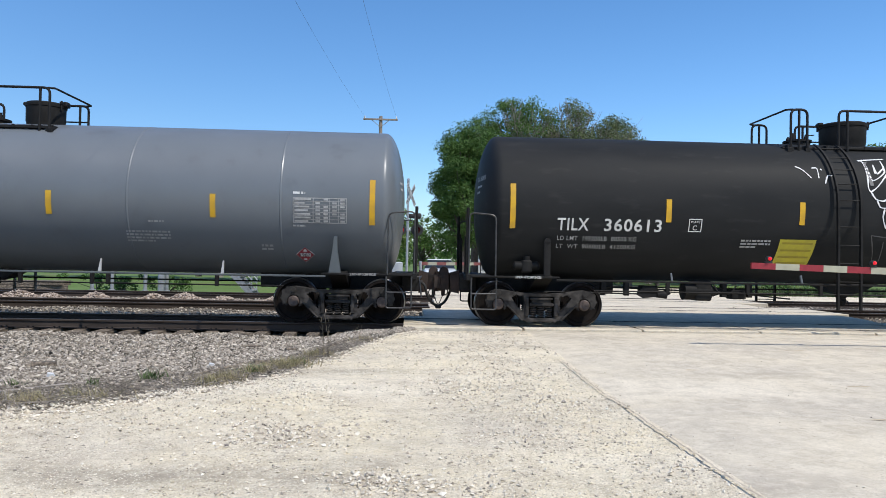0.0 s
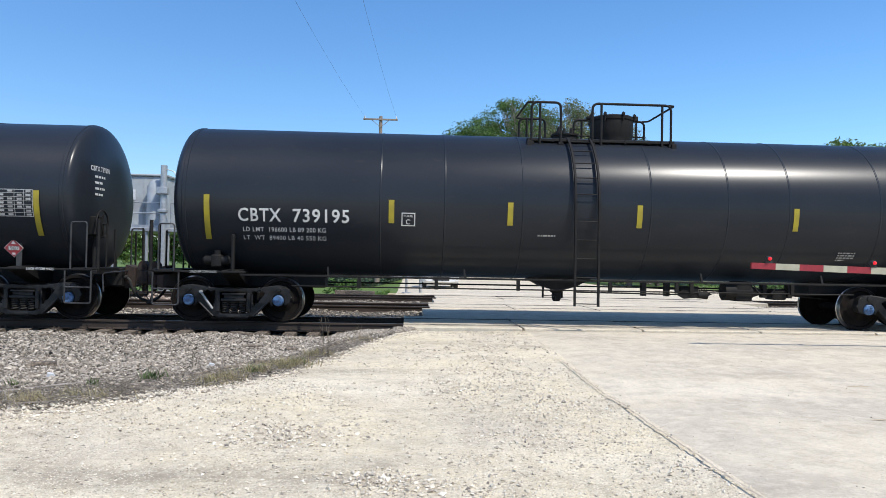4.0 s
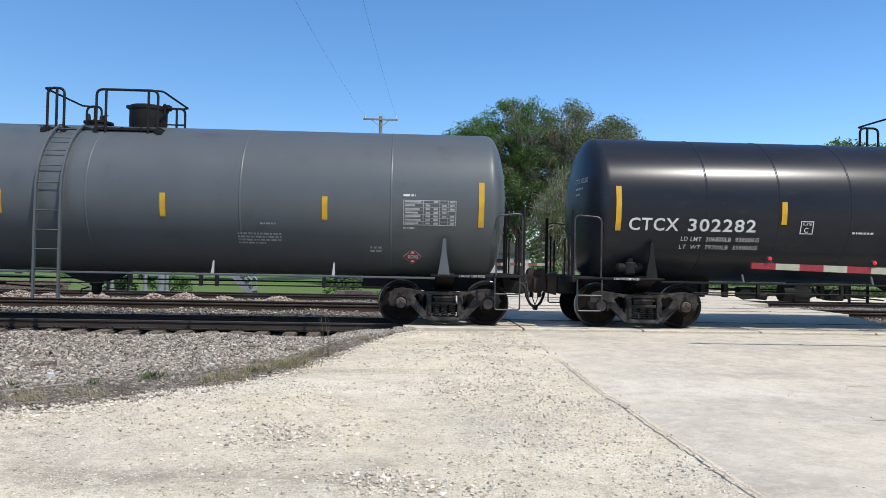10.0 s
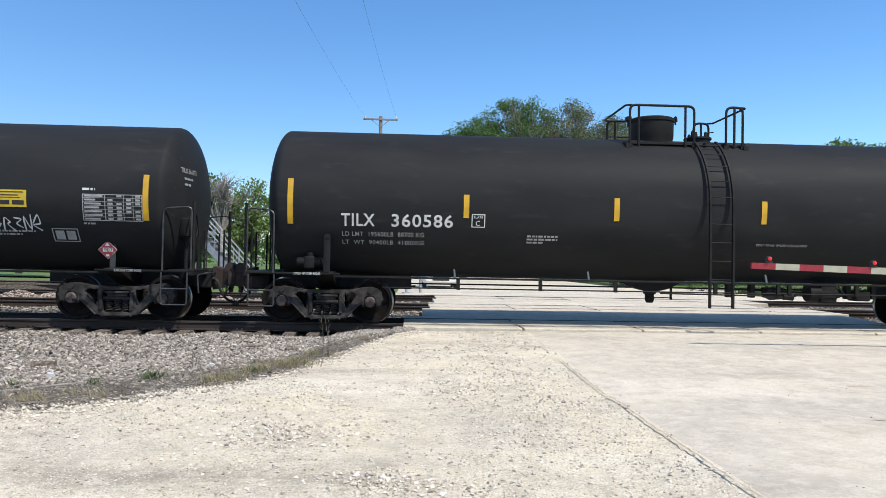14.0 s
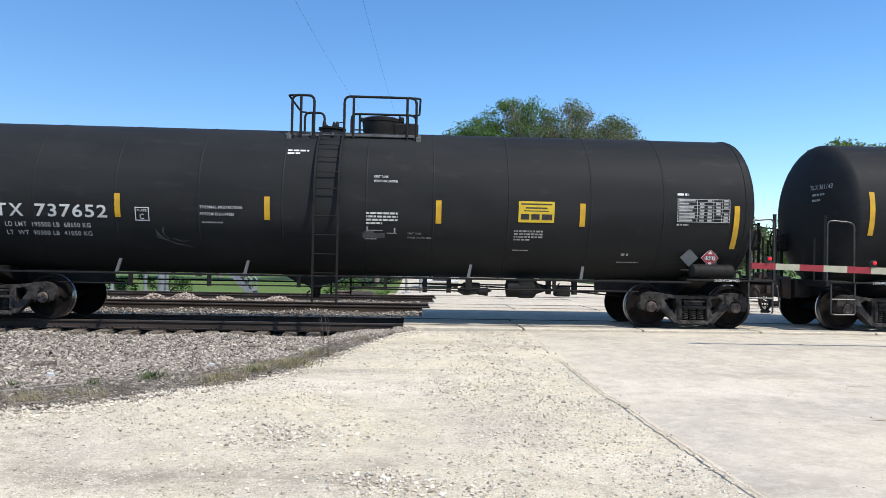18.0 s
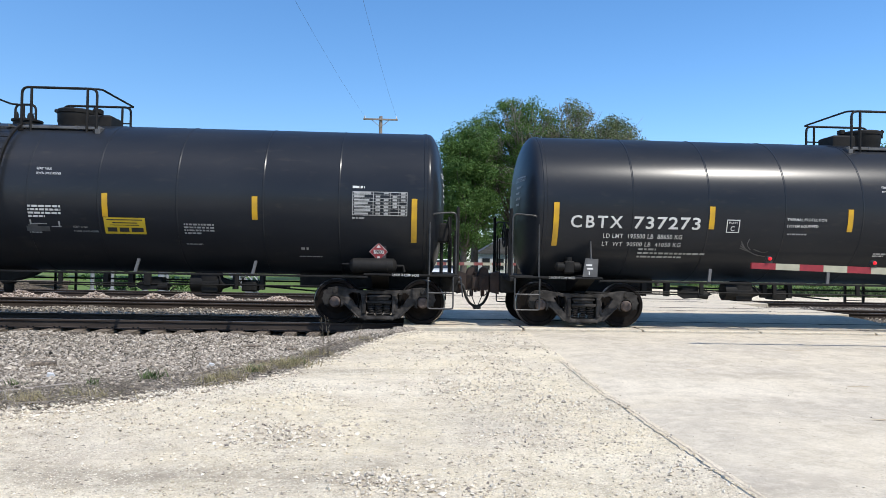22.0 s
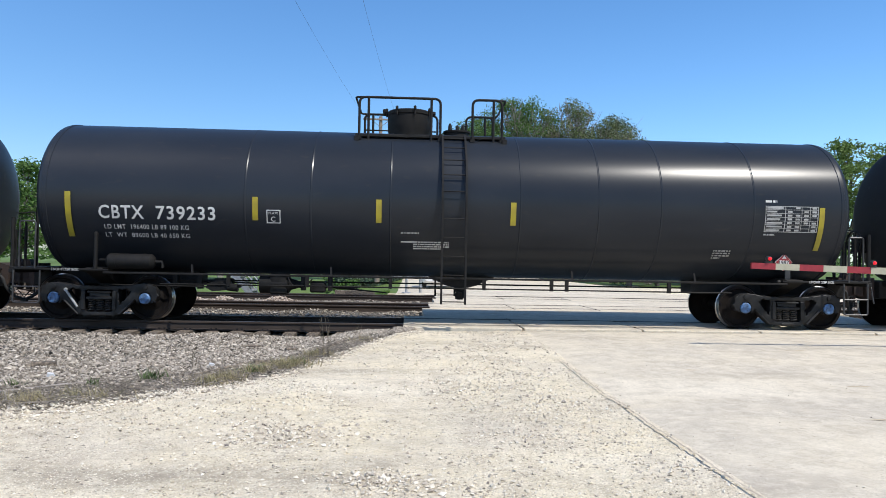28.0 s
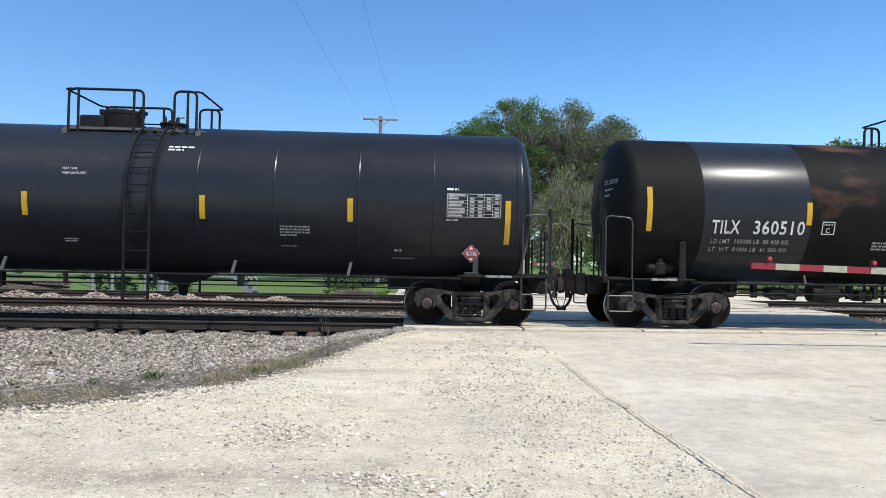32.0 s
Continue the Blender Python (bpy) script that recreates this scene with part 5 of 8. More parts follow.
    tape = M["dull_yellow"] if style == "late" else M["yellow"]
    st = {"late": (-3.9, -1.49, 1.18, 4.39), "thermal": (-4.53, -1.66, 1.71, 4.58), "plain": (-4.27, -1.23, 1.79, 4.53),
          "grey": (-4.71, -1.58, 1.56, 4.73), "mid": (-4.34, -1.66, 1.46, 4.20)}[style]
    st = strips or st
    if no_fourth:
        st = st[:3]
    zt = {"late": 2.05, "thermal": 2.06, "plain": 2.18, "grey": 2.09, "mid": 2.18}[style]
    for x in st:
        def one(x=x):
            bm = bmesh.new()
            patch(bm, -0.055, 0.055, zt, 0, 0.46, 0.008)
            return finish(bm, "reflective_strip", True, tape)
        link_part("reflective_strip", shared(("strip", style), one), car, m=pose(x, 0, 0), label="yellow reflective strip")
    for s in (-1, 1):
        def endstrip(s=s):
            bm = bmesh.new()
            z0 = 1.68 if low else 2.0
            patch(bm, -0.055, 0.055, z0, 0, 0.9, 0.02 if low else 0.008, nw=10)
            return finish(bm, "reflective_strip", True, tape)
        link_part("reflective_strip", shared(("endstrip", style), endstrip), car, m=pose(s * (7.47 if style == "late" else 7.70), 0, 0), label="long yellow reflective strip")
    # lettering
    W, D = M["white"], M["dim_white"]
    tx = {"late": (-6.90, -4.68, 2.04, 0.255), "thermal": (-7.31, -4.69, 2.05, 0.24), "plain": (-6.66, -4.53, 1.99, 0.245),
          "grey": (-6.75, -4.91, 2.06, 0.25), "mid": (-7.40, -4.80, 2.02, 0.25)}[style] if tx is None else tuple(tx)
    tx = tx if len(tx) == 4 else tx + {"late": (2.04, 0.255), "thermal": (2.05, 0.24), "plain": (1.99, 0.245), "grey": (2.06, 0.25), "mid": (2.02, 0.25)}[style]
    half = (tx[1] - tx[0])
    wide = 1.0
    if mark:
        w1 = half * {"late": 0.385, "thermal": 0.40, "plain": 0.30, "grey": 0.38, "mid": 0.39}[style]
        w2 = half * {"late": 0.51, "thermal": 0.515, "plain": 0.55, "grey": 0.565, "mid": 0.535}[style]
        lift = 0.016 if paint == "rusty_black" else 0.010
        lettering("mark", mark, tx[0], tx[2], tx[3], w1, 1.32 if style == "thermal" else 1.12, 0.016, W, car, off=lift, label="white stencilled reporting mark")
        lettering("num", number, tx[1] - w2, tx[2], tx[3], w2, 1.12, 0.016, W, car, off=lift, label="white stencilled car number")
        lx = tx[0] + {"late": 0.08, "thermal": 0.68, "plain": 0.02, "grey": 0.02, "mid": 1.1}[style]
        lw = 1.62
        z1, z2 = tx[2] - 0.20, tx[2] - 0.355
        if ld:
            lettering("ld", "LD LMT  " + ld, lx, z1, 0.095, lw, 1.1, 0.004, D if style == "plain" else W, car, off=lift, label="small white weight stencil")
            lettering("lt", "LT  WT  " + lt, lx, z2, 0.095, lw, 1.1, 0.004, D if style == "plain" else W, car, off=lift, label="small white weight stencil")
    px = {"late": -3.68, "thermal": -4.22, "plain": -4.13, "grey": -4.25, "mid": -3.95}[style]
    bars(("plate", style), [(px, px + 0.27, 0, 0.018), (px, px + 0.27, 0.25, 0.268), (px, px + 0.018, 0, 0.268), (px + 0.252, px + 0.27, 0, 0.268)], 2.0, W, car, "stencil_frame")
    lettering("platec", "C", px + 0.085, 2.035, 0.10, 0.085, 1, 0.01, W, car)
    lettering("platew", "PLATE", px + 0.045, 2.175, 0.045, 0.18, 1, 0.002, W, car)
    tb = {"late": (6.30, 1.10, 2.03, 0.53), "thermal": (6.48, 1.08, 2.19, 0.47), "plain": (6.50, 1.14, 1.98, 0.52), "grey": (6.15, 1.05, 2.02, 0.5), "mid": (6.45, 1.10, 2.05, 0.5)}[style]
    bars(("table", style), table_rects(tb[0], tb[1], tb[3], 5), tb[2], D, car, "stencil_table", "white ruled stencil table")
    bars(("tabhead", style), small_print(tb[0], 1, 0.42, 0.045, 8), tb[2] + tb[3] + 0.06, W, car)
    bars(("tabfoot", style), small_print(tb[0], 1, 0.36, 0.035, 9), tb[2] - 0.07, D, car)
    prints = {"late": [(-0.95 if flip else -1.05, 1.85, 1, 0.5, 0.035), (5.35, 1.62, 4, 0.36, 0.035)],
              "thermal": [(-2.94, 1.98, 1, 0.55, 0.03), (3.2, 1.93, 4, 0.58, 0.035), (5.45, 1.50, 1, 0.30, 0.06), (5.40, 1.36, 1, 0.62, 0.025), (3.2, 1.56, 1, 0.45, 0.025)]
              + ([(-1.35, 3.46, 2, 0.42, 0.045), (0.25, 2.22, 4, 0.62, 0.038), (0.22, 1.73, 1, 0.3, 0.025)] if flip else [(0.94, 3.47, 2, 0.52, 0.045), (-1.01, 1.62, 2, 0.28, 0.03)]),
              "plain": [(-3.0, 1.83, 3, 0.62, 0.04), (4.6, 1.74, 2, 0.95, 0.04)],
              "grey": [(3.35 if flip else 3.2, 1.98, 1, 0.42, 0.035), (2.9, 1.78, 4, 0.85, 0.04), (5.5, 1.55, 2, 0.25, 0.05)],
              "mid": [(-2.85, 2.02, 1, 0.62, 0.04), (0.75, 2.85, 2, 0.5, 0.04), (0.05, 2.02, 3, 0.7, 0.045), (1.75, 1.30, 3, 0.65, 0.04), (0.65, 1.38, 2, 0.5, 0.03), (6.4, 1.55, 2, 0.22, 0.03)]}[style]
    for k, (x, z, n, w, s) in enumerate(prints):
        bars(("print", style, k, flip), small_print(x, n, w, s, 30 + k), z, W if style == "mid" or (style == "thermal" and k in (5, 6)) else D, car)
    if style == "thermal":
        lettering("tp1", "THERMAL PROTECTION", -2.98, 2.26, 0.055, 0.82, 1.1, 0.006, W, car)
        lettering("tp2", "SYSTEM EQUIPPED", -2.98, 2.13, 0.055, 0.66, 1.1, 0.006, W, car)
        vx, vz = (0.39, 2.94) if flip else (-0.99, 2.96)
        lettering(("v1", flip), "VENT TANK", vx, vz, 0.05, 0.29, 1.1, 0.006, W, car)
        lettering(("v2", flip), "WHEN UNLOADING", vx, vz - 0.09, 0.05, 0.47, 1.1, 0.006, W, car)
        if flip:
            lettering("v3", "VENT TANK", 1.07, 1.84, 0.04, 0.28, 1.1, 0.0, D, car)
            lettering("v4", "WHEN UNLOADING", 1.07, 1.76, 0.04, 0.47, 1.1, 0.0, D, car)
            bars(("picto",), [(0.18, 0.62, 0.0, 0.11), (0.22, 0.40, 0.11, 0.15)], 1.76, M["graf_grey"], car, "pictogram", "faint grey pictogram")
            bars(("picto2",), [(0.26, 0.29, 0.13, 0.24), (0.29, 0.58, 0.155, 0.17), (0.66, 0.86, 0.10, 0.115), (0.80, 0.83, 0.10, 0.22)], 1.76, M["dim_white"], car, "pictogram", "white lever pictogram")
        spray("emblem", [[(0.0, 0.30 - 0.05 * k), (0.10 + 0.03 * k, 0.16 - 0.03 * k), (0.30 + 0.05 * k, 0.02 - 0.02 * k)] for k in range(4)] + [[(0.16, 0.36), (0.14, 0.22), (0.24, 0.10)], [(0.3, 0.12), (0.5, 0.05), (0.62, 0.07)], [(0.34, 0.0), (0.6, -0.06), (0.66, -0.10)]],
              -3.86, 1.58, 1.0, 0.022, M["graf_grey"], car, "faint grey winged emblem")
    if style == "late":
        if not flip:
            bars(("valveprint", flip), [(-1.05, -0.8, 0.0, 0.03)] + small_print(-0.80, 4, 0.72, 0.03, 77), 1.68, W, car)
    if style == "plain":
        lettering(("vent", flip), "VENT TANK WHEN UNLOADING", 1.22 if flip else 1.72, 1.74, 0.055, 1.07, 1.1, 0.004, D, car)
        bars(("box", style), [(5.86, 6.36, 0, 0.02), (5.86, 6.36, 0.28, 0.30), (5.86, 5.88, 0, 0.30), (6.34, 6.36, 0, 0.30), (5.92, 6.09, 0.05, 0.25), (6.13, 6.30, 0.05, 0.25)], 1.57, M["dim_white"], car, "stencil_frame")
    def flat_text(s, h, w, ink):
        return shared(("flat", s, h, w, ink.name), lambda: number_mesh(s, h, w, ink))
    sp = {"late": 7.53, "plain": -7.36, "grey": -7.54, "thermal": 7.55, "mid": -7.5}[style]
    for q in (sp, -sp):
        link_part("lettering", flat_text("2 INCH HF COMP SHOES", 0.05, 0.52, W if q == sp else D), car, m=pose(q, -1.467, 1.026), label="small white stencil on the end sill")
    if style == "thermal":
        def jack_print():
            bm = bmesh.new()
            for a, b, c, d in ((-0.09, 0.03, 0.22, 0.255), (-0.07, 0.05, 0.15, 0.185), (-0.035, -0.015, 0.04, 0.11)):
                box(bm, a, b, -0.056, -0.051, c, d)
            return finish(bm, "lettering", False, M["white"])
        link_part("lettering", shared("jack_print", jack_print), car, m=pose(-6.98, -1.42, 1.05))
    if style == "grey" and number:
        bars(("lightplate",), [(-7.67, -7.26, 0, 0.21)], 1.54, M["grey_plate"], car, "patch_plate", "lighter grey painted rectangle")
    # hazard placard on its holder
    plx = {"late": 6.88, "thermal": 7.0, "plain": 6.86, "grey": 6.35, "mid": 6.2}[style] + (0.28 if twin else 0)
    pz = {"late": 1.42, "plain": 1.42, "thermal": 1.48, "grey": 1.40, "mid": 1.50}[style]
    py = -math.sqrt(max(RT ** 2 - (pz - ZC) ** 2, 0.1)) - (0.10 if style not in ("grey", "mid") else 0.02)
    pl = link_part("placard", shared("placard", placard_mesh), car, m=pose(plx, py, pz, 8 if style not in ("grey", "mid") else 35), label="red diamond hazard placard with white digits")
    link_part("lettering", shared("placard_no", lambda: number_mesh("1987", 0.075, 0.21, M["black"])), pl, m=pose(0, -0.017, 0))
    if twin:
        def grey_diamond():
            bm = bmesh.new()
            q = 0.19
            plate(bm, [(0, -q), (q, 0), (0, q), (-q, 0)], "y", -0.006, 0.006)
            return finish(bm, "placard", False, M["placard_grey"])
        link_part("placard", shared("grey_diamond", grey_diamond), car, m=pose(plx - 0.43, py, pz, 8), label="blank grey diamond placard")
    if style not in ("grey", "mid"):
        def holder():
            bm = bmesh.new()
            box(bm, 0.04, 0.15, 0.008, 0.03, -0.42, 0.24, 0.005)
            box(bm, -0.12, 0.16, -0.004, 0.05, -0.42, -0.38, 0.01)
            return finish(bm, "placard_holder", False, M["worn_grab"])
        link_part("placard_holder", shared("holder", holder), car, m=pose(plx, py, pz, 0))
    # head-end stencils
    sharp = style in ("plain", "grey", "mid")

    def on_head(s, u, z):
        y = (-1.02 + u) if s > 0 else (-0.34 - u)
        rr = min(math.hypot(y, z - ZC) / RT, 0.985)
        if sharp:
            x = 7.90 + 0.42 * math.sqrt(1 - rr * rr)
        else:
            ca = math.sqrt(max(0, 1 - rr ** 2.5))
            x = 7.98 + 0.36 * ca * (1 - 0.15 * (1 - ca))
        return (s * (x + 0.014), y, z)
    for s in (-1, 1):
        ink = W if s > 0 and style != "plain" else D
        if number:
            def head_number(s=s, ink=ink):
                uv, polys = text_mesh(mark + " " + number, 0.10, 0.66, 1.05, 0.012)
                me = bpy.data.meshes.new("lettering")
                me.from_pydata([on_head(s, u, 3.02 + v) for u, v in uv], [], polys)
                me.materials.append(ink)
                return me
            link_part("lettering", shared(("head", style, mark, number, s), head_number), car, label="small stencil on the tank head")

        def head_print(s=s, ink=ink):
            bm = bmesh.new()
            for k, n in enumerate((0.42, 0.5, 0.36, 0.46)[: 2 if sharp else 4]):
                for a, b, c, d in small_print(0.1, 1, n, 0.045, k):
                    bm.faces.new([bm.verts.new(on_head(s, u, 2.88 - 0.12 * k + v)) for u, v in ((a, c), (b, c), (b, d), (a, d))])
            return finish(bm, "lettering", False, ink)
        link_part("lettering", shared(("headprint", style, s), head_print), car)
    if extra:
        extra(car)
    return car


def yellow_sign(x0, x1, z, h, lines, key, frame=False):
    def f(car):
        def build():
            bm = bmesh.new()
            patch(bm, x0, x1, z, 0, h, 0.008, nx=1, nw=5)
            return finish(bm, "notice", True, M["sign_yellow"])
        link_part("notice", shared(("notice", key), build), car, label="yellow notice with dark print")
        rects = []
        for k in range(lines):
            rects += [(x0 + 0.06, x1 - 0.06, h * (k + 0.35) / lines, h * (k + 0.62) / lines)] if frame else small_print(x0 + 0.06, 1, x1 - x0 - 0.14, h * 0.16, k)
            if not frame:
                n = len(small_print(x0 + 0.06, 1, x1 - x0 - 0.14, h * 0.16, k))
                rects[-n:] = [(a, b, c + h * (k + 0.4) / lines, d + h * (k + 0.4) / lines) for a, b, c, d in rects[-n:]]
        bars(("noticeprint", key), rects, z, M["graf_grey"] if not frame else M["dull_yellow"], car, off=0.011)
    return f


def phone_board(x0, z, key, w=0.77, h=0.33):
    """Yellow emergency notice; its number stands as a plain bar."""
    def f(car):
        def build():
            bm = bmesh.new()
            patch(bm, x0, x0 + w, z, 0, h, 0.008, nw=4)
            return finish(bm, "notice", True, M["board_yellow"])
        link_part("notice", shared(("phone", x0, z), build), car, label="yellow emergency notice with dark print")
        rects = [(x0 + 0.07 * w, x0 + 0.93 * w, 0.84 * h, 0.90 * h), (x0 + 0.2 * w, x0 + 0.8 * w, 0.66 * h, 0.72 * h), (x0 + 0.15 * w, x0 + 0.85 * w, 0.53 * h, 0.57 * h),
                 (x0 + 0.07 * w, x0 + 0.30 * w, 0.14 * h, 0.40 * h), (x0 + 0.36 * w, x0 + 0.59 * w, 0.14 * h, 0.40 * h), (x0 + 0.65 * w, x0 + 0.94 * w, 0.14 * h, 0.40 * h)]
        bars(("phonebar", x0, z), rects, z, M["black"], car, off=0.011)
    return f


def fine_block(key, x, z, widths):
    """Lines of small faded print, one bar run a line."""
    def f(car):
        rects = []
        for k, w in enumerate(widths):
            rects += [(a, b, c - 0.095 * k, d - 0.095 * k) for a, b, c, d in small_print(x, 1, w, 0.045, 60 + k)]
        bars(("fine", key), rects, z, M["dim_white"], car)
    return f


def several(*fs):
    def f(car):
        for g in fs:
            g(car)
    return f


def tag(key, strokes, x, z, sc, width, matname, label):
    return lambda car: spray(key, strokes, x, z, sc, width, M[matname], car, label)


# hand-drawn strokes of the larger spray-paint works
FACE_TOP = [[(0.0, 1.66), (0.08, 1.64), (0.06, 1.26), (0.01, 0.98), (0.05, 0.88), (0.23, 1.01), (0.49, 1.3)], [(0.0, 1.67), (0.59, 1.74)], [(0.11, 1.63), (0.13, 1.13), (0.45, 1.34), (0.49, 1.68)], [(0.24, 1.3), (0.28, 1.55), (0.28, 1.3), (0.47, 1.46)], [(0.05, 0.88), (0.13, 0.73), (0.3, 0.69), (0.48, 0.82), (0.56, 1.08)], [(0.16, 0.7), (0.22, 0.56), (0.4, 0.55), (0.61, 0.69), (0.71, 0.94), (0.96, 1.35), (1.05, 1.25)]]
FACE_LOW = [[(0.31, 0.52), (0.28, 0.36), (0.36, 0.15), (0.6, 0.02), (0.89, 0.11), (1.07, 0.33), (1.09, 0.59), (0.98, 0.75)], [(1.05, 1.25), (1.13, 1.04), (1.26, 0.99), (1.14, 0.89), (1.03, 0.7)], [(0.85, 0.68), (0.67, 0.5), (0.51, 0.42), (0.57, 0.34), (0.78, 0.42), (0.85, 0.59)], [(0.69, 0.85), (0.87, 0.9), (1.01, 0.81)]]
FACE_BAND = [[(0.43, 0.47), (0.49, 0.26), (0.78, 0.27), (0.99, 0.43)], [(1.03, 0.72), (1.12, 0.92), (1.24, 0.99)], [(0.1, 1.01), (0.09, 1.47), (0.14, 1.63)]]
SHIELD = [[(0.09, -0.02), (0.24, -0.43), (0.39, -0.87)], [(0.09, -0.02), (0.57, -0.06), (1.36, 0.09), (1.42, -0.34)], [(0.38, -0.15), (0.45, -0.63)], [(0.7, -0.32), (0.51, -0.3), (0.62, -0.49), (0.72, -0.66)], [(0.75, -0.62), (0.81, -0.42), (0.89, -0.51), (1.16, -0.41)], [(0.89, 0.03), (1.05, -0.23), (0.99, -0.48)], [(1.1, -0.93), (1.4, -0.76), (1.37, -0.47)]]
SPLASH = [[(-1.42, 1.45), (-1.28, 1.35), (-1.15, 1.16)], [(-1.08, 1.41), (-0.97, 1.41), (-0.99, 1.16)], [(-0.88, 1.04), (-0.79, 1.23), (-0.69, 1.22)], [(-0.9, 1.4), (-0.88, 1.36)]]
KNOT = [[(0.24, 0.34), (0.5, 0.31), (0.54, 0.22), (0.23, 0.06)], [(0.37, 0.34), (0.25, 0.03), (0.41, 0.13)], [(0.63, 0.46), (0.68, 0.26), (0.58, 0.03), (0.76, 0.13)], [(0.77, 0.32), (0.76, 0.0), (0.93, 0.32), (0.96, 0.04)], [(0.97, 0.26), (1.07, 0.35), (0.98, 0.04)], [(1.24, 0.44), (1.14, 0.01), (1.38, 0.15), (1.21, -0.02), (1.39, -0.37)], [(1.35, 0.27), (1.4, 0.09)], [(1.29, 0.1), (1.43, 0.24)], [(-0.72, -0.07), (-0.53, 0.01), (-0.13, -0.09), (0.26, -0.04)], [(0.39, -0.15), (0.89, -0.1)]]
DENT = [[(-0.03, 0.5), (0.15, 0.56), (0.27, 0.63)], [(0.14, 0.52), (0.16, 0.31), (0.23, 0.13), (0.33, 0.21), (0.28, 0.52), (0.22, 0.62)], [(0.35, 0.58), (0.39, 0.32), (0.45, 0.15), (0.56, 0.14)], [(0.39, 0.39), (0.59, 0.44)], [(0.33, 0.57), (0.58, 0.6)], [(0.64, 0.73), (0.66, 0.44), (0.73, 0.09), (0.77, 0.39), (0.84, 0.65), (0.87, 0.39), (0.93, 0.1), (0.97, 0.39), (0.97, 0.71)], [(0.97, 0.71), (1.13, 0.54), (1.32, 0.59), (1.1, 0.3)], [(1.31, 0.47), (1.09, 0.36), (1.16, 0.18), (1.24, 0.05), (1.25, 0.18), (1.22, 0.34)]]
SPIKES = [[(-0.03, 0.03), (0.07, 0.18), (0.16, 0.12), (0.03, -0.04)], [(0.18, 0.21), (0.32, 0.22), (0.2, 0.11), (0.33, 0.13), (0.23, -0.01)], [(0.37, -0.03), (0.4, 0.25), (0.5, 0.16), (0.45, 0.12), (0.58, -0.03)], [(0.58, 0.25), (0.72, 0.22), (0.62, 0.13), (0.74, 0.04)], [(0.78, -0.02), (0.77, 0.28), (0.89, 0.01), (0.9, 0.32)], [(0.93, 0.14), (1.03, 0.32), (1.07, 0.14), (0.93, 0.11), (1.09, -0.01)]]
EMBER = [[(-0.23, 0.22), (-0.03, 0.31), (0.15, 0.49), (0.24, 0.57)], [(-0.23, 0.22), (-0.05, 0.03), (0.27, -0.1), (0.45, -0.23)], [(0.22, 0.58), (0.2, 0.11)], [(0.22, 0.58), (0.35, 0.28), (0.45, 0.15), (0.49, 0.39), (0.57, 0.57), (0.52, 0.42), (0.78, 0.01), (0.71, -0.16), (0.49, -0.23)], [(0.5, 0.27), (0.69, 0.39), (0.93, 0.41)], [(1.04, 0.13), (1.1, 0.43), (1.25, 0.62), (1.15, 0.4), (1.48, -0.1)], [(1.02, 0.58), (1.24, 0.61)], [(1.15, 0.02), (1.32, -0.2), (1.54, -0.09), (1.64, 0.25), (1.77, 0.59), (1.85, 0.5), (1.76, 0.21), (1.53, 0.12)], [(1.52, 0.03), (1.74, -0.22), (1.85, -0.01), (1.74, 0.05)], [(1.89, -0.17), (1.91, 0.11)], [(0.78, -0.07), (1.21, 0.02)]]
LOOPS = [[(-0.03, 0.38), (0.09, 0.1), (0.15, 0.32), (0.22, 0.03), (0.27, 0.29), (0.35, -0.01)], [(0.38, 0.14), (0.47, 0.31), (0.49, -0.0)], [(0.51, -0.0), (0.55, 0.19), (0.76, 0.24), (0.84, 0.13), (0.64, 0.04)], [(0.73, 0.11), (1.16, -0.12)], [(0.21, -0.22), (0.32, -0.01), (0.34, -0.21), (0.22, -0.21)], [(0.41, -0.03), (0.46, -0.21)]]
CROWNED = [[(0.0, 0.47), (0.30, 0.50)], [(0.14, 0.47), (0.12, 0.36), (0.20, 0.10)], [(0.20, 0.57), (0.33, 0.64), (0.46, 0.58), (0.33, 0.52), (0.20, 0.57)], [(0.46, 0.44), (0.33, 0.43), (0.32, 0.31), (0.45, 0.33), (0.34, 0.28), (0.36, 0.17), (0.56, 0.19)], [(0.52, 0.57), (0.70, 0.30), (0.80, 0.06)], [(0.58, 0.47), (0.90, 0.42), (1.15, 0.22), (1.22, 0.08), (1.10, 0.0), (0.75, 0.03), (0.30, 0.11)], [(1.55, 0.52), (1.42, 0.34), (1.28, 0.08)], [(1.50, 0.50), (1.40, 0.33), (1.27, 0.09)], [(1.25, -0.01), (1.28, -0.02)]]
WAVE = [[(0.0, 0.2), (0.15, 0.1), (0.3, 0.3), (0.55, 0.38), (0.5, 0.15), (0.3, 0.12)], [(0.25, 0.5), (0.5, 0.55), (0.62, 0.35), (0.6, 0.1)]]
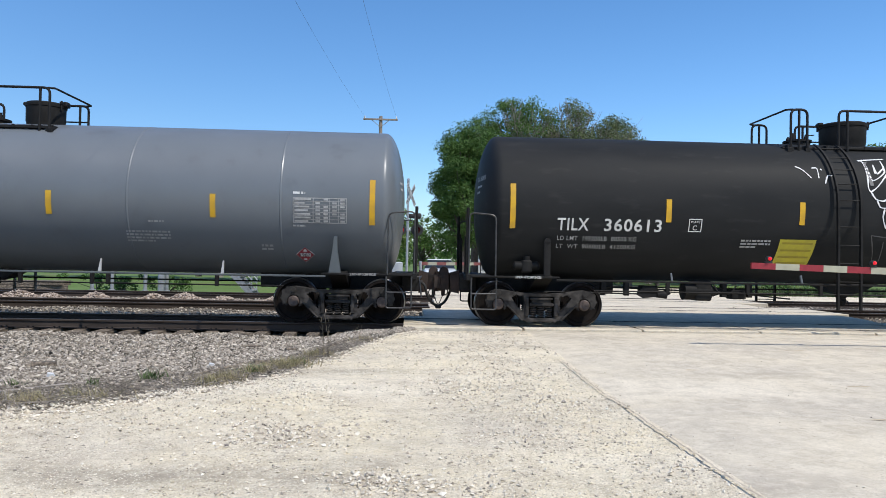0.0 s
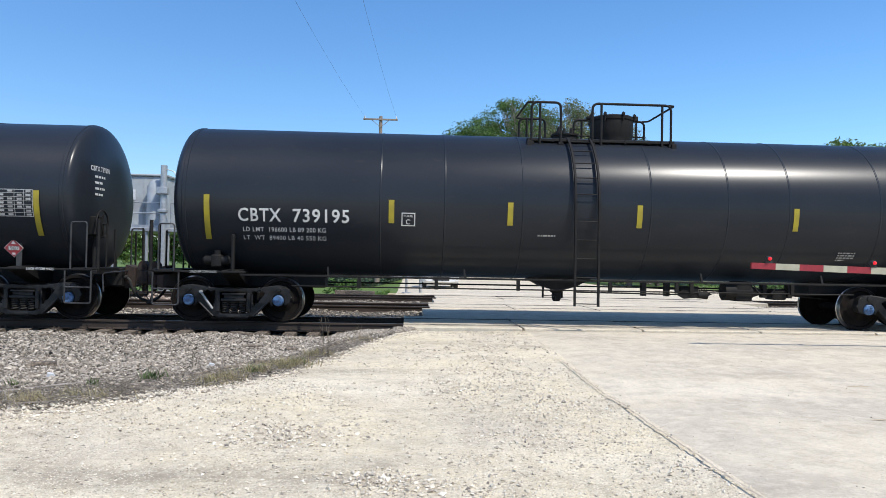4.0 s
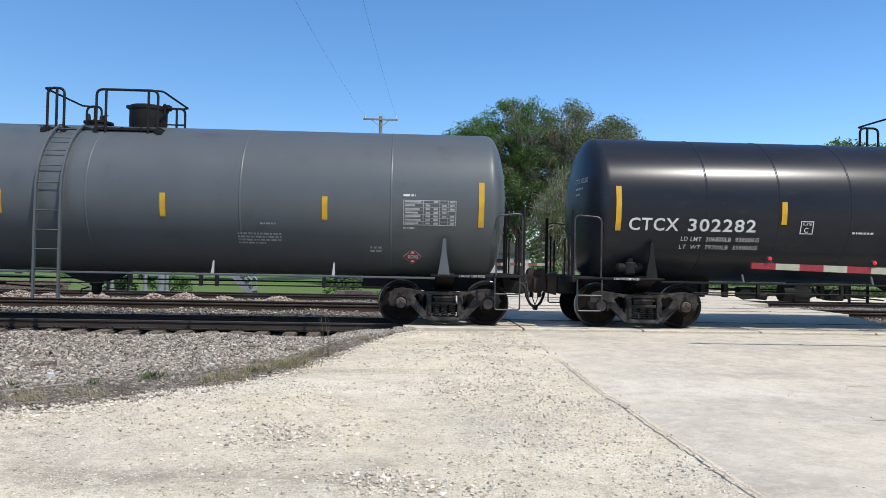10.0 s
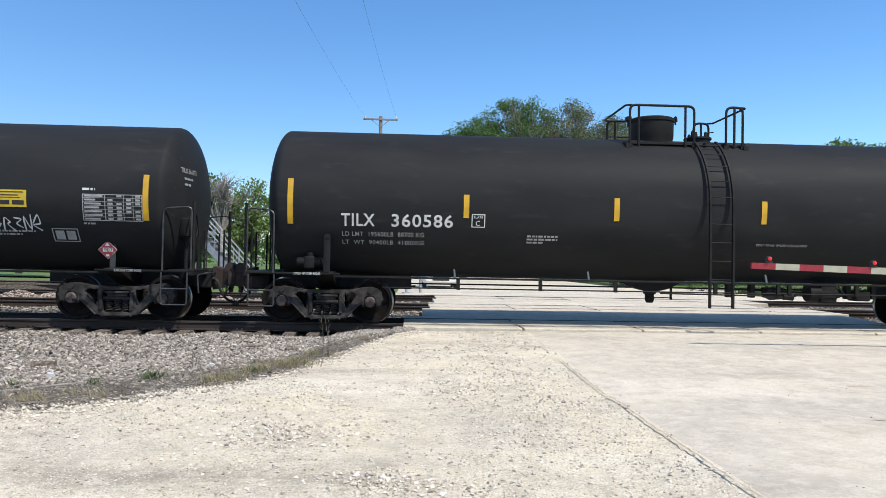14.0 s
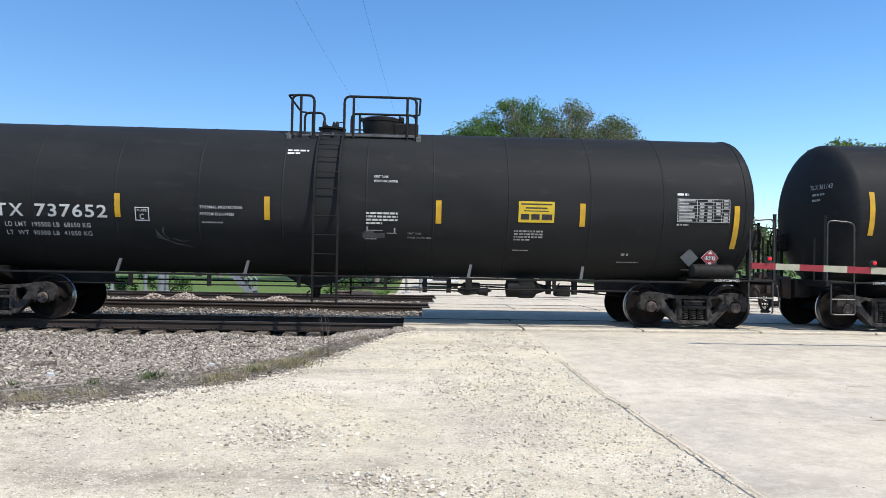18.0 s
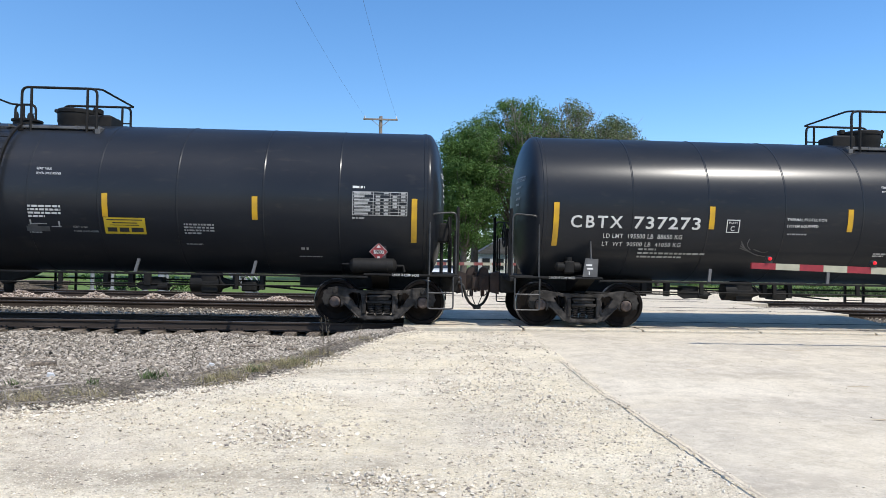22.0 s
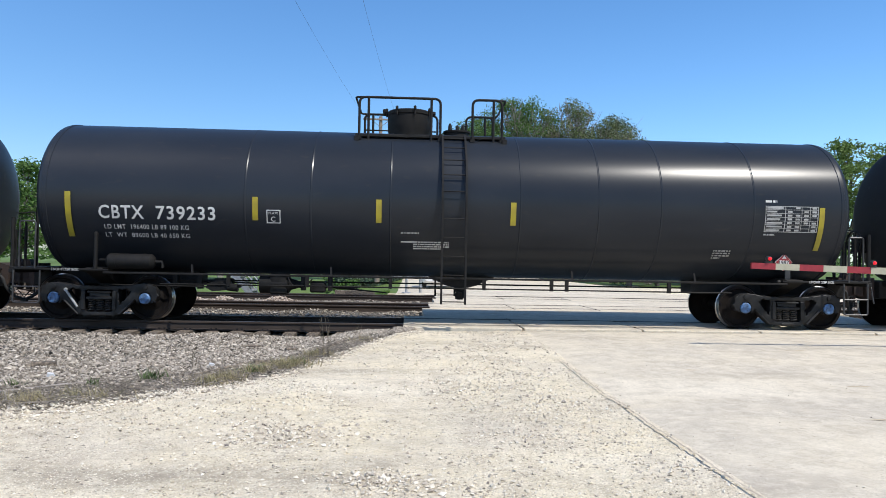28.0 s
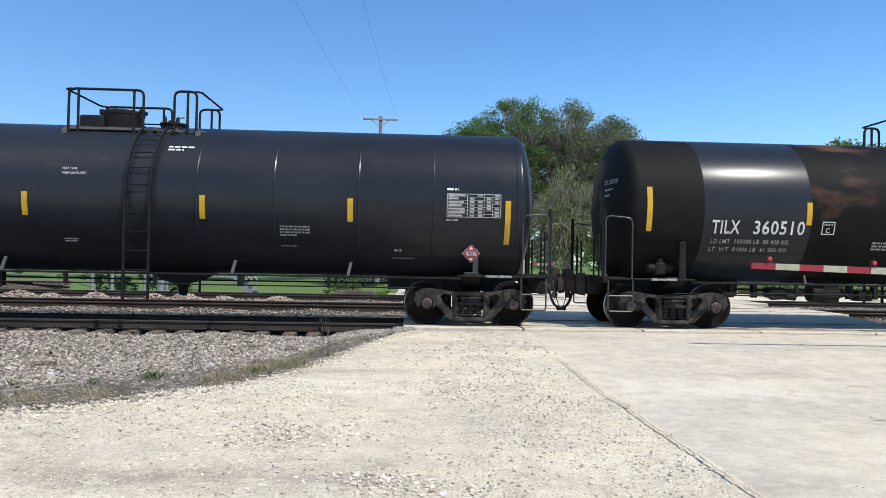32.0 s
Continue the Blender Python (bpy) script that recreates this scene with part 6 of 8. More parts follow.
# ---------------------------------------------------------------- crossing gate on the near side
def striped_arm(name, length, h0, h1, stripe, m, parent_label, lamps, lit, inks=("gate_red", "gate_white")):
    """Gate arm pointing to -x from its pivot; red and cream panels end to end, small lamps on its edge."""
    gate = empty(name, m, parent_label, "crossing gate", "crossing gates")
    n = int(length / stripe)
    for i in range(n):
        bm = bmesh.new()
        a, b = i * stripe, (i + 1) * stripe - 0.002
        ha, hb = (h0 + (h1 - h0) * x / length for x in (a, b))
        plate(bm, [(-length + a, -ha / 2), (-length + b, -hb / 2), (-length + b, hb / 2), (-length + a, ha / 2)], "y", -0.02, 0.02)
        part("panel", bm, M[inks[i % 2]], gate, smooth=False)
    for k, x in enumerate(lamps):
        bm = bmesh.new()
        box(bm, x - 0.06, x + 0.06, -0.02, 0.02, h0 / 2, h0 / 2 + 0.035)
        lathe(bm, [(-0.045, 0.037), (-0.04, 0.043), (0.03, 0.043), (0.06, 0.026)], 16, "y", c=(x, 0, h0 / 2 + 0.075))
        lamp = part("lamp", bm, M["black"], gate)
        bm = bmesh.new()
        lathe(bm, [(-0.085, 0.006), (-0.08, 0.018), (-0.06, 0.028), (-0.04, 0.031)], 16, "y", c=(x, 0, h0 / 2 + 0.075))
        part("lens", bm, M["red_lens"] if lit[k] else M["dark_lens"], lamp, "lit red lens" if lit[k] else "dark red lens")
    return gate


arm = striped_arm("crossing_gate", 7.31, 0.10, 0.14, 0.406, pose(12.93, 11.2, 1.165, 0, 1.3, 0), "lowered red and white gate arm over the road", [-7.02, -5.24, -3.0], [1, 1, 1])
bm = bmesh.new()
tube(bm, [(0.35, 0.25, -1.2), (0.35, 0.25, 3.4)], 0.06, 14)
box(bm, 0.05, 0.65, -0.05, 0.55, -0.45, 0.35, 0.04)
box(bm, 0.3, 1.4, -0.08, 0.08, -0.15, 0.1, 0.02)
part("mast", bm, M["galv"], arm, "galvanised gate mast")

# ---------------------------------------------------------------- signal on the far side
sig = empty("crossing_signal", pose(-0.15, 30.0, -0.28), "railroad crossing signal with crossbuck and red lamps on a galvanised mast", "crossing signal")
bm = bmesh.new()
tube(bm, [(0, 0, 0.25), (0, 0, 5.12)], 0.055, 14)
lathe(bm, [(5.10, 0.07), (5.16, 0.06), (5.19, 0.01)], 14, "z")
lathe(bm, [(0.0, 0.22), (0.25, 0.2), (0.27, 0.08)], 14, "z")
part("mast", bm, M["galv"], sig)
for s in (-1, 1):
    bm = bmesh.new()
    plate(bm, [(-0.61, -0.115), (0.61, -0.115), (0.61, 0.115), (-0.61, 0.115)], "y", -0.075 - 0.012 * s, -0.068 - 0.012 * s)
    blade = part("blade", bm, M["silver"], sig, "grey crossbuck blade", smooth=False)
    blade.matrix_basis = pose(0.06, 0, 4.46, 0, 0, 66) @ pose(0, 0, 0, 0, 45 * s, 0)
    for word, x in ((("RAIL", -0.55), ("ROAD", 0.12)) if s > 0 else (("CROSS", -0.58), ("ING", 0.16))):
        link_part("lettering", number_mesh(word, 0.13, 0.40, M["black"]), blade, m=pose(x + 0.2, -0.078 - 0.012 * s, 0))
bm = bmesh.new()
box(bm, -0.42, 0.55, -0.06, 0.0, 2.90, 2.97, 0.01)
part("cross_arm", bm, M["galv"], sig)
for x, on in ((-0.31, True), (0.41, False)):
    bm = bmesh.new()
    lathe(bm, [(-0.10, 0.255), (-0.085, 0.26), (-0.08, 0.12), (0.08, 0.10), (0.12, 0.04)], 28, "y", c=(x, -0.03, 2.94))
    for k in range(9):
        a0, a1 = math.pi * (k / 9), math.pi * ((k + 1) / 9)
        r = 0.165
        q = [(x + r * math.cos(a0), -0.13, 2.94 + r * math.sin(a0)), (x + r * math.cos(a1), -0.13, 2.94 + r * math.sin(a1)),
             (x + r * math.cos(a1), -0.38, 2.94 + r * math.sin(a1) * 0.95), (x + r * math.cos(a0), -0.38, 2.94 + r * math.sin(a0) * 0.95)]
        bm.faces.new([bm.verts.new(p) for p in q])
    lamp = part("lamp", bm, M["black"], sig, "black lamp with round backing and hood")
    bm = bmesh.new()
    lathe(bm, [(-0.135, 0.01), (-0.13, 0.08), (-0.10, 0.15)], 24, "y", c=(x, -0.03, 2.94))
    part("lens", bm, M["red_lens"] if on else M["dark_lens"], lamp, "lit red lens" if on else "dark red lens")
bm = bmesh.new()
lathe(bm, [(0.15, 0.10), (0.55, 0.13), (0.6, 0.05)], 16, "x", c=(0, 0, 3.55))
box(bm, 0.05, 0.18, -0.05, 0.05, 3.45, 3.65, 0.01)
part("side_lamp", bm, M["black"], sig)
bm = bmesh.new()
box(bm, -0.72, -0.18, -0.2, 0.35, 0.85, 1.55, 0.04)
part("gate_mechanism", bm, M["silver"], sig)
gate2 = striped_arm("crossing_gate", 6.1, 0.11, 0.15, 0.406, pose(0.35, 30.6, 1.22, 0, 0.6, 180), "lowered far gate arm with red and white stripes", [-1.3, -3.4, -5.6], [1, 0, 1], ("faded_red", "gate_white"))
bm = bmesh.new()
tube(bm, [(-0.1, 0, -1.5), (-0.1, 0, 0.1)], 0.06, 10)
part("stand", bm, M["galv"], gate2)

# ---------------------------------------------------------------- utility pole and wires
pole = empty("utility_pole", pose(-2.42, 51, -0.35), "weathered wooden utility pole with a single crossarm", "utility pole")
bm = bmesh.new()
tube(bm, [(0, 0, 0), (0.02, 0, 4), (0.04, 0, 8), (0.05, 0, 12.3)], 0.19, 12, r_end=0.125)
part("shaft", bm, M["wood_pole"], pole)
bm = bmesh.new()
box(bm, -1.22, 1.30, -0.20, -0.09, 11.98, 12.10, 0.01)
part("crossarm", bm, M["wood_pole"], pole)
for s in (-1, 1):
    bm = bmesh.new()
    tube(bm, [(0.04, -0.16, 11.45), (0.04 + s * 0.62, -0.16, 11.98)], 0.022, 6)
    part("brace", bm, M["wood_pole"], pole)
    bm = bmesh.new()
    lathe(bm, [(12.10, 0.03), (12.16, 0.055), (12.20, 0.04), (12.25, 0.055), (12.28, 0.03)], 12, "z", c=(0.04 + s * 1.16, -0.15, 0))
    part("insulator", bm, M["sign_white"], pole, "white insulator")
for a, b, sag in (((-3.54, 50.85, 11.90), (-6.1, -24, 12.6), 1.5), ((-1.22, 50.85, 11.88), (-3.2, -24, 12.6), 1.5)):
    bm = bmesh.new()
    pts = [(a[0] + (b[0] - a[0]) * t, a[1] + (b[1] - a[1]) * t, a[2] + (b[2] - a[2]) * t - sag * 4 * t * (1 - t)) for t in (k / 40 for k in range(41))]
    tube(bm, pts, 0.0042, 5)
    thing("overhead_wire", bm, M["wire"], "thin overhead wire slung from the wooden pole", "wire", "overhead wires")

# ---------------------------------------------------------------- raised equipment shelter with stairs
GZ = -0.28
shel = empty("equipment_shelter", pose(-11.7, 30.9, GZ), "silver-grey equipment shelter on a raised galvanised platform", "shelter")
bm = bmesh.new()
box(bm, -1.32, 1.25, -1.0, 1.2, 2.80, 5.0, 0.03)
body = part("body", bm, M["silver"], shel)
for k in range(7):
    bm = bmesh.new()
    x = -1.2 + k * 0.39
    box(bm, x - 0.012, x + 0.012, -1.018, -0.999, 2.86, 4.94)
    part("seam", bm, M["silver"], body, smooth=False)
bm = bmesh.new()
box(bm, -1.40, 1.33, -1.08, 1.28, 5.0, 5.08, 0.02)
part("roof", bm, M["silver"], shel)
bm = bmesh.new()
box(bm, -0.50, 0.03, -1.03, -1.015, 3.98, 4.42, 0.005)
sp = part("sign", bm, M["sign_white"], shel, "small white notice", smooth=False)
bm = bmesh.new()
for k in range(3):
    box(bm, -0.42 + 0.04 * k, -0.06, -1.036, -1.031, 4.30 - k * 0.11, 4.335 - k * 0.11)
part("print", bm, M["dim_white"], sp, smooth=False)
bm = bmesh.new()
box(bm, -1.55, 2.75, -1.75, 1.3, 2.62, 2.78, 0.02)
part("platform", bm, M["galv"], shel)
for x, y in ((-1.4, -1.6), (-0.62, -1.55), (0.75, -1.6), (1.62, -1.6)):
    bm = bmesh.new()
    lathe(bm, [(-0.1, 0.13), (0.2, 0.13), (0.21, 0.075), (2.62, 0.075)], 14, "z", c=(x, y, 0))
    part("leg", bm, M["galv"], shel)
for x0, x1 in ((-1.5, 0.05), (0.15, 1.35), (1.75, 2.7)):
    bm = bmesh.new()
    for x in (x0, x1):
        tube(bm, [(x, -1.7, 2.78), (x, -1.7, 3.82)], 0.028, 8)
    for z in (3.82, 3.38):
        tube(bm, [(x0, -1.7, z), (x1, -1.7, z)], 0.024, 8)
    box(bm, x0, x1, -1.71, -1.69, 2.78, 2.9)
    part("guardrail", bm, M["galv"], shel)
bm = bmesh.new()
tube(bm, [(1.50, -1.9, 0), (1.50, -1.9, 5.35)], 0.13, 14)
box(bm, 1.25, 1.70, -2.1, -1.75, 4.15, 4.45, 0.03)
box(bm, 1.33, 1.66, -2.08, -1.75, 3.4, 3.55, 0.03)
tube(bm, bend([(1.58, -1.9, 5.2), (1.95, -1.9, 5.1), (2.05, -1.9, 4.6), (2.3, -1.9, 4.7)], 0.15), 0.02, 6)
part("conduit_mast", bm, M["galv"], shel)
bm = bmesh.new()
lathe(bm, [(2.8, 0.02), (2.82, 0.42), (4.5, 0.42), (4.75, 0.30), (4.85, 0.02)], 24, "z", c=(1.05, -1.3, 0))
part("cabinet", bm, M["silver"], shel)
stairs = empty("stairs", pose(-9.0, 29.15, GZ), "galvanised steel stairs with pipe handrails down from the platform", "stairs")
N = 13
for s in (0, 0.95):
    bm = bmesh.new()
    plate(bm, [(0, 2.78), (0.12, 2.78), (2.55, 0.12), (2.55, 0.0), (2.35, 0.0), (0, 2.50)], "y", s - 0.02, s + 0.02)
    part("stringer", bm, M["galv"], stairs, smooth=False)
    for dz in (0.5, 0.95):
        bm = bmesh.new()
        tube(bm, bend([(-0.15, s, 2.78 + dz), (0.1, s, 2.75 + dz), (2.5, s, 0.12 + dz), (2.62, s, 0.10 + dz)], 0.1), 0.024, 8)
        part("handrail", bm, M["galv"], stairs)
    for k in range(4):
        bm = bmesh.new()
        x = 0.1 + 0.78 * k
        tube(bm, [(x, s, 2.72 - 1.08 * (x - 0.1)), (x, s, 3.70 - 1.08 * (x - 0.1))], 0.024, 8)
        part("post", bm, M["galv"], stairs)
for k in range(N):
    bm = bmesh.new()
    x, z = 0.12 + 2.3 * k / N, 2.62 - 2.6 * k / N
    box(bm, x, x + 0.25, 0.03, 0.92, z, z + 0.035)
    part("tread", bm, M["galv"], stairs, smooth=False)

# ---------------------------------------------------------------- clutter behind the tracks
for i in range(9):
    bm = bmesh.new()
    box(bm, -1.3, 1.3, -0.11, 0.11, 0, 0.18, 0.012)
    tb = thing("railroad_tie", bm, M["tie"], "weathered wooden tie lying in a stack", "tie", "stacked ties", smooth=False)
    tb.matrix_world = pose(-15.6 + 0.12 * (i % 4), 28.9 + 0.26 * (i % 3), -0.30 + 0.185 * (i // 3), 0, 0, 3 * math.sin(5 * i))
for i in range(7):
    bm = bmesh.new()
    r = random.Random(80 + i)
    box(bm, -r.uniform(0.3, 0.7), r.uniform(0.3, 0.7), -0.1, 0.1, 0, 0.18, 0.015)
    ob = thing("scrap_block", bm, M["tie"] if i % 3 else M["rust"], "dark scrap timber and iron heaped beside the track", "scrap", "scrap heap", smooth=False)
    ob.matrix_world = pose(-3.4 + 0.33 * i, 28.5 + 0.25 * (i % 3), -0.30 + (0.18 if i in (2, 4) else 0), 0, 0, r.uniform(-25, 25))
for i, x in enumerate((-0.75, -0.35, 0.1)):
    bm = bmesh.new()
    box(bm, -0.18, 0.18, -0.2, 0.2, -0.05, 0.22, 0.02)
    ob = thing("concrete_block", bm, M["concrete"], "pale concrete foundation block at the signal mast", "block", "foundation blocks", smooth=False)
    ob.matrix_world = pose(x, 29.3, -0.28)

# white car waiting beyond the far gate
suv = empty("car", pose(1.55, 37.0, -0.08), "white car waiting on the road behind the far gate", "car")
bm = bmesh.new()
sec = [(-2.2, 0.78, 0.40, 0.84), (-2.05, 0.90, 0.28, 0.92), (-1.2, 0.92, 0.24, 1.02), (-0.75, 0.92, 0.24, 1.06), (1.9, 0.92, 0.24, 1.04), (2.2, 0.86, 0.34, 0.98)]
rings = []
for y, w, z0, z1 in sec:
    rings.append([bm.verts.new((x, y, z)) for x, z in ((-w, z0 + 0.1), (-w + 0.08, z0), (w - 0.08, z0), (w, z0 + 0.1), (w, z1 - 0.18), (w - 0.14, z1), (-w + 0.14, z1), (-w, z1 - 0.18))])
for a, b in zip(rings, rings[1:]):
    for i in range(8):
        bm.faces.new((a[i], a[(i + 1) % 8], b[(i + 1) % 8], b[i]))
bm.faces.new(rings[0]); bm.faces.new(rings[-1])
part("body", bm, M["car_white"], suv)
bm = bmesh.new()
a = [bm.verts.new(p) for p in ((-0.80, -0.80, 1.04), (0.80, -0.80, 1.04), (0.82, 1.95, 1.04), (-0.82, 1.95, 1.04))]
b = [bm.verts.new(p) for p in ((-0.62, -0.15, 1.48), (0.62, -0.15, 1.48), (0.64, 1.55, 1.50), (-0.64, 1.55, 1.50))]
for i in range(4):
    bm.faces.new((a[i], a[(i + 1) % 4], b[(i + 1) % 4], b[i]))
part("cabin_glass", bm, M["glass"], suv, "dark glass")
bm = bmesh.new()
box(bm, -0.64, 0.64, -0.17, 1.57, 1.47, 1.53, 0.03)
part("roof", bm, M["car_white"], suv)
for x in (-0.62, 0.62):
    bm = bmesh.new()
    box(bm, x - 0.17, x + 0.17, -2.16, -2.02, 0.62, 0.76, 0.03)
    part("headlight", bm, M["sign_white"], suv, "clear headlight")
bm = bmesh.new()
box(bm, -0.42, 0.42, -2.215, -2.15, 0.44, 0.66, 0.02)
part("grille", bm, M["black"], suv, "black grille")
for x in (-0.80, 0.80):
    for y in (-1.35, 1.40):
        bm = bmesh.new()
        lathe(bm, [(-0.10, 0.20), (-0.10, 0.30), (-0.07, 0.33), (0.07, 0.33), (0.10, 0.30), (0.10, 0.20)], 20, "x", c=(x, y, 0.33))
        part("wheel", bm, M["black"], suv)

# ---------------------------------------------------------------- trees
def quads_mesh(name, c, u, v, material):
    """Small four-cornered leaves from centres and half axes."""
    n = len(c)
    verts = np.stack([c - u - v * 0.25, c - v, c + u * 0.9 + v * 0.25, c + v], 1).reshape(-1, 3)
    return np_mesh(name, verts, np.arange(n * 4).reshape(n, 4), material)


def leaf_cloud(rng, centers, radii, per, size, droop=0.0, flat=0.0):
    k = len(centers)
    c = np.repeat(centers, per, 0)
    r = np.repeat(radii, per)[:, None]
    d = rng.normal(size=c.shape)
    d /= np.linalg.norm(d, axis=1)[:, None]
    rad = rng.random((len(c), 1)) ** 0.5
    p = c + d * rad * r * np.array([1, 1, 0.75])
    if droop:
        p[:, 2] -= droop * rng.random(len(c)) ** 2
    a = rng.normal(size=c.shape)
    a[:, 2] *= 0.6
    a /= np.linalg.norm(a, axis=1)[:, None]
    b = np.cross(a, d + rng.normal(size=c.shape) * 0.6)
    b /= np.linalg.norm(b, axis=1)[:, None] + 1e-9
    s = size * rng.uniform(0.5, 1.2, (len(c), 1))
    if droop:
        a = np.tile([0, 0, 1.0], (len(c), 1)) + a * 0.35
        return p, a * s * 1.5, b * s * 0.35
    return p, a * s, b * s * 0.62


def limbs(bm, rng, tips, base, fork, r0, mi=0):
    for t in tips:
        t = np.array(t)
        mid = np.array(fork) * 0.55 + t * 0.45 + rng.normal(size=3) * 0.35 + np.array([0, 0, 0.3])
        tube(bm, [tuple(fork), tuple(mid), tuple(t)], r0, 5, mi, r_end=0.02)


def tree(x, y, h, w, leaf, seed, low=0.22, clumps=110, per=55, size=0.26, clump_r=1.0, lean=0.0, label="", droop=0.0, bare=0.0, squash=1.0, base=-0.35, bark="bark", name="tree", cat="tree"):
    """Trunk with limbs and a crown of leaf clumps inside an uneven outline with gaps."""
    rng = np.random.default_rng(seed)
    t = empty(name, pose(x, y, base), label, cat, "trees behind the crossing")
    cz, rz = h * (1 + low) / 2, h * (1 - low) / 2
    pts = []
    lobes = rng.normal(size=(7, 3))
    lobes /= np.linalg.norm(lobes, axis=1)[:, None]
    amp = rng.uniform(-0.28, 0.22, 7)
    while len(pts) < clumps:
        d = rng.normal(size=3)
        d /= np.linalg.norm(d)
        rad = rng.random() ** 0.38
        k = 0.92 + float(np.sum(amp * np.clip(lobes @ d, 0, 1) ** 3)) * 0.9
        p = np.array([d[0] * w / 2 * squash, d[1] * w / 2, d[2] * rz]) * rad * k
        if d[2] < -0.55 and rng.random() < 0.5:
            continue
        pts.append(p + np.array([lean, 0, cz]))
    pts = np.array(pts)
    bm = bmesh.new()
    fork = (lean * 0.4, 0, max(h * low * 0.9, h * 0.2))
    tr = 0.022 * h + 0.06
    tube(bm, [(0, 0, 0), (lean * 0.1, 0.05, fork[2] * 0.5), fork], tr, 9, r_end=tr * 0.7)
    top = (lean * 0.9, 0, h * 0.78)
    tube(bm, [fork, ((fork[0] + top[0]) / 2 + 0.2, 0.1, (fork[2] + top[2]) / 2), top], tr * 0.66, 7, r_end=0.04)
    limbs(bm, rng, pts[:: max(1, clumps // 26)], None, fork, tr * 0.30)
    mid = ((fork[0] + top[0]) / 2, 0, (fork[2] + top[2]) / 2)
    limbs(bm, rng, pts[3:: max(1, clumps // 22)], None, mid, tr * 0.24)
    part("trunk", bm, M[bark], t, "grey-brown bark")
    if bare:
        bm = bmesh.new()
        for p in pts[:: max(1, int(1 / bare))]:
            s = p * 0.7 + np.array(mid) * 0.3
            for _ in range(11):
                e = p + (p - np.array(mid)) * 0.08 + rng.normal(size=3) * 0.62 + np.array([0, -0.25, 0.08])
                e[2] = min(e[2], p[2] + 0.3)
                m_ = (s + e) / 2 + rng.normal(size=3) * 0.3
                tube(bm, [tuple(s), tuple(m_), tuple(e)], 0.036, 4, r_end=0.008)
        part("bare_branchwork", bm, M["dead_wood"], t, "bare grey twigs")
    if per:
        c, u, v = leaf_cloud(rng, pts, rng.uniform(0.6, 1.25, len(pts)) * clump_r, int(per * (2.7 if clumps >= 150 else 1.5)), size * (0.52 if clumps >= 150 else 0.70), droop)
        link_part("crown", quads_mesh("crown", c, u, v, M[leaf]), t)
    return t


def spruce(x, y, h, w, seed):
    rng = np.random.default_rng(seed)
    t = empty("spruce_tree", pose(x, y, -0.35), "dense blue-green spruce reaching to the ground", "tree", "trees behind the crossing")
    bm = bmesh.new()
    tube(bm, [(0, 0, 0), (0, 0, h * 0.5), (0, 0, h)], 0.16, 8, r_end=0.02)
    part("trunk", bm, M["bark"], t, "dark bark")
    C, U, V = [], [], []
    z = 0.25
    while z < h - 0.15:
        rr = w / 2 * (1 - z / h) ** 0.8 + 0.1
        n = int(9 + 12 * (1 - z / h))
        for k in range(n):
            a = 2 * math.pi * (k + rng.random() * 0.8) / n
            L = rr * rng.uniform(0.8, 1.12)
            m = max(6, int(34 * L))
            s = np.sqrt(rng.random(m))
            px = np.stack([np.cos(a) * L * s, np.sin(a) * L * s, z - 0.28 * s * s * L + rng.normal(size=m) * 0.07], 1) + rng.normal(size=(m, 3)) * 0.08
            d = np.stack([np.full(m, math.cos(a)), np.full(m, math.sin(a)), np.full(m, -0.25)], 1) + rng.normal(size=(m, 3)) * 0.5
            d /= np.linalg.norm(d, axis=1)[:, None]
            b = np.cross(d, rng.normal(size=(m, 3)))
            b /= np.linalg.norm(b, axis=1)[:, None]
            C.append(px); U.append(d * 0.13); V.append(b * 0.045)
        z += 0.28
    link_part("crown", quads_mesh("crown", np.concatenate(C), np.concatenate(U), np.concatenate(V), M["leaf_spruce"]), t)


big = "large leafy green tree beyond the crossing"
tree(4.6, 60, 13.6, 6.2, "leaf_dark", 1, low=0.16, clumps=220, per=105, size=0.19, label="large dense dark-green tree beyond the crossing")
tree(10.0, 64, 17.1, 9.0, "leaf_mid", 2, low=0.25, clumps=230, per=84, size=0.19, bare=0.34, label="large leafy tree with grey limbs showing through")
tree(6.2, 67, 16.4, 7.4, "leaf_mid", 3, low=0.3, clumps=170, per=95, size=0.19, label=big)
tree(14.6, 63, 16.5, 7.2, "leaf_olive", 4, low=0.25, clumps=210, per=66, size=0.18, bare=0.5, label="tall half-bare tree with olive spring leaves")
tree(18.4, 62, 16.0, 6.8, "leaf_olive", 5, low=0.3, clumps=200, per=58, size=0.18, bare=0.5, label="tall half-bare tree with olive spring leaves")
tree(21.6, 62, 12.2, 5.0, "leaf_olive", 6, low=0.35, clumps=60, per=0, bare=0.9, label="bare grey-branched tree without leaves", bark="dead_wood")
tree(12.6, 56, 10.0, 6.5, "leaf_olive", 7, low=0.12, clumps=120, per=50, size=0.2, droop=1.0, bare=0.34, label="olive tree with drooping pale twigs")
tree(17.6, 55, 8.8, 6.5, "leaf_mid", 8, low=0.06, clumps=110, per=60, size=0.22, label="bushy green tree with low branches")
tree(20.6, 57, 6.6, 4.5, "leaf_mid", 9, low=0.05, clumps=70, per=55, size=0.2, label="bushy green tree with low branches")
tree(-6.6, 70, 13.6, 9.0, "leaf_olive", 10, low=0.25, clumps=130, per=48, size=0.22, droop=0.9, bare=0.25, label="airy willow-like tree with pale spring leaves")
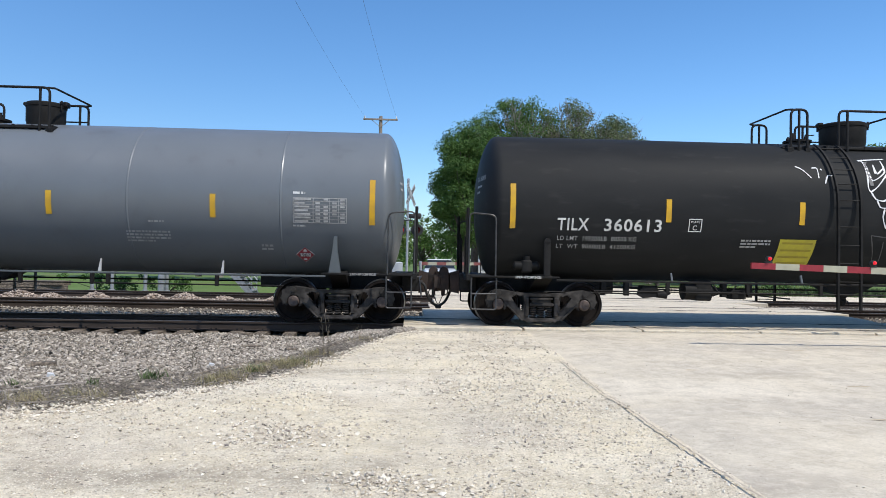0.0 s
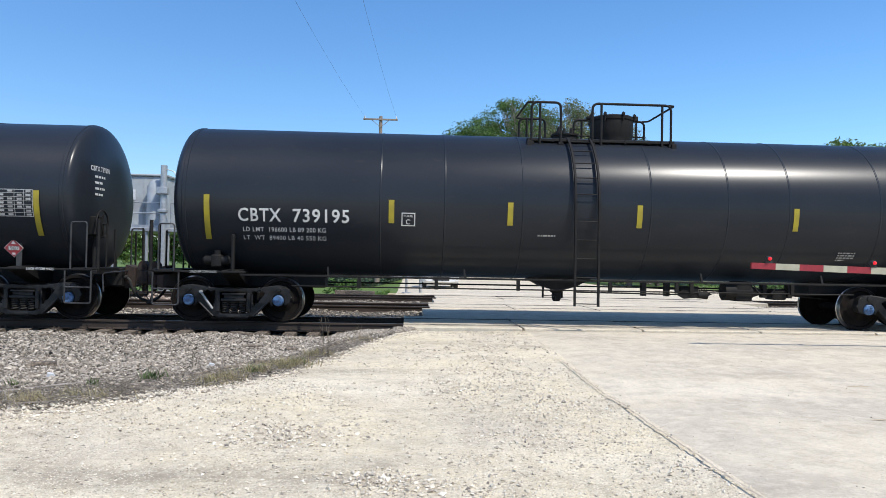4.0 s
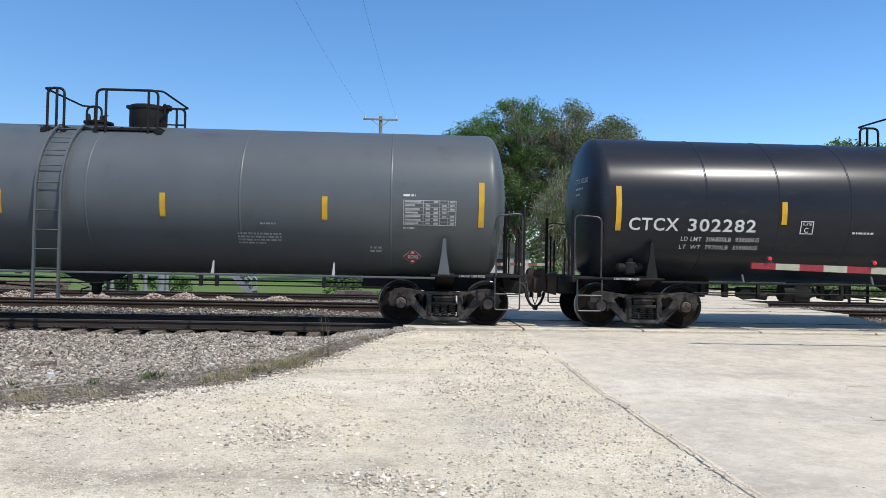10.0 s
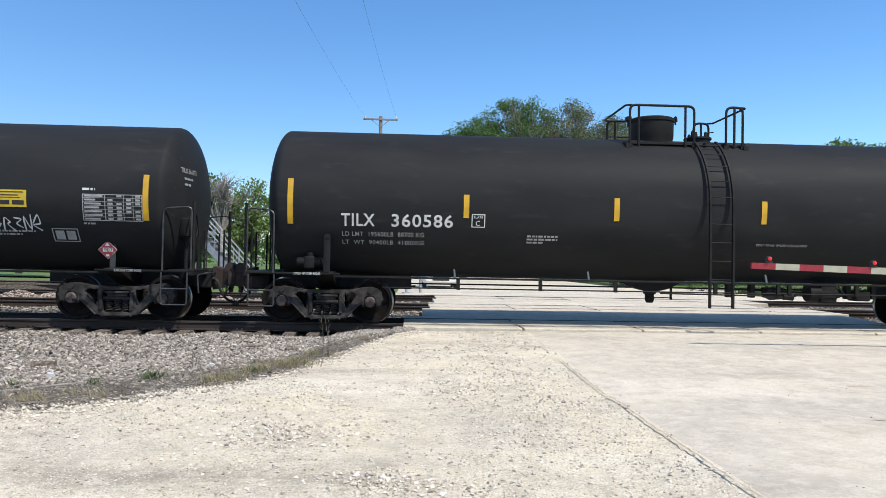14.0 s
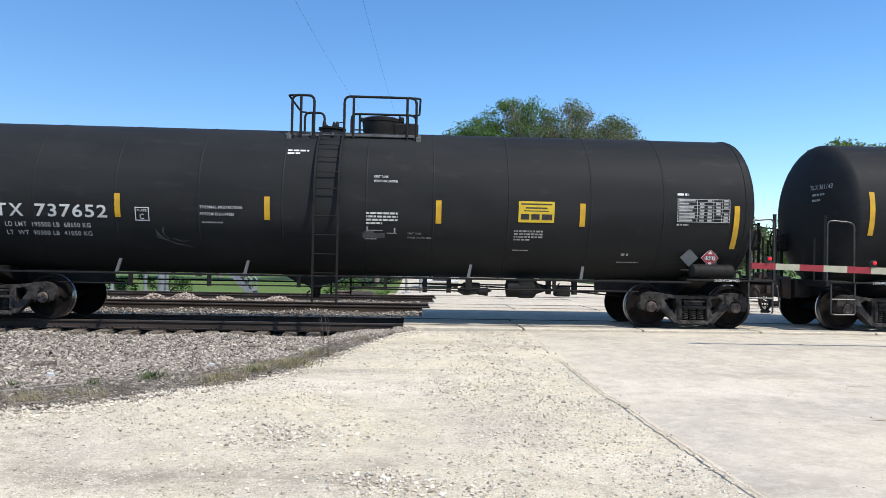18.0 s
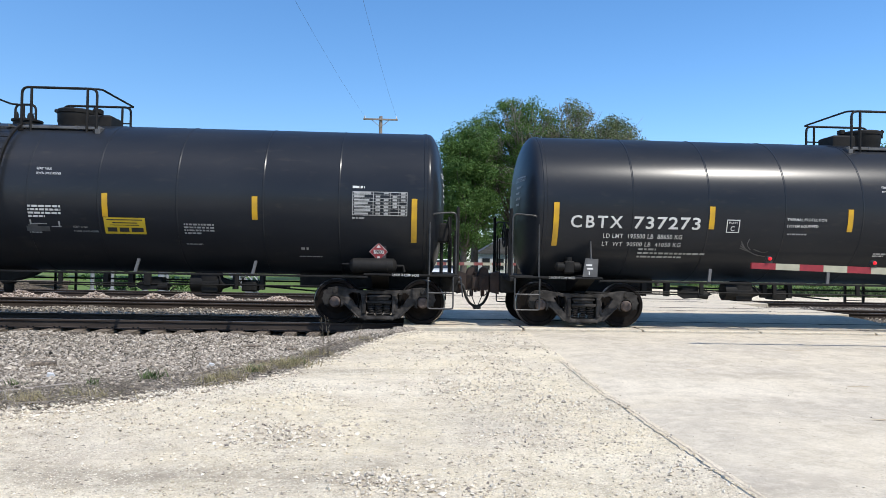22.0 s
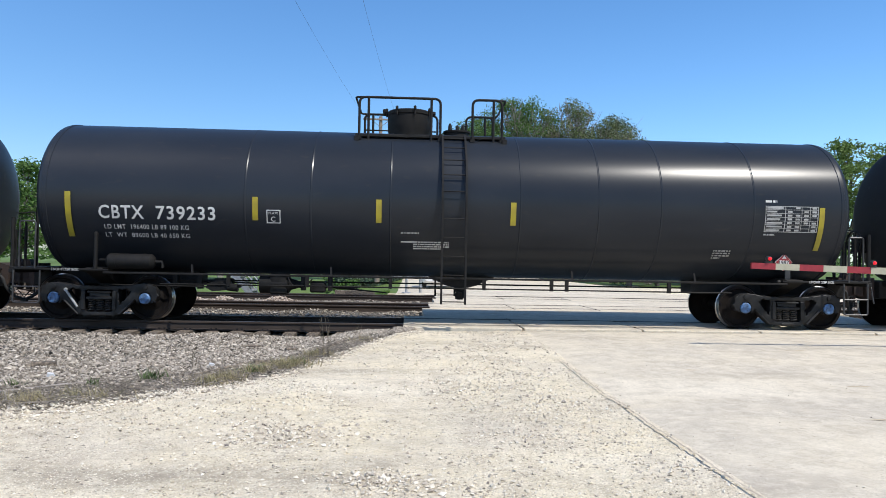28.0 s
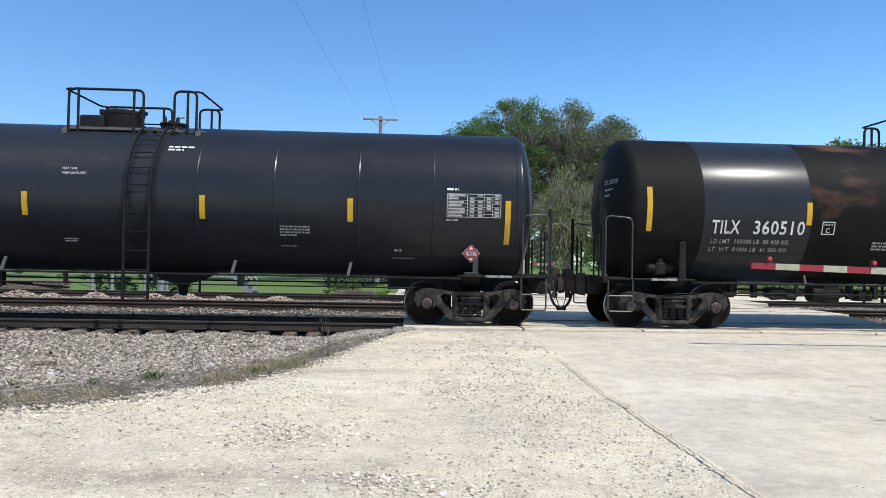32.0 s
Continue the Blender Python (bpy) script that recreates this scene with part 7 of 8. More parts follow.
tree(-10.5, 66, 9.0, 6.5, "leaf_light", 11, low=0.1, clumps=100, per=55, size=0.22, droop=0.4, label="light-green leafy tree near the field edge")
tree(-14.8, 64, 8.8, 6.0, "leaf_light", 12, low=0.08, clumps=90, per=50, size=0.22, bare=0.2, label="light-green leafy tree with bare twigs")
tree(-18.6, 62, 9.8, 6.0, "leaf_mid", 13, low=0.08, clumps=100, per=52, size=0.23, bare=0.25, label="leafy green tree with some bare twigs")
tree(-16.2, 60, 9.9, 3.0, "leaf_light", 14, low=0.4, clumps=26, per=0, bare=1.0, label="thin bare dead tree", bark="dead_wood")
tree(-34.0, 62, 10.4, 8.0, "leaf_mid", 15, low=0.12, clumps=120, per=50, size=0.25, bare=0.15, label="leafy green tree at the field edge")
tree(-27.5, 66, 7.5, 7.0, "leaf_light", 16, low=0.05, clumps=100, per=48, size=0.24, label="light-green leafy tree near the field edge")
tree(-40.5, 66, 9.0, 8.0, "leaf_mid", 17, low=0.1, clumps=90, per=45, size=0.26, label="leafy green tree at the field edge")
tree(45.0, 70, 17.6, 8.5, "leaf_light", 18, low=0.15, clumps=140, per=52, size=0.25, label="tall light-green tree with upright shoots")
tree(52.5, 72, 17.6, 9.0, "leaf_mid", 19, low=0.15, clumps=130, per=50, size=0.26, label="tall green tree with upright shoots")
for i, (x, y, h, w, lf) in enumerate(((25.5, 62, 5.2, 6, "leaf_mid"), (30.5, 64, 6.8, 6, "leaf_olive"), (35.0, 66, 6.0, 6.5, "leaf_mid"), (39.5, 68, 8.5, 6, "leaf_light"),
                                      (-3.0, 84, 9.5, 7, "leaf_light"), (1.5, 92, 8.5, 8, "leaf_mid"), (6.5, 88, 9.5, 8, "leaf_dark"), (11.5, 84, 9.5, 8, "leaf_dark"), (16.5, 80, 9, 8, "leaf_mid"), (-22.8, 68, 6.5, 6, "leaf_mid"), (22, 78, 7, 8, "leaf_mid"), (28, 80, 7, 8, "leaf_olive"))):
    tree(x, y, h, w, lf, 30 + i, low=0.05, clumps=80, per=46, size=0.24, bare=0.3 if lf == "leaf_olive" else 0, label="low leafy tree in the hedgerow")
# white house among the trees
house = empty("house", pose(10.3, 74, -0.3), "small white clapboard house among the trees", "house")
bm = bmesh.new()
box(bm, -3.0, 2.4, 0, 5, 0, 2.6, 0.0)
wallp = part("wall", bm, M["sign_white"], house, smooth=False)
bm = bmesh.new()
plate(bm, [(-3.3, 2.6), (2.7, 2.6), (-0.3, 4.4)], "y", -0.3, 5.3)
part("roof", bm, M["graf_grey"], house, "grey shingle roof", smooth=False)
for x in (-2.2, -0.7, 1.3):
    bm = bmesh.new()
    box(bm, x - 0.4, x + 0.4, -0.06, 0.02, 0.9, 2.1, 0.0)
    part("window", bm, M["glass"], house, "dark window", smooth=False)
bm = bmesh.new()
box(bm, 0.0, 0.85, -0.05, 0.02, 0.1, 2.1, 0.0)
part("door", bm, M["dim_white"], house, "pale door", smooth=False)
spruce(-4.3, 55, 7.4, 5.0, 50)
spruce(-2.6, 58, 6.0, 4.0, 51)

# far woods closing the view
rng = np.random.default_rng(77)
n = 900
fx = rng.uniform(-260, 300, n)
fy = rng.uniform(170, 230, n)
fh = rng.uniform(1.0, 8.5, n) * rng.uniform(0.6, 1.0, n)
c, u, v = leaf_cloud(rng, np.stack([fx, fy, fh], 1), rng.uniform(1.6, 3.4, n), 34, 0.75)
tagged(new("far_woods", quads_mesh("far_woods", c, u, v, M["leaf_mid"])), "distant line of green woods", "woods", "", "stuff")

# low bushes along the back of the tracks
for i, (x, y, h, w) in enumerate(((-13.6, 33.5, 0.9, 2.2), (-11.6, 34.2, 0.7, 2.0), (-15.2, 34.5, 1.1, 2.4), (-3.0, 31.5, 0.7, 1.6), (19.8, 46.0, 0.9, 3.4), (22.8, 42.0, 0.9, 3.0), (25.6, 41.5, 1.0, 3.2), (17.5, 56.0, 1.0, 3.0))):
    rng = np.random.default_rng(200 + i)
    bush = empty("bush", pose(x, y, -0.33), "low green bush on the verge", "bush", "low bushes")
    pts = rng.normal(size=(26, 3)) * np.array([w / 4, w / 5, h / 5]) + np.array([0, 0, h * 0.5])
    bm = bmesh.new()
    for p in pts[::2]:
        tube(bm, [(0, 0, 0), tuple(p * 0.6), tuple(p)], 0.018, 4, r_end=0.005)
    part("stem", bm, M["bark"], bush)
    c, u, v = leaf_cloud(rng, pts, np.full(26, 0.22), 34, 0.07)
    link_part("foliage", quads_mesh("foliage", c, u, v, M["leaf_mid"]), bush)

# ---------------------------------------------------------------- loose stones, weeds, grass
def stones(name, px, py, pz, size, seed, material, label, category):
    """Many small angular stones as one scatter."""
    rng = np.random.default_rng(seed)
    n = len(px)
    base = np.array([(1, 0, 0), (-1, 0, 0), (0, 1, 0), (0, -1, 0), (0, 0, 1), (0, 0, -1)], float)
    v = base[None] * rng.uniform(0.6, 1.25, (n, 6, 1)) + rng.normal(size=(n, 6, 3)) * 0.22
    a = rng.uniform(0, 6.283, n)
    tilt = rng.normal(size=n) * 0.5
    ca, sa, ct, st = np.cos(a)[:, None], np.sin(a)[:, None], np.cos(tilt)[:, None], np.sin(tilt)[:, None]
    X, Y, Z = v[..., 0], v[..., 1] * 0.8, v[..., 2] * 0.62
    Y, Z = Y * ct - Z * st, Y * st + Z * ct
    X, Y = X * ca - Y * sa, X * sa + Y * ca
    s = size[:, None]
    P = np.stack([X * s + px[:, None], Y * s + py[:, None], Z * s + pz[:, None] + 0.35 * s], -1).reshape(-1, 3)
    f = np.array([(0, 2, 4), (2, 1, 4), (1, 3, 4), (3, 0, 4), (2, 0, 5), (1, 2, 5), (3, 1, 5), (0, 3, 5)])
    F = (f[None] + (np.arange(n) * 6)[:, None, None]).reshape(-1, 3)
    return tagged(new(name, np_mesh(name, P, F, material)), label, category, "", "stuff")


rng = np.random.default_rng(5)
n = 70000
sx = rng.uniform(-13, 0.1, n)
lo = edge_y(sx) + 0.1
sy = lo + (13.95 - lo) * rng.random(n)
depth = np.clip((sy - edge_y(sx)) / (strip_top(sx) - edge_y(sx) + 0.01), 0, 1)
keep = rng.random(n) < np.clip(1.25 - 0.07 * np.abs(sx), 0.35, 1) * (0.10 + 0.90 * depth ** 1.6) * np.where(sy > 13.80, 0.25, 1.0)
sx, sy, depth = sx[keep], sy[keep], depth[keep]
bz = np.where(sy > 13.80, -0.215, 0) + np.where(sy > 13.80, 0, 1) * np.where(depth < 0.97, gz(sx, sy) + 0.012, np.maximum(-0.175 - 0.03 * np.clip(13.4 - sy, 0, 9), gz(sx, sy) + 0.02)) - shoulder(sy) * (sx < -0.3) + wobble(sx, sy, 0.014)
stones("ballast_stones", sx, sy, bz, 0.015 + 0.030 * rng.random(len(sx)) ** 1.5, 6, M["stone"], "loose grey ballast stones beside the track", "ballast")
# stones on that sheet, darkened likewise for the train's shade
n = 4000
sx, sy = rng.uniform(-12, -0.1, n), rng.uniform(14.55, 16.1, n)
stones("ballast_stones", sx, sy, -0.215 + wobble(sx, sy, 0.010), rng.uniform(0.016, 0.04, n), 27, M["shaded_stone"], "stones between the rails, coloured dark as train shade", "ballast")
n = 14000
sx = rng.uniform(-16, 0.4, n)
sy = 16.1 + 11.9 * rng.random(n)
sz = np.where(np.abs(sy - 15.22) < 1.3, -0.19, -0.165) + wobble(sx, sy, 0.014)
stones("ballast_stones", sx, sy, sz, rng.uniform(0.018, 0.045, n), 7, M["stone"], "loose grey ballast stones between the tracks", "ballast")
hx, hy, hz = [], [], []
for x, w, h in ((-12.9, 0.75, 0.17), (-11.9, 0.45, 0.10), (-10.4, 0.5, 0.15), (-8.5, 0.45, 0.13), (-7.5, 0.6, 0.17), (-6.2, 0.5, 0.08), (-4.4, 0.6, 0.10)):
    k = int(900 * w)
    dx, dy = rng.normal(size=k) * w * 0.55, rng.normal(size=k) * 0.30
    hx.append(x + dx)
    hy.append(23.55 + dy)
    hz.append(-0.17 + (h + 0.10) * np.exp(-(dx / w) ** 2 * 1.6 - (dy / 0.5) ** 2 * 1.6) * rng.random(k) ** 0.4)
hx, hy, hz = np.concatenate(hx), np.concatenate(hy), np.concatenate(hz)
stones("rubble_heaps", hx, hy, hz, rng.uniform(0.03, 0.065, len(hx)), 47, M["rubble"], "low heaps of pale pinkish rubble between the tracks", "rubble")
n = 9000
sx = rng.uniform(10.2, 20, n)
sy = rng.uniform(16.7, 28.0, n)
keep = sx > 10.3 + 0.5 * np.sin(2 * sy) * rng.random(n)
sx, sy = sx[keep], sy[keep]
stones("ballast_stones", sx, sy, -0.03 - 0.12 * np.clip((sx - 11.4) * 4, 0, 1), rng.uniform(0.015, 0.04, len(sx)), 17, M["stone"], "loose ballast stones spilled beside the crossing", "ballast")

# loose pebbles of the lot: a thin scatter, drifts, and coarse heaps
n = 130000
sx = rng.uniform(-7, 2.5, n)
sy = rng.uniform(3.2, 13.7, n)
drift = np.zeros(n)
for k in range(9):
    a, f = rng.uniform(0, 6.283), 0.6 * 1.45 ** k
    drift += np.sin(f * (math.cos(a) * sx + math.sin(a) * sy * 0.8) + rng.uniform(0, 6)) / (1 + 0.25 * k)
edge_near = np.exp(-np.clip(rough_edge(sx) - sy, 0, 9) / 0.7)
keep = (sy < rough_edge(sx) + 0.45 * rng.random(n) ** 2) & (sx < road_left(sy) + 0.25 * rng.random(n) ** 2) & (rng.random(n) < np.clip(0.02 + 0.17 * drift, 0.02, 0.5) + 0.5 * edge_near)
sx, sy = sx[keep], sy[keep]
sz_ = 0.0045 + 0.015 * rng.random(len(sx)) ** 2.6
hx, hy, hs = [], [], []
for x, y, r, k, big_ in ((-0.14, 4.6, 0.22, 420, 0.020), (0.45, 4.5, 0.25, 300, 0.017), (0.78, 8.1, 0.5, 420, 0.024), (1.55, 9.2, 0.5, 420, 0.022), (-1.1, 5.85, 0.28, 420, 0.022),
                         (1.6, 7.2, 0.35, 300, 0.02), (-0.75, 5.95, 0.3, 220, 0.018), (-1.95, 6.35, 0.5, 260, 0.02), (-1.5, 7.5, 0.7, 420, 0.022), (-3.2, 6.3, 0.5, 260, 0.018), (0.6, 10.6, 0.8, 420, 0.026), (1.7, 11.6, 0.6, 260, 0.026), (1.0, 6.0, 0.4, 160, 0.016), (2.0, 5.0, 0.16, 120, 0.018)):
    hx.append(x + rng.normal(size=k) * r)
    hy.append(y + rng.normal(size=k) * r * 0.8)
    hs.append(0.005 + big_ * rng.random(k) ** 1.8)
sx, sy, sz_ = np.concatenate([sx] + hx), np.concatenate([sy] + hy), np.concatenate([sz_] + hs)
keep = (sx < road_left(sy) + 0.12) & (sy < rough_edge(sx) + 0.4)
sx, sy, sz_ = sx[keep], sy[keep], sz_[keep]
stones("loose_gravel", sx, sy, np.where(sy > rough_edge(sx), gz(sx, sy) + 0.008, lot_z(sx, sy)), sz_, 8, M["pale_stone"], "loose pale limestone pebbles on the lot", "gravel")
n = 7000
sx = rng.uniform(-6.5, 0.3, n)
sy = edge_y(sx) + rng.normal(size=n) * 0.22 - 0.02
stones("loose_gravel", sx, sy, np.where(sy > rough_edge(sx), gz(sx, sy) + 0.01, lot_z(sx, sy)), 0.006 + 0.022 * rng.random(n) ** 2, 28, M["pale_stone"], "loose pale pebbles along the edge of the lot", "gravel")
n = 22000
sx = rng.uniform(-3.6, 2.3, n)
sy = 3.3 + 5.2 * rng.random(n) ** 1.3
keep = sx < road_left(sy) + 0.05
sx, sy = sx[keep], sy[keep]
stones("loose_gravel", sx, sy, lot_z(sx, sy) - 0.001, 0.0028 + 0.0055 * rng.random(len(sx)) ** 2, 29, M["pale_stone"], "fine pale crushed limestone chips on the lot", "gravel")
n = 420
sx, sy = rng.uniform(2.3, 9.5, n), rng.uniform(4.0, 13.6, n)
stones("loose_gravel", sx, sy, gz(sx, sy) + 0.028, 0.003 + 0.011 * rng.random(n) ** 3, 18, M["pale_stone"], "few small pebbles strewn on the road", "gravel")


def blades(name, px, py, pz, h, seed, material, label, category, spread=0.35, wide=0.006):
    rng = np.random.default_rng(seed)
    n = len(px)
    d = rng.normal(size=(n, 2)) * spread
    a = rng.uniform(0, 6.283, n)
    w = np.stack([np.cos(a), np.sin(a), np.zeros(n)], 1) * wide
    b = np.stack([px, py, pz], 1)
    m = b + np.stack([d[:, 0] * h * 0.4, d[:, 1] * h * 0.4, h * 0.6], 1)
    t = b + np.stack([d[:, 0] * h, d[:, 1] * h, h], 1)
    V = np.stack([b - w, b + w, m + w * 0.7, m - w * 0.7, t], 1).reshape(-1, 3)
    k = (np.arange(n) * 5)[:, None, None]
    F = (np.array([(0, 1, 2), (0, 2, 3), (3, 2, 4)])[None] + k).reshape(-1, 3)
    return tagged(new(name, np_mesh(name, V, F, material)), label, category, "", "stuff")


def clump_pts(rng, spots):
    X, Y = [], []
    for x, y, r, n in spots:
        X.append(x + rng.normal(size=n) * r)
        Y.append(y + rng.normal(size=n) * r * 0.6)
    return np.concatenate(X), np.concatenate(Y)


rng = np.random.default_rng(9)
n = 5200
tx = rng.uniform(-9, -0.3, n)
ty = edge_y(tx) + 0.05 + (strip_top(tx) - edge_y(tx)) * rng.random(n) ** 1.15
a = rng.uniform(0, 6.283, n)
ln = rng.uniform(0.05, 0.26, n)
V = np.stack([tx, ty, gz(tx, ty) + rng.uniform(0.01, 0.06, n)], 1)
d = np.stack([np.cos(a) * ln, np.sin(a) * ln * 0.6, rng.normal(size=n) * 0.05], 1)
w = np.stack([np.zeros(n), np.full(n, 0.3), np.ones(n)], 1) * rng.uniform(0.002, 0.005, n)[:, None]
P = np.stack([V - d / 2 - w, V - d / 2 + w, V + d * 0.1 + w + d[:, [1, 0, 2]] * 0.1, V + d / 2, V + d * 0.1 - w + d[:, [1, 0, 2]] * 0.1], 1).reshape(-1, 3)
F = (np.array([(0, 1, 2), (0, 2, 4), (4, 2, 3)])[None] + (np.arange(n) * 5)[:, None, None]).reshape(-1, 3)
tagged(new("dead_twigs", np_mesh("dead_twigs", P, F, M["twig"])), "dead grey twigs and litter along the ballast edge", "twigs", "", "stuff")
n = 2600
tx = rng.uniform(-8, -0.3, n)
ty = edge_y(tx) + 0.05 + 0.8 * (strip_top(tx) - edge_y(tx)) * rng.random(n)
blades("dead_weeds", tx, ty, gz(tx, ty), rng.uniform(0.03, 0.13, n), 19, M["twig"], "thin grey dead weed stems along the ballast", "weeds", 0.8, 0.003)
tx, ty = clump_pts(rng, [(-2.0, 9.15, 0.10, 260), (-1.62, 9.75, 0.16, 420), (-1.42, 10.5, 0.12, 260), (-2.22, 8.55, 0.10, 260), (-2.3, 8.25, 0.12, 150), (-1.75, 9.5, 0.12, 260), (-3.75, 7.15, 0.12, 160), (-3.35, 7.4, 0.14, 120), (-0.85, 11.8, 0.12, 90), (-4.4, 7.0, 0.3, 200)])
blades("dry_weeds", tx, ty, gz(tx, ty), rng.uniform(0.05, 0.17, len(tx)), 10, M["dry_grass"], "dry tan grass tufts along the gravel edge", "grass", 0.5, 0.004)
gx2, gy2 = clump_pts(rng, [(-3.1, 8.5, 0.05, 80), (-2.98, 8.62, 0.04, 25), (-3.55, 8.05, 0.04, 30), (-2.0, 9.15, 0.10, 40), (-1.62, 9.75, 0.15, 30), (-4.35, 7.9, 0.05, 25)])
blades("green_weeds", gx2, gy2, gz(gx2, gy2), rng.uniform(0.05, 0.17, len(gx2)), 11, M["leaf_green"], "small green weeds along the dirt strip", "weeds", 0.4, 0.008)
for x, y, hs in ((-1.24, 10.35, (0.70, 0.66, 0.5, 0.2)), (-0.9, 12.6, (0.36, 0.30)), (-2.9, 9.6, (0.25, 0.2))):
    bm = bmesh.new()
    for k, h in enumerate(hs):
        r = random.Random(k + int(100 * h))
        a, b = r.uniform(-0.06, 0.06), r.uniform(-0.06, 0.06)
        tube(bm, [(a, b, 0), (a + r.uniform(-0.03, 0.03), b, h * 0.5), (a + r.uniform(-0.08, 0.08), b, h)], 0.006, 5, r_end=0.003)
        for j in range(4):
            z = h * (0.45 + 0.14 * j)
            tube(bm, [(a, b, z), (a + r.uniform(-0.06, 0.06), b + r.uniform(-0.04, 0.04), z + 0.06)], 0.003, 4)
    ob = thing("weed_stalk", bm, M["weed_dry"], "tall dry weed stalks standing in the ballast", "weed", "weed stalks")
    ob.location = (x, y, -0.22)
n = 26000
tx, ty = rng.uniform(-24, 26, n), 28.3 + 9 * rng.random(n) ** 1.6
keep = tx < -1.0
tx, ty = tx[keep], ty[keep]
blades("grass_tufts", tx, ty, gz(tx, ty) - 0.03, rng.uniform(0.06, 0.22, len(tx)), 12, M["blade"], "green grass on the verge behind the tracks", "grass", 0.4, 0.02)

n = 7000
tx, ty = rng.uniform(21, 34, n), 40.0 + 4 * rng.random(n)
blades("tall_weeds", tx, ty, gz(tx, ty) - 0.03, rng.uniform(0.15, 0.6, n), 13, M["rank_weed"], "dark rank weeds on the verge beyond the gravel", "weeds", 0.4, 0.03)

# scraps of tie wood and dark stones on the ballast
for i, (x, y, l, a) in enumerate(((-4.9, 9.6, 0.30, 20), (-2.6, 11.9, 0.28, 5), (-1.9, 11.4, 0.2, 25), (-4.4, 13.2, 0.32, 2), (-6.2, 13.3, 0.3, -4), (-3.1, 13.4, 0.25, 8), (-2.0, 9.9, 0.35, 15), (-6.6, 12.9, 0.2, 30))):
    bm = bmesh.new()
    r = random.Random(i)
    box(bm, -l / 2, l / 2, -0.045, 0.05, -0.01, 0.045 + 0.02 * r.random(), 0.014)
    ob = thing("wood_scrap", bm, M["tie"], "weathered splinter of tie wood on the ballast", "wood scrap", "wood scraps", smooth=False)
    ob.matrix_world = pose(x, y, float(max(-0.175 - 0.03 * max(13.4 - y, 0), ground_z(x, y) + 0.02)) + 0.01, 0, r.uniform(-5, 5), a)

for i, (p, q, r_, m_) in enumerate((((-1.45, 11.15), (-0.78, 12.4), 0.035, "tie"), ((-1.02, 11.75), (-0.45, 12.6), 0.018, "dead_wood"), ((-2.7, 8.8), (-2.05, 10.5), 0.022, "tie"), ((-2.1, 10.45), (-1.5, 11.1), 0.016, "dead_wood"), ((-4.3, 7.6), (-3.5, 8.3), 0.016, "dead_wood"))):
    bm = bmesh.new()
    z0, z1 = float(ground_z(*p)) + 0.03, float(ground_z(*q)) + 0.03
    tube(bm, [(p[0], p[1], z0), ((p[0] + q[0]) / 2 + 0.02, (p[1] + q[1]) / 2, (z0 + z1) / 2 + 0.02), (q[0], q[1], z1)], r_, 7, r_end=r_ * 0.7)
    thing("old_stick", bm, M[m_], "weathered old stick lying along the ballast edge", "stick", "old sticks")
for i, (x, y) in enumerate(((-4.26, 8.5), (-2.68, 9.62))):
    bm = bmesh.new()
    plate(bm, [(-0.05, 0), (0.0, -0.02), (0.06, 0.01), (0.03, 0.06), (-0.03, 0.07)], "y", -0.02, 0.02)
    ob = thing("litter", bm, M["sign_white"], "scrap of white litter caught in the dead weeds", "litter", "litter", smooth=False)
    ob.matrix_world = pose(x, y, float(ground_z(x, y)) + 0.03, 12, 0, 20)

# tar seam along the road's edge and joints across it
def seam(name, pts, w0, w1, label, seed):
    bm = bmesh.new()
    r = random.Random(seed)
    prev = None
    n = 90
    for k in range(n + 1):
        t = k / n
        i = min(int(t * (len(pts) - 1)), len(pts) - 2)
        f = t * (len(pts) - 1) - i
        p = Vector(pts[i]) * (1 - f) + Vector(pts[i + 1]) * f
        d = (Vector(pts[i + 1]) - Vector(pts[i])).normalized()
        nrm = Vector((-d.y, d.x))
        c = 0.010 * math.sin(9 * t) + r.uniform(-0.010, 0.010)
        w = w0 + (w1 - w0) * t + r.uniform(-0.3, 0.3) * w0
        e = []
        for s in (-1, 1):
            q = p + nrm * (c + s * w / 2)
            e.append(bm.verts.new((q.x, q.y, float(ground_z(q.x, q.y)) + 0.034 + (0.0 if q.x > road_left(q.y) + 0.1 else 0.004))))
        if prev:
            bm.faces.new((prev[0], prev[1], e[1], e[0]))
        prev = e
    return thing(name, bm, M["asphalt_mark"], label, "seam", "road seams", "structure")


seam("road_seam", [(2.26, 3.0), (2.26, 4.4), (2.255, 5.1), (2.23, 6.27), (2.25, 7.3), (2.22, 7.8), (2.235, 8.4), (2.225, 10.2)], 0.024, 0.012, "dark crumbling seam along the concrete edge", 1)
seam("road_seam", [(5.62, 13.1), (7.8, 12.9), (9.0, 12.78), (11.4, 12.6)], 0.016, 0.028, "thin dark joint across the road", 2)
seam("road_seam", [(2.2, 13.74), (6.5, 13.75), (11.5, 13.75)], 0.03, 0.03, "dark joint between road and crossing panels", 3)
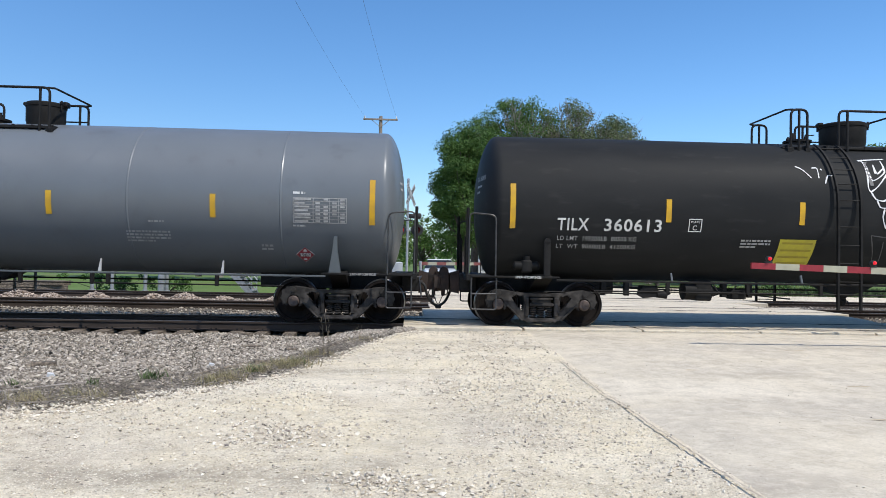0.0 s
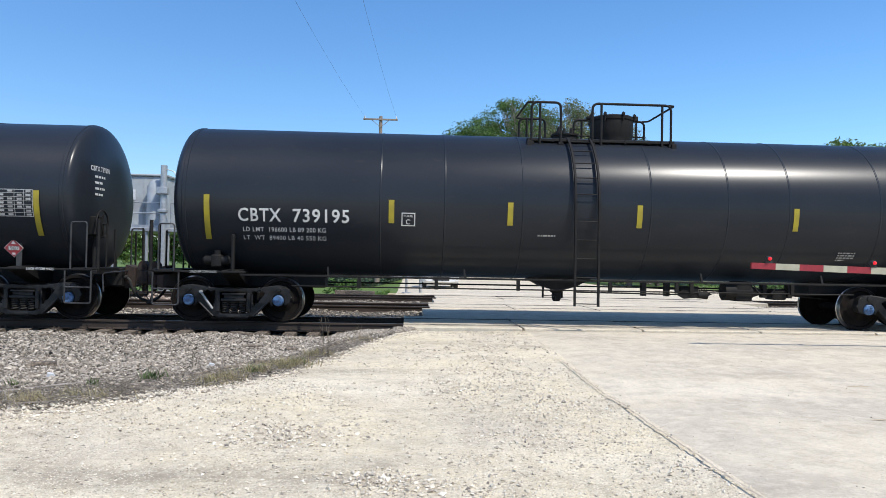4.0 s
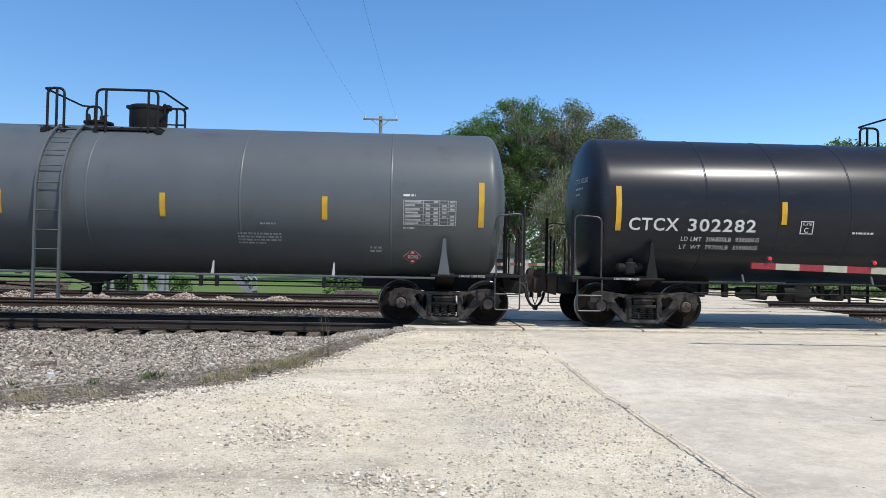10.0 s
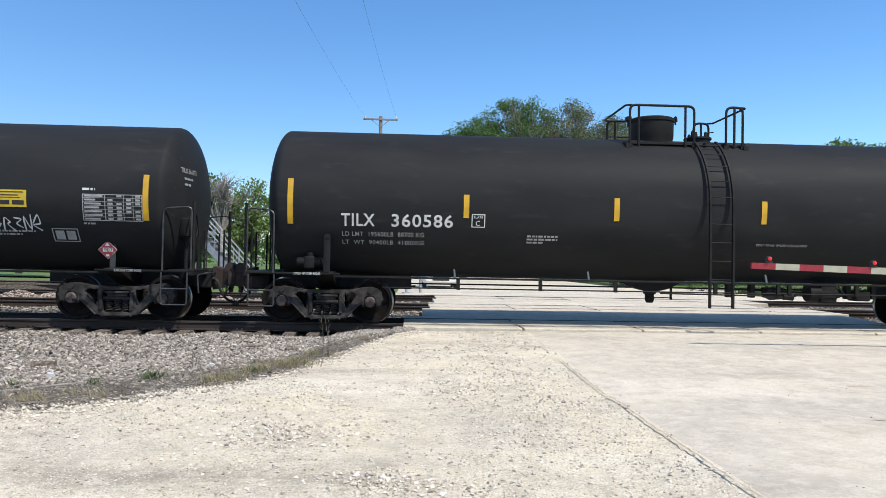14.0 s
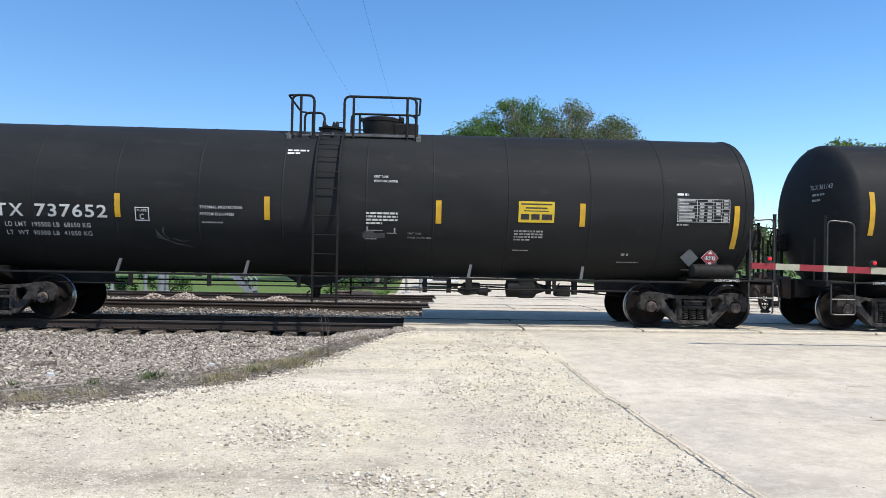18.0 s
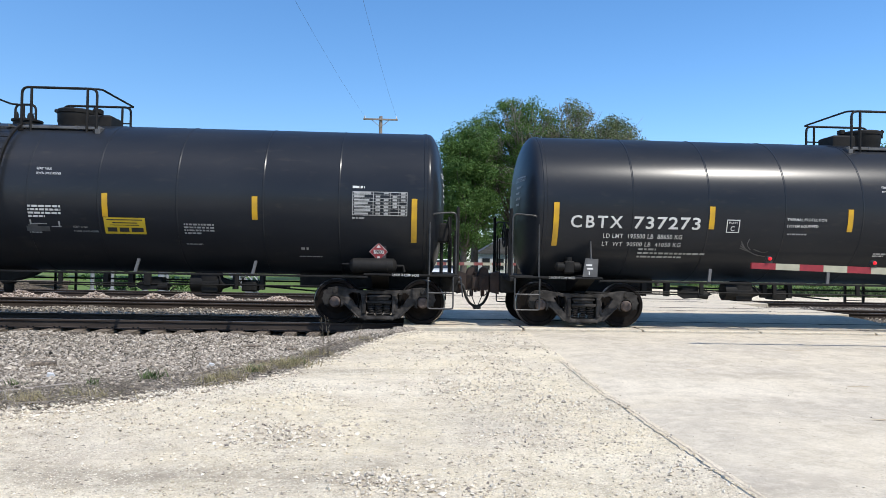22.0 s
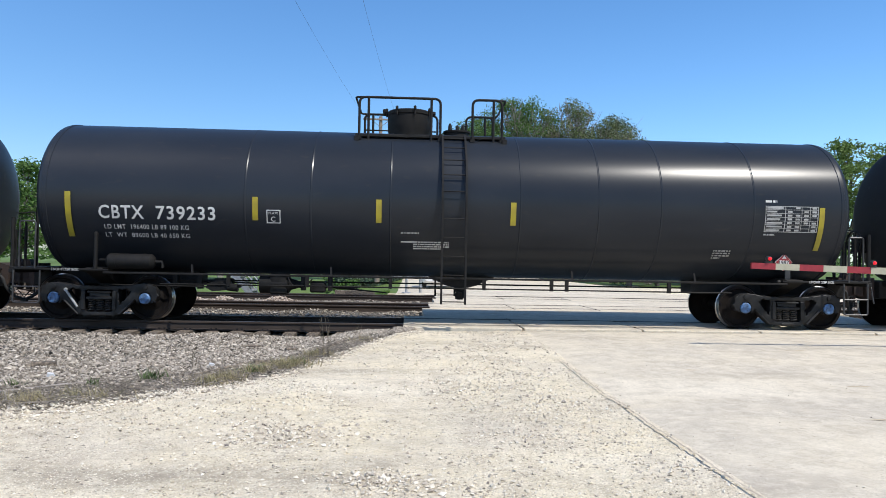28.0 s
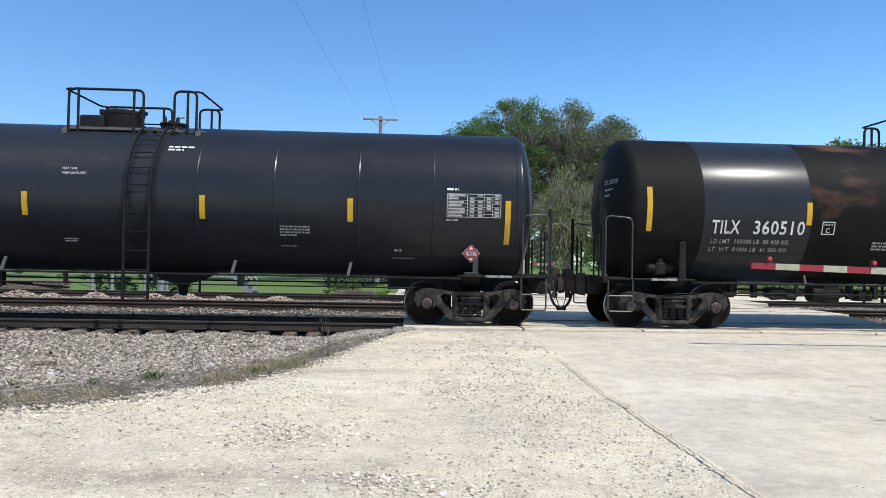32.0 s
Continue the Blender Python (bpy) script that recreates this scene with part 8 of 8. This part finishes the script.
# tan stains of dried mud on the road, as thin flat crusts
for i, (x, y, w, d) in enumerate(((7.6, 10.0, 0.5, 0.10), (5.6, 8.4, 0.35, 0.07), (7.2, 7.8, 0.6, 0.12), (4.6, 6.6, 0.22, 0.05), (6.4, 11.2, 0.45, 0.08), (3.9, 9.4, 0.25, 0.05))):
    bm = bmesh.new()
    r = random.Random(300 + i)
    ring = [bm.verts.new((x + w / 2 * math.cos(a) * r.uniform(0.6, 1.1), y + d / 2 * math.sin(a) * r.uniform(0.5, 1.1), 0)) for a in (2 * math.pi * k / 18 for k in range(18))]
    for v in ring:
        v.co.z = float(ground_z(v.co.x, v.co.y)) + 0.0325
    bm.faces.new(ring)
    thing("mud_crust", bm, M["mud"], "thin tan crust of dried mud on the road", "dried mud", "mud crusts", "structure", smooth=False)
seam("road_seam", [(6.3, 13.6), (6.55, 12.9)], 0.02, 0.02, "short crack in the road", 4)
# ---------------------------------------------------------------- the train, car by car
black739 = "glossy black tank car with a stencilled side and dull yellow strips"
black737 = "black thermally protected tank car with yellow reflective strips"
tilx = "matte black tank car with yellow reflective strips"
CARS = []


def fresh_band(car):
    """A ring of newer glossy paint round the rusting shell."""
    bm = bmesh.new()
    lathe(bm, [(-6.58, RT + 0.001), (-6.56, RT + 0.003), (-4.38, RT + 0.003), (-4.36, RT + 0.001)], 72, "x", (0, 0, ZC))
    part("repainted_band", bm, M["gloss_black"], car, "clean glossy black band")


def add(*a, **k):
    CARS.append((a[0], build_car(*a, **k)))


add(-8.47, "grey", "", "", "", "", flip=True, paint="grey_gloss", strips=(-4.7, -1.6, 1.48, 4.60), label="grey tank car with a dusty dark belly and yellow strips")
add(9.72, "plain", "TILX", "360613", "195200LB  88500 KG", "90600LB  41200KG", flip=True, strips=(-4.55, -1.80, 1.21, 4.24), tx=(-6.80, -4.68), label="matte black tank car with a large white spray-painted face",
    extra=several(yellow_sign(-2.19, -1.43, 1.36, 0.66, 4, "big", True), tag("face1", FACE_TOP, -0.40, 2.02, 1.0, 0.036, "graf_white", "white spray-painted loops of a drawn head"),
                  tag("face2", FACE_LOW, -0.40, 2.02, 1.0, 0.040, "graf_white", "white spray-painted beak and eye"), tag("face3", FACE_BAND, -0.40, 2.02, 1.0, 0.09, "graf_grey", "grey sprayed shading"),
                  tag("shield", SHIELD, -0.40, 2.02, 1.0, 0.022, "graf_grey", "grey outlined letters on a shield"),
                  tag("splash", SPLASH, -0.40, 2.02, 1.0, 0.03, "graf_white", "small white paint splashes")))
add(27.90, "late", "CBTX", "739200", "196400 LB 89 100 KG", "89600 LB 40 650 KG", flip=True, cap="cap_blue", fresh=True, strips=(-3.91, -1.53, 1.09, 4.31), tx=(-6.91, -4.63), label=black739)
add(46.07, "late", "CBTX", "739195", "196600 LB 89 200 KG", "89400 LB 40 550 KG", flip=True, cap="cap_blue", fresh=True, strips=(-3.88, -1.52, 1.09, 4.31), tx=(-6.87, -4.71), label=black739)
add(64.25, "late", "CBTX", "739224", "196600 LB 89 200 KG", "89400 LB 40 550 KG", cap="cap_blue", fresh=True, reservoir=-6.35, tx=(-6.96, -4.74), label="glossy black tank car with a small yellow spray tag",
    extra=several(lambda car: lettering("paw1", "THE", 1.48, 1.76, 0.14, 0.30, 1.1, 0.0, M["graf_yellow"], car, "graffiti", "thin yellow spray-painted letters"),
                  lambda car: lettering("paw2", "PAWED", 1.84, 1.70, 0.14, 0.58, 1.2, 0.0, M["graf_yellow"], car, "graffiti"),
                  lambda car: lettering("paw3", "SNIFFER", 2.14, 1.59, 0.14, 0.80, 1.2, 0.0, M["graf_yellow"], car, "graffiti"),
                  tag("wave", WAVE, 2.96, 1.64, 0.95, 0.018, "graf_yellow", "thin yellow spray-painted wave")))
add(82.42, "late", "CBTX", "739199", "196600 LB 89 200 KG", "89400 LB 40 550 KG", cap="cap_blue", fresh=True, reservoir=-6.35, strips=(-3.84, -1.53, 1.24, 4.34), tx=(-6.93, -4.79), label=black739)
add(100.65, "grey", "CTCX", "208784", "205700 LB  93 250 KG", "60300 LB  30 450 KG", flip=True, strips=(-4.75, -1.62, 1.48, 4.61), tx=(-6.81, -4.96), label="grey tank car with a darker belly and orange-yellow strips")
add(118.81, "mid", "CTCX", "302282", "206800LB  93800KG", "79200LB  35900KG", flip=True, strips=(-4.30, -1.65, 1.45, 4.19), tx=(-7.48, -4.87), label="satin black tank car with two yellow notices",
    extra=several(yellow_sign(0.01, 0.64, 1.42, 0.58, 3, "sq", False), phone_board(1.85, 1.73, "c7", 0.71, 0.39)))
add(137.03, "plain", "TILX", "361133", "194600 LB  88250 KG", "91600 LB  41450 KG", flip=True, strips=(-4.42, -2.00, 1.45, 4.43), tx=(-6.64, -4.64), label="matte black tank car covered in spray-painted tags",
    extra=several(phone_board(4.68, 2.21, "c8"), yellow_sign(0.74, 1.34, 1.14, 0.50, 2, "small", True), tag("dent", DENT, 0.20, 1.74, 1.0, 0.035, "graf_white", "white spray-painted letters"),
                  tag("t1", random_tag(21, 7, 0.78, 0.40), -7.50, 1.82, 1.0, 0.028, "graf_white", "white spray-painted tag"), tag("t2", KNOT, -5.0, 1.60, 1.0, 0.028, "graf_white", "white spray-painted tag"),
                  tag("t3", SPIKES, 4.60, 1.78, 1.0, 0.032, "graf_white", "white spray-painted tag"), tag("t4", LOOPS, -2.4, 1.5, 1.0, 0.034, "graf_red", "faded red spray-painted tag"),
                  tag("t5", EMBER, 2.4, 1.5, 1.0, 0.036, "graf_red", "faded red spray-painted tag"), tag("t6", random_tag(26, 5, 0.7, 0.25), -3.25, 1.95, 1.0, 0.02, "graf_grey", "faint grey tag")))
add(155.21, "plain", "TILX", "360586", "195600LB  88700 KG", "90400LB  41000KG", strips=(-4.24, -1.22, 1.80, 4.53), tx=(-6.71, -4.50), label=tilx + " and a clean side")
add(173.37, "thermal", "CBTX", "737376", "195300 LB  88550 KG", "90700 LB  41150 KG", paint="dusty_black", cap="cap_blue", strips=(-4.52, -1.65, 1.72, 4.60), label="dusty black tank car with pale smudges and yellow strips",
    extra=tag("u10", CROWNED, -3.88, 1.62, 1.0, 0.036, "graf_white", "white spray-painted tag with a ring over it"))
add(191.66, "thermal", "CBTX", "737652", "195500 LB  68650 KG", "90500 LB  41050 KG", flip=True, paint="matte_black", strips=(-4.55, -1.68, 1.68, 4.56), tx=(-7.39, -4.75), label="matte black thermally protected tank car with a yellow notice", extra=phone_board(3.27, 2.12, "c11", 0.72, 0.42), reservoir=7.3, twin=True)
add(209.88, "plain", "TILX", "361143", "194600 LB  88250 KG", "91400 LB  41450 KG", strips=(-4.35, -1.45, 1.83, 4.78), tx=(-6.71, -4.67), label=tilx + " and faint scrubbed tags",
    extra=several(phone_board(5.10, 2.19, "c12"), tag("f1", random_tag(41, 8, 1.4, 0.3), -1.6, 1.55, 1.0, 0.02, "graf_grey", "faint scrubbed tag"), tag("f2", random_tag(42, 4, 0.6, 0.35), 3.0, 1.5, 1.0, 0.02, "graf_white", "small white tag"),
                  tag("f3", random_tag(43, 8, 1.3, 0.25), -4.0, 1.5, 1.0, 0.02, "graf_grey", "faint scrubbed tag")), reservoir=7.2)
add(228.08, "thermal", "CBTX", "737249", "195300 LB  88550 KG", "90700 LB  41150 KG", flip=True, tx=(-7.30, -4.72), label=black737, extra=phone_board(1.67, 1.74, "c13", 0.79, 0.34), reservoir=6.9)
add(246.31, "thermal", "CBTX", "737273", "195500 LB  88650 KG", "90500 LB  41050 KG", tx=(-7.40, -4.76), label=black737, extra=fine_block("c14", -5.95, 1.62, (0.6, 2.02, 1.02)))
add(264.53, "thermal", "CBTX", "737392", "194700 LB  88300 KG", "91300 LB  41400 KG", flip=True, tx=(-7.40, -4.71), label="black thermally protected tank car with a yellow notice", extra=phone_board(1.93, 1.69, "c15", 0.77, 0.41), reservoir=7.3, twin=True)
add(282.82, "thermal", "CBTX", "739012", "195900 LB  88850 KG", "90100 LB  40850 KG", flip=True, strips=(-4.55, -1.60, 1.70, 4.58), tx=(-7.34, -4.80), extra=fine_block("c16", -6.2, 1.55, (0.6, 1.0, 1.0, 0.95)), label=black737, cap="cap_blue", fresh=True)
add(300.95, "late", "CBTX", "739233", "196400 LB 89 100 KG", "89600 LB 40 650 KG", cap="cap_blue", fresh=True, reservoir=-6.35, no_fourth=True, tx=(-6.90, -4.67), label=black739)
add(319.09, "plain", "TILX", "360543", "195400 LB  88650KG", "90600LB  41100KG", tx=(-6.73, -4.54), label=tilx)
add(337.24, "thermal", "CBTX", "737239", "195200LB  88500KG", "90800LB  41200KG", tx=(-7.33, -4.71), label=black737, extra=fine_block("c19", -5.88, 1.62, (0.6, 2.02, 1.02)))
add(355.50, "plain", "TILX", "360510", "195000 LB  88 450 KG", "81000 LB  41 500 KG", flip=True, paint="rusty_black", strips=(-4.41, -1.3, 1.8, 4.6), label="rust-stained matte black tank car with one fresh black band", extra=fresh_band, tx=(-6.41, -4.49, 1.99, 0.27))


def travelled(t):
    """Metres rolled since the start: an even pace with one short hesitation."""
    return SPEED * t - 0.34 * min(max((t - 3.2) / 0.2, 0.0), 1.0)


def motions():
    beats = [k / 10 for k in range(int(SECONDS * 10) + 1)]
    for c, car in CARS:
        walk(car, [(t, pose(c - travelled(t), TY, 0)) for t in beats])
    turns = [(k / 15, -math.degrees(travelled(k / 15) / WHEEL_R)) for k in range(int(SECONDS * 15) + 1)]
    spin = [(t, pose(0, 0, WHEEL_R, 0, a, 0)) for t, a in turns]
    for w, x in WHEELSETS:
        rows = []
        for t, m in spin:
            m = m.copy()
            m.translation.x = x
            rows.append((t, m))
        walk(w, rows)


motions()
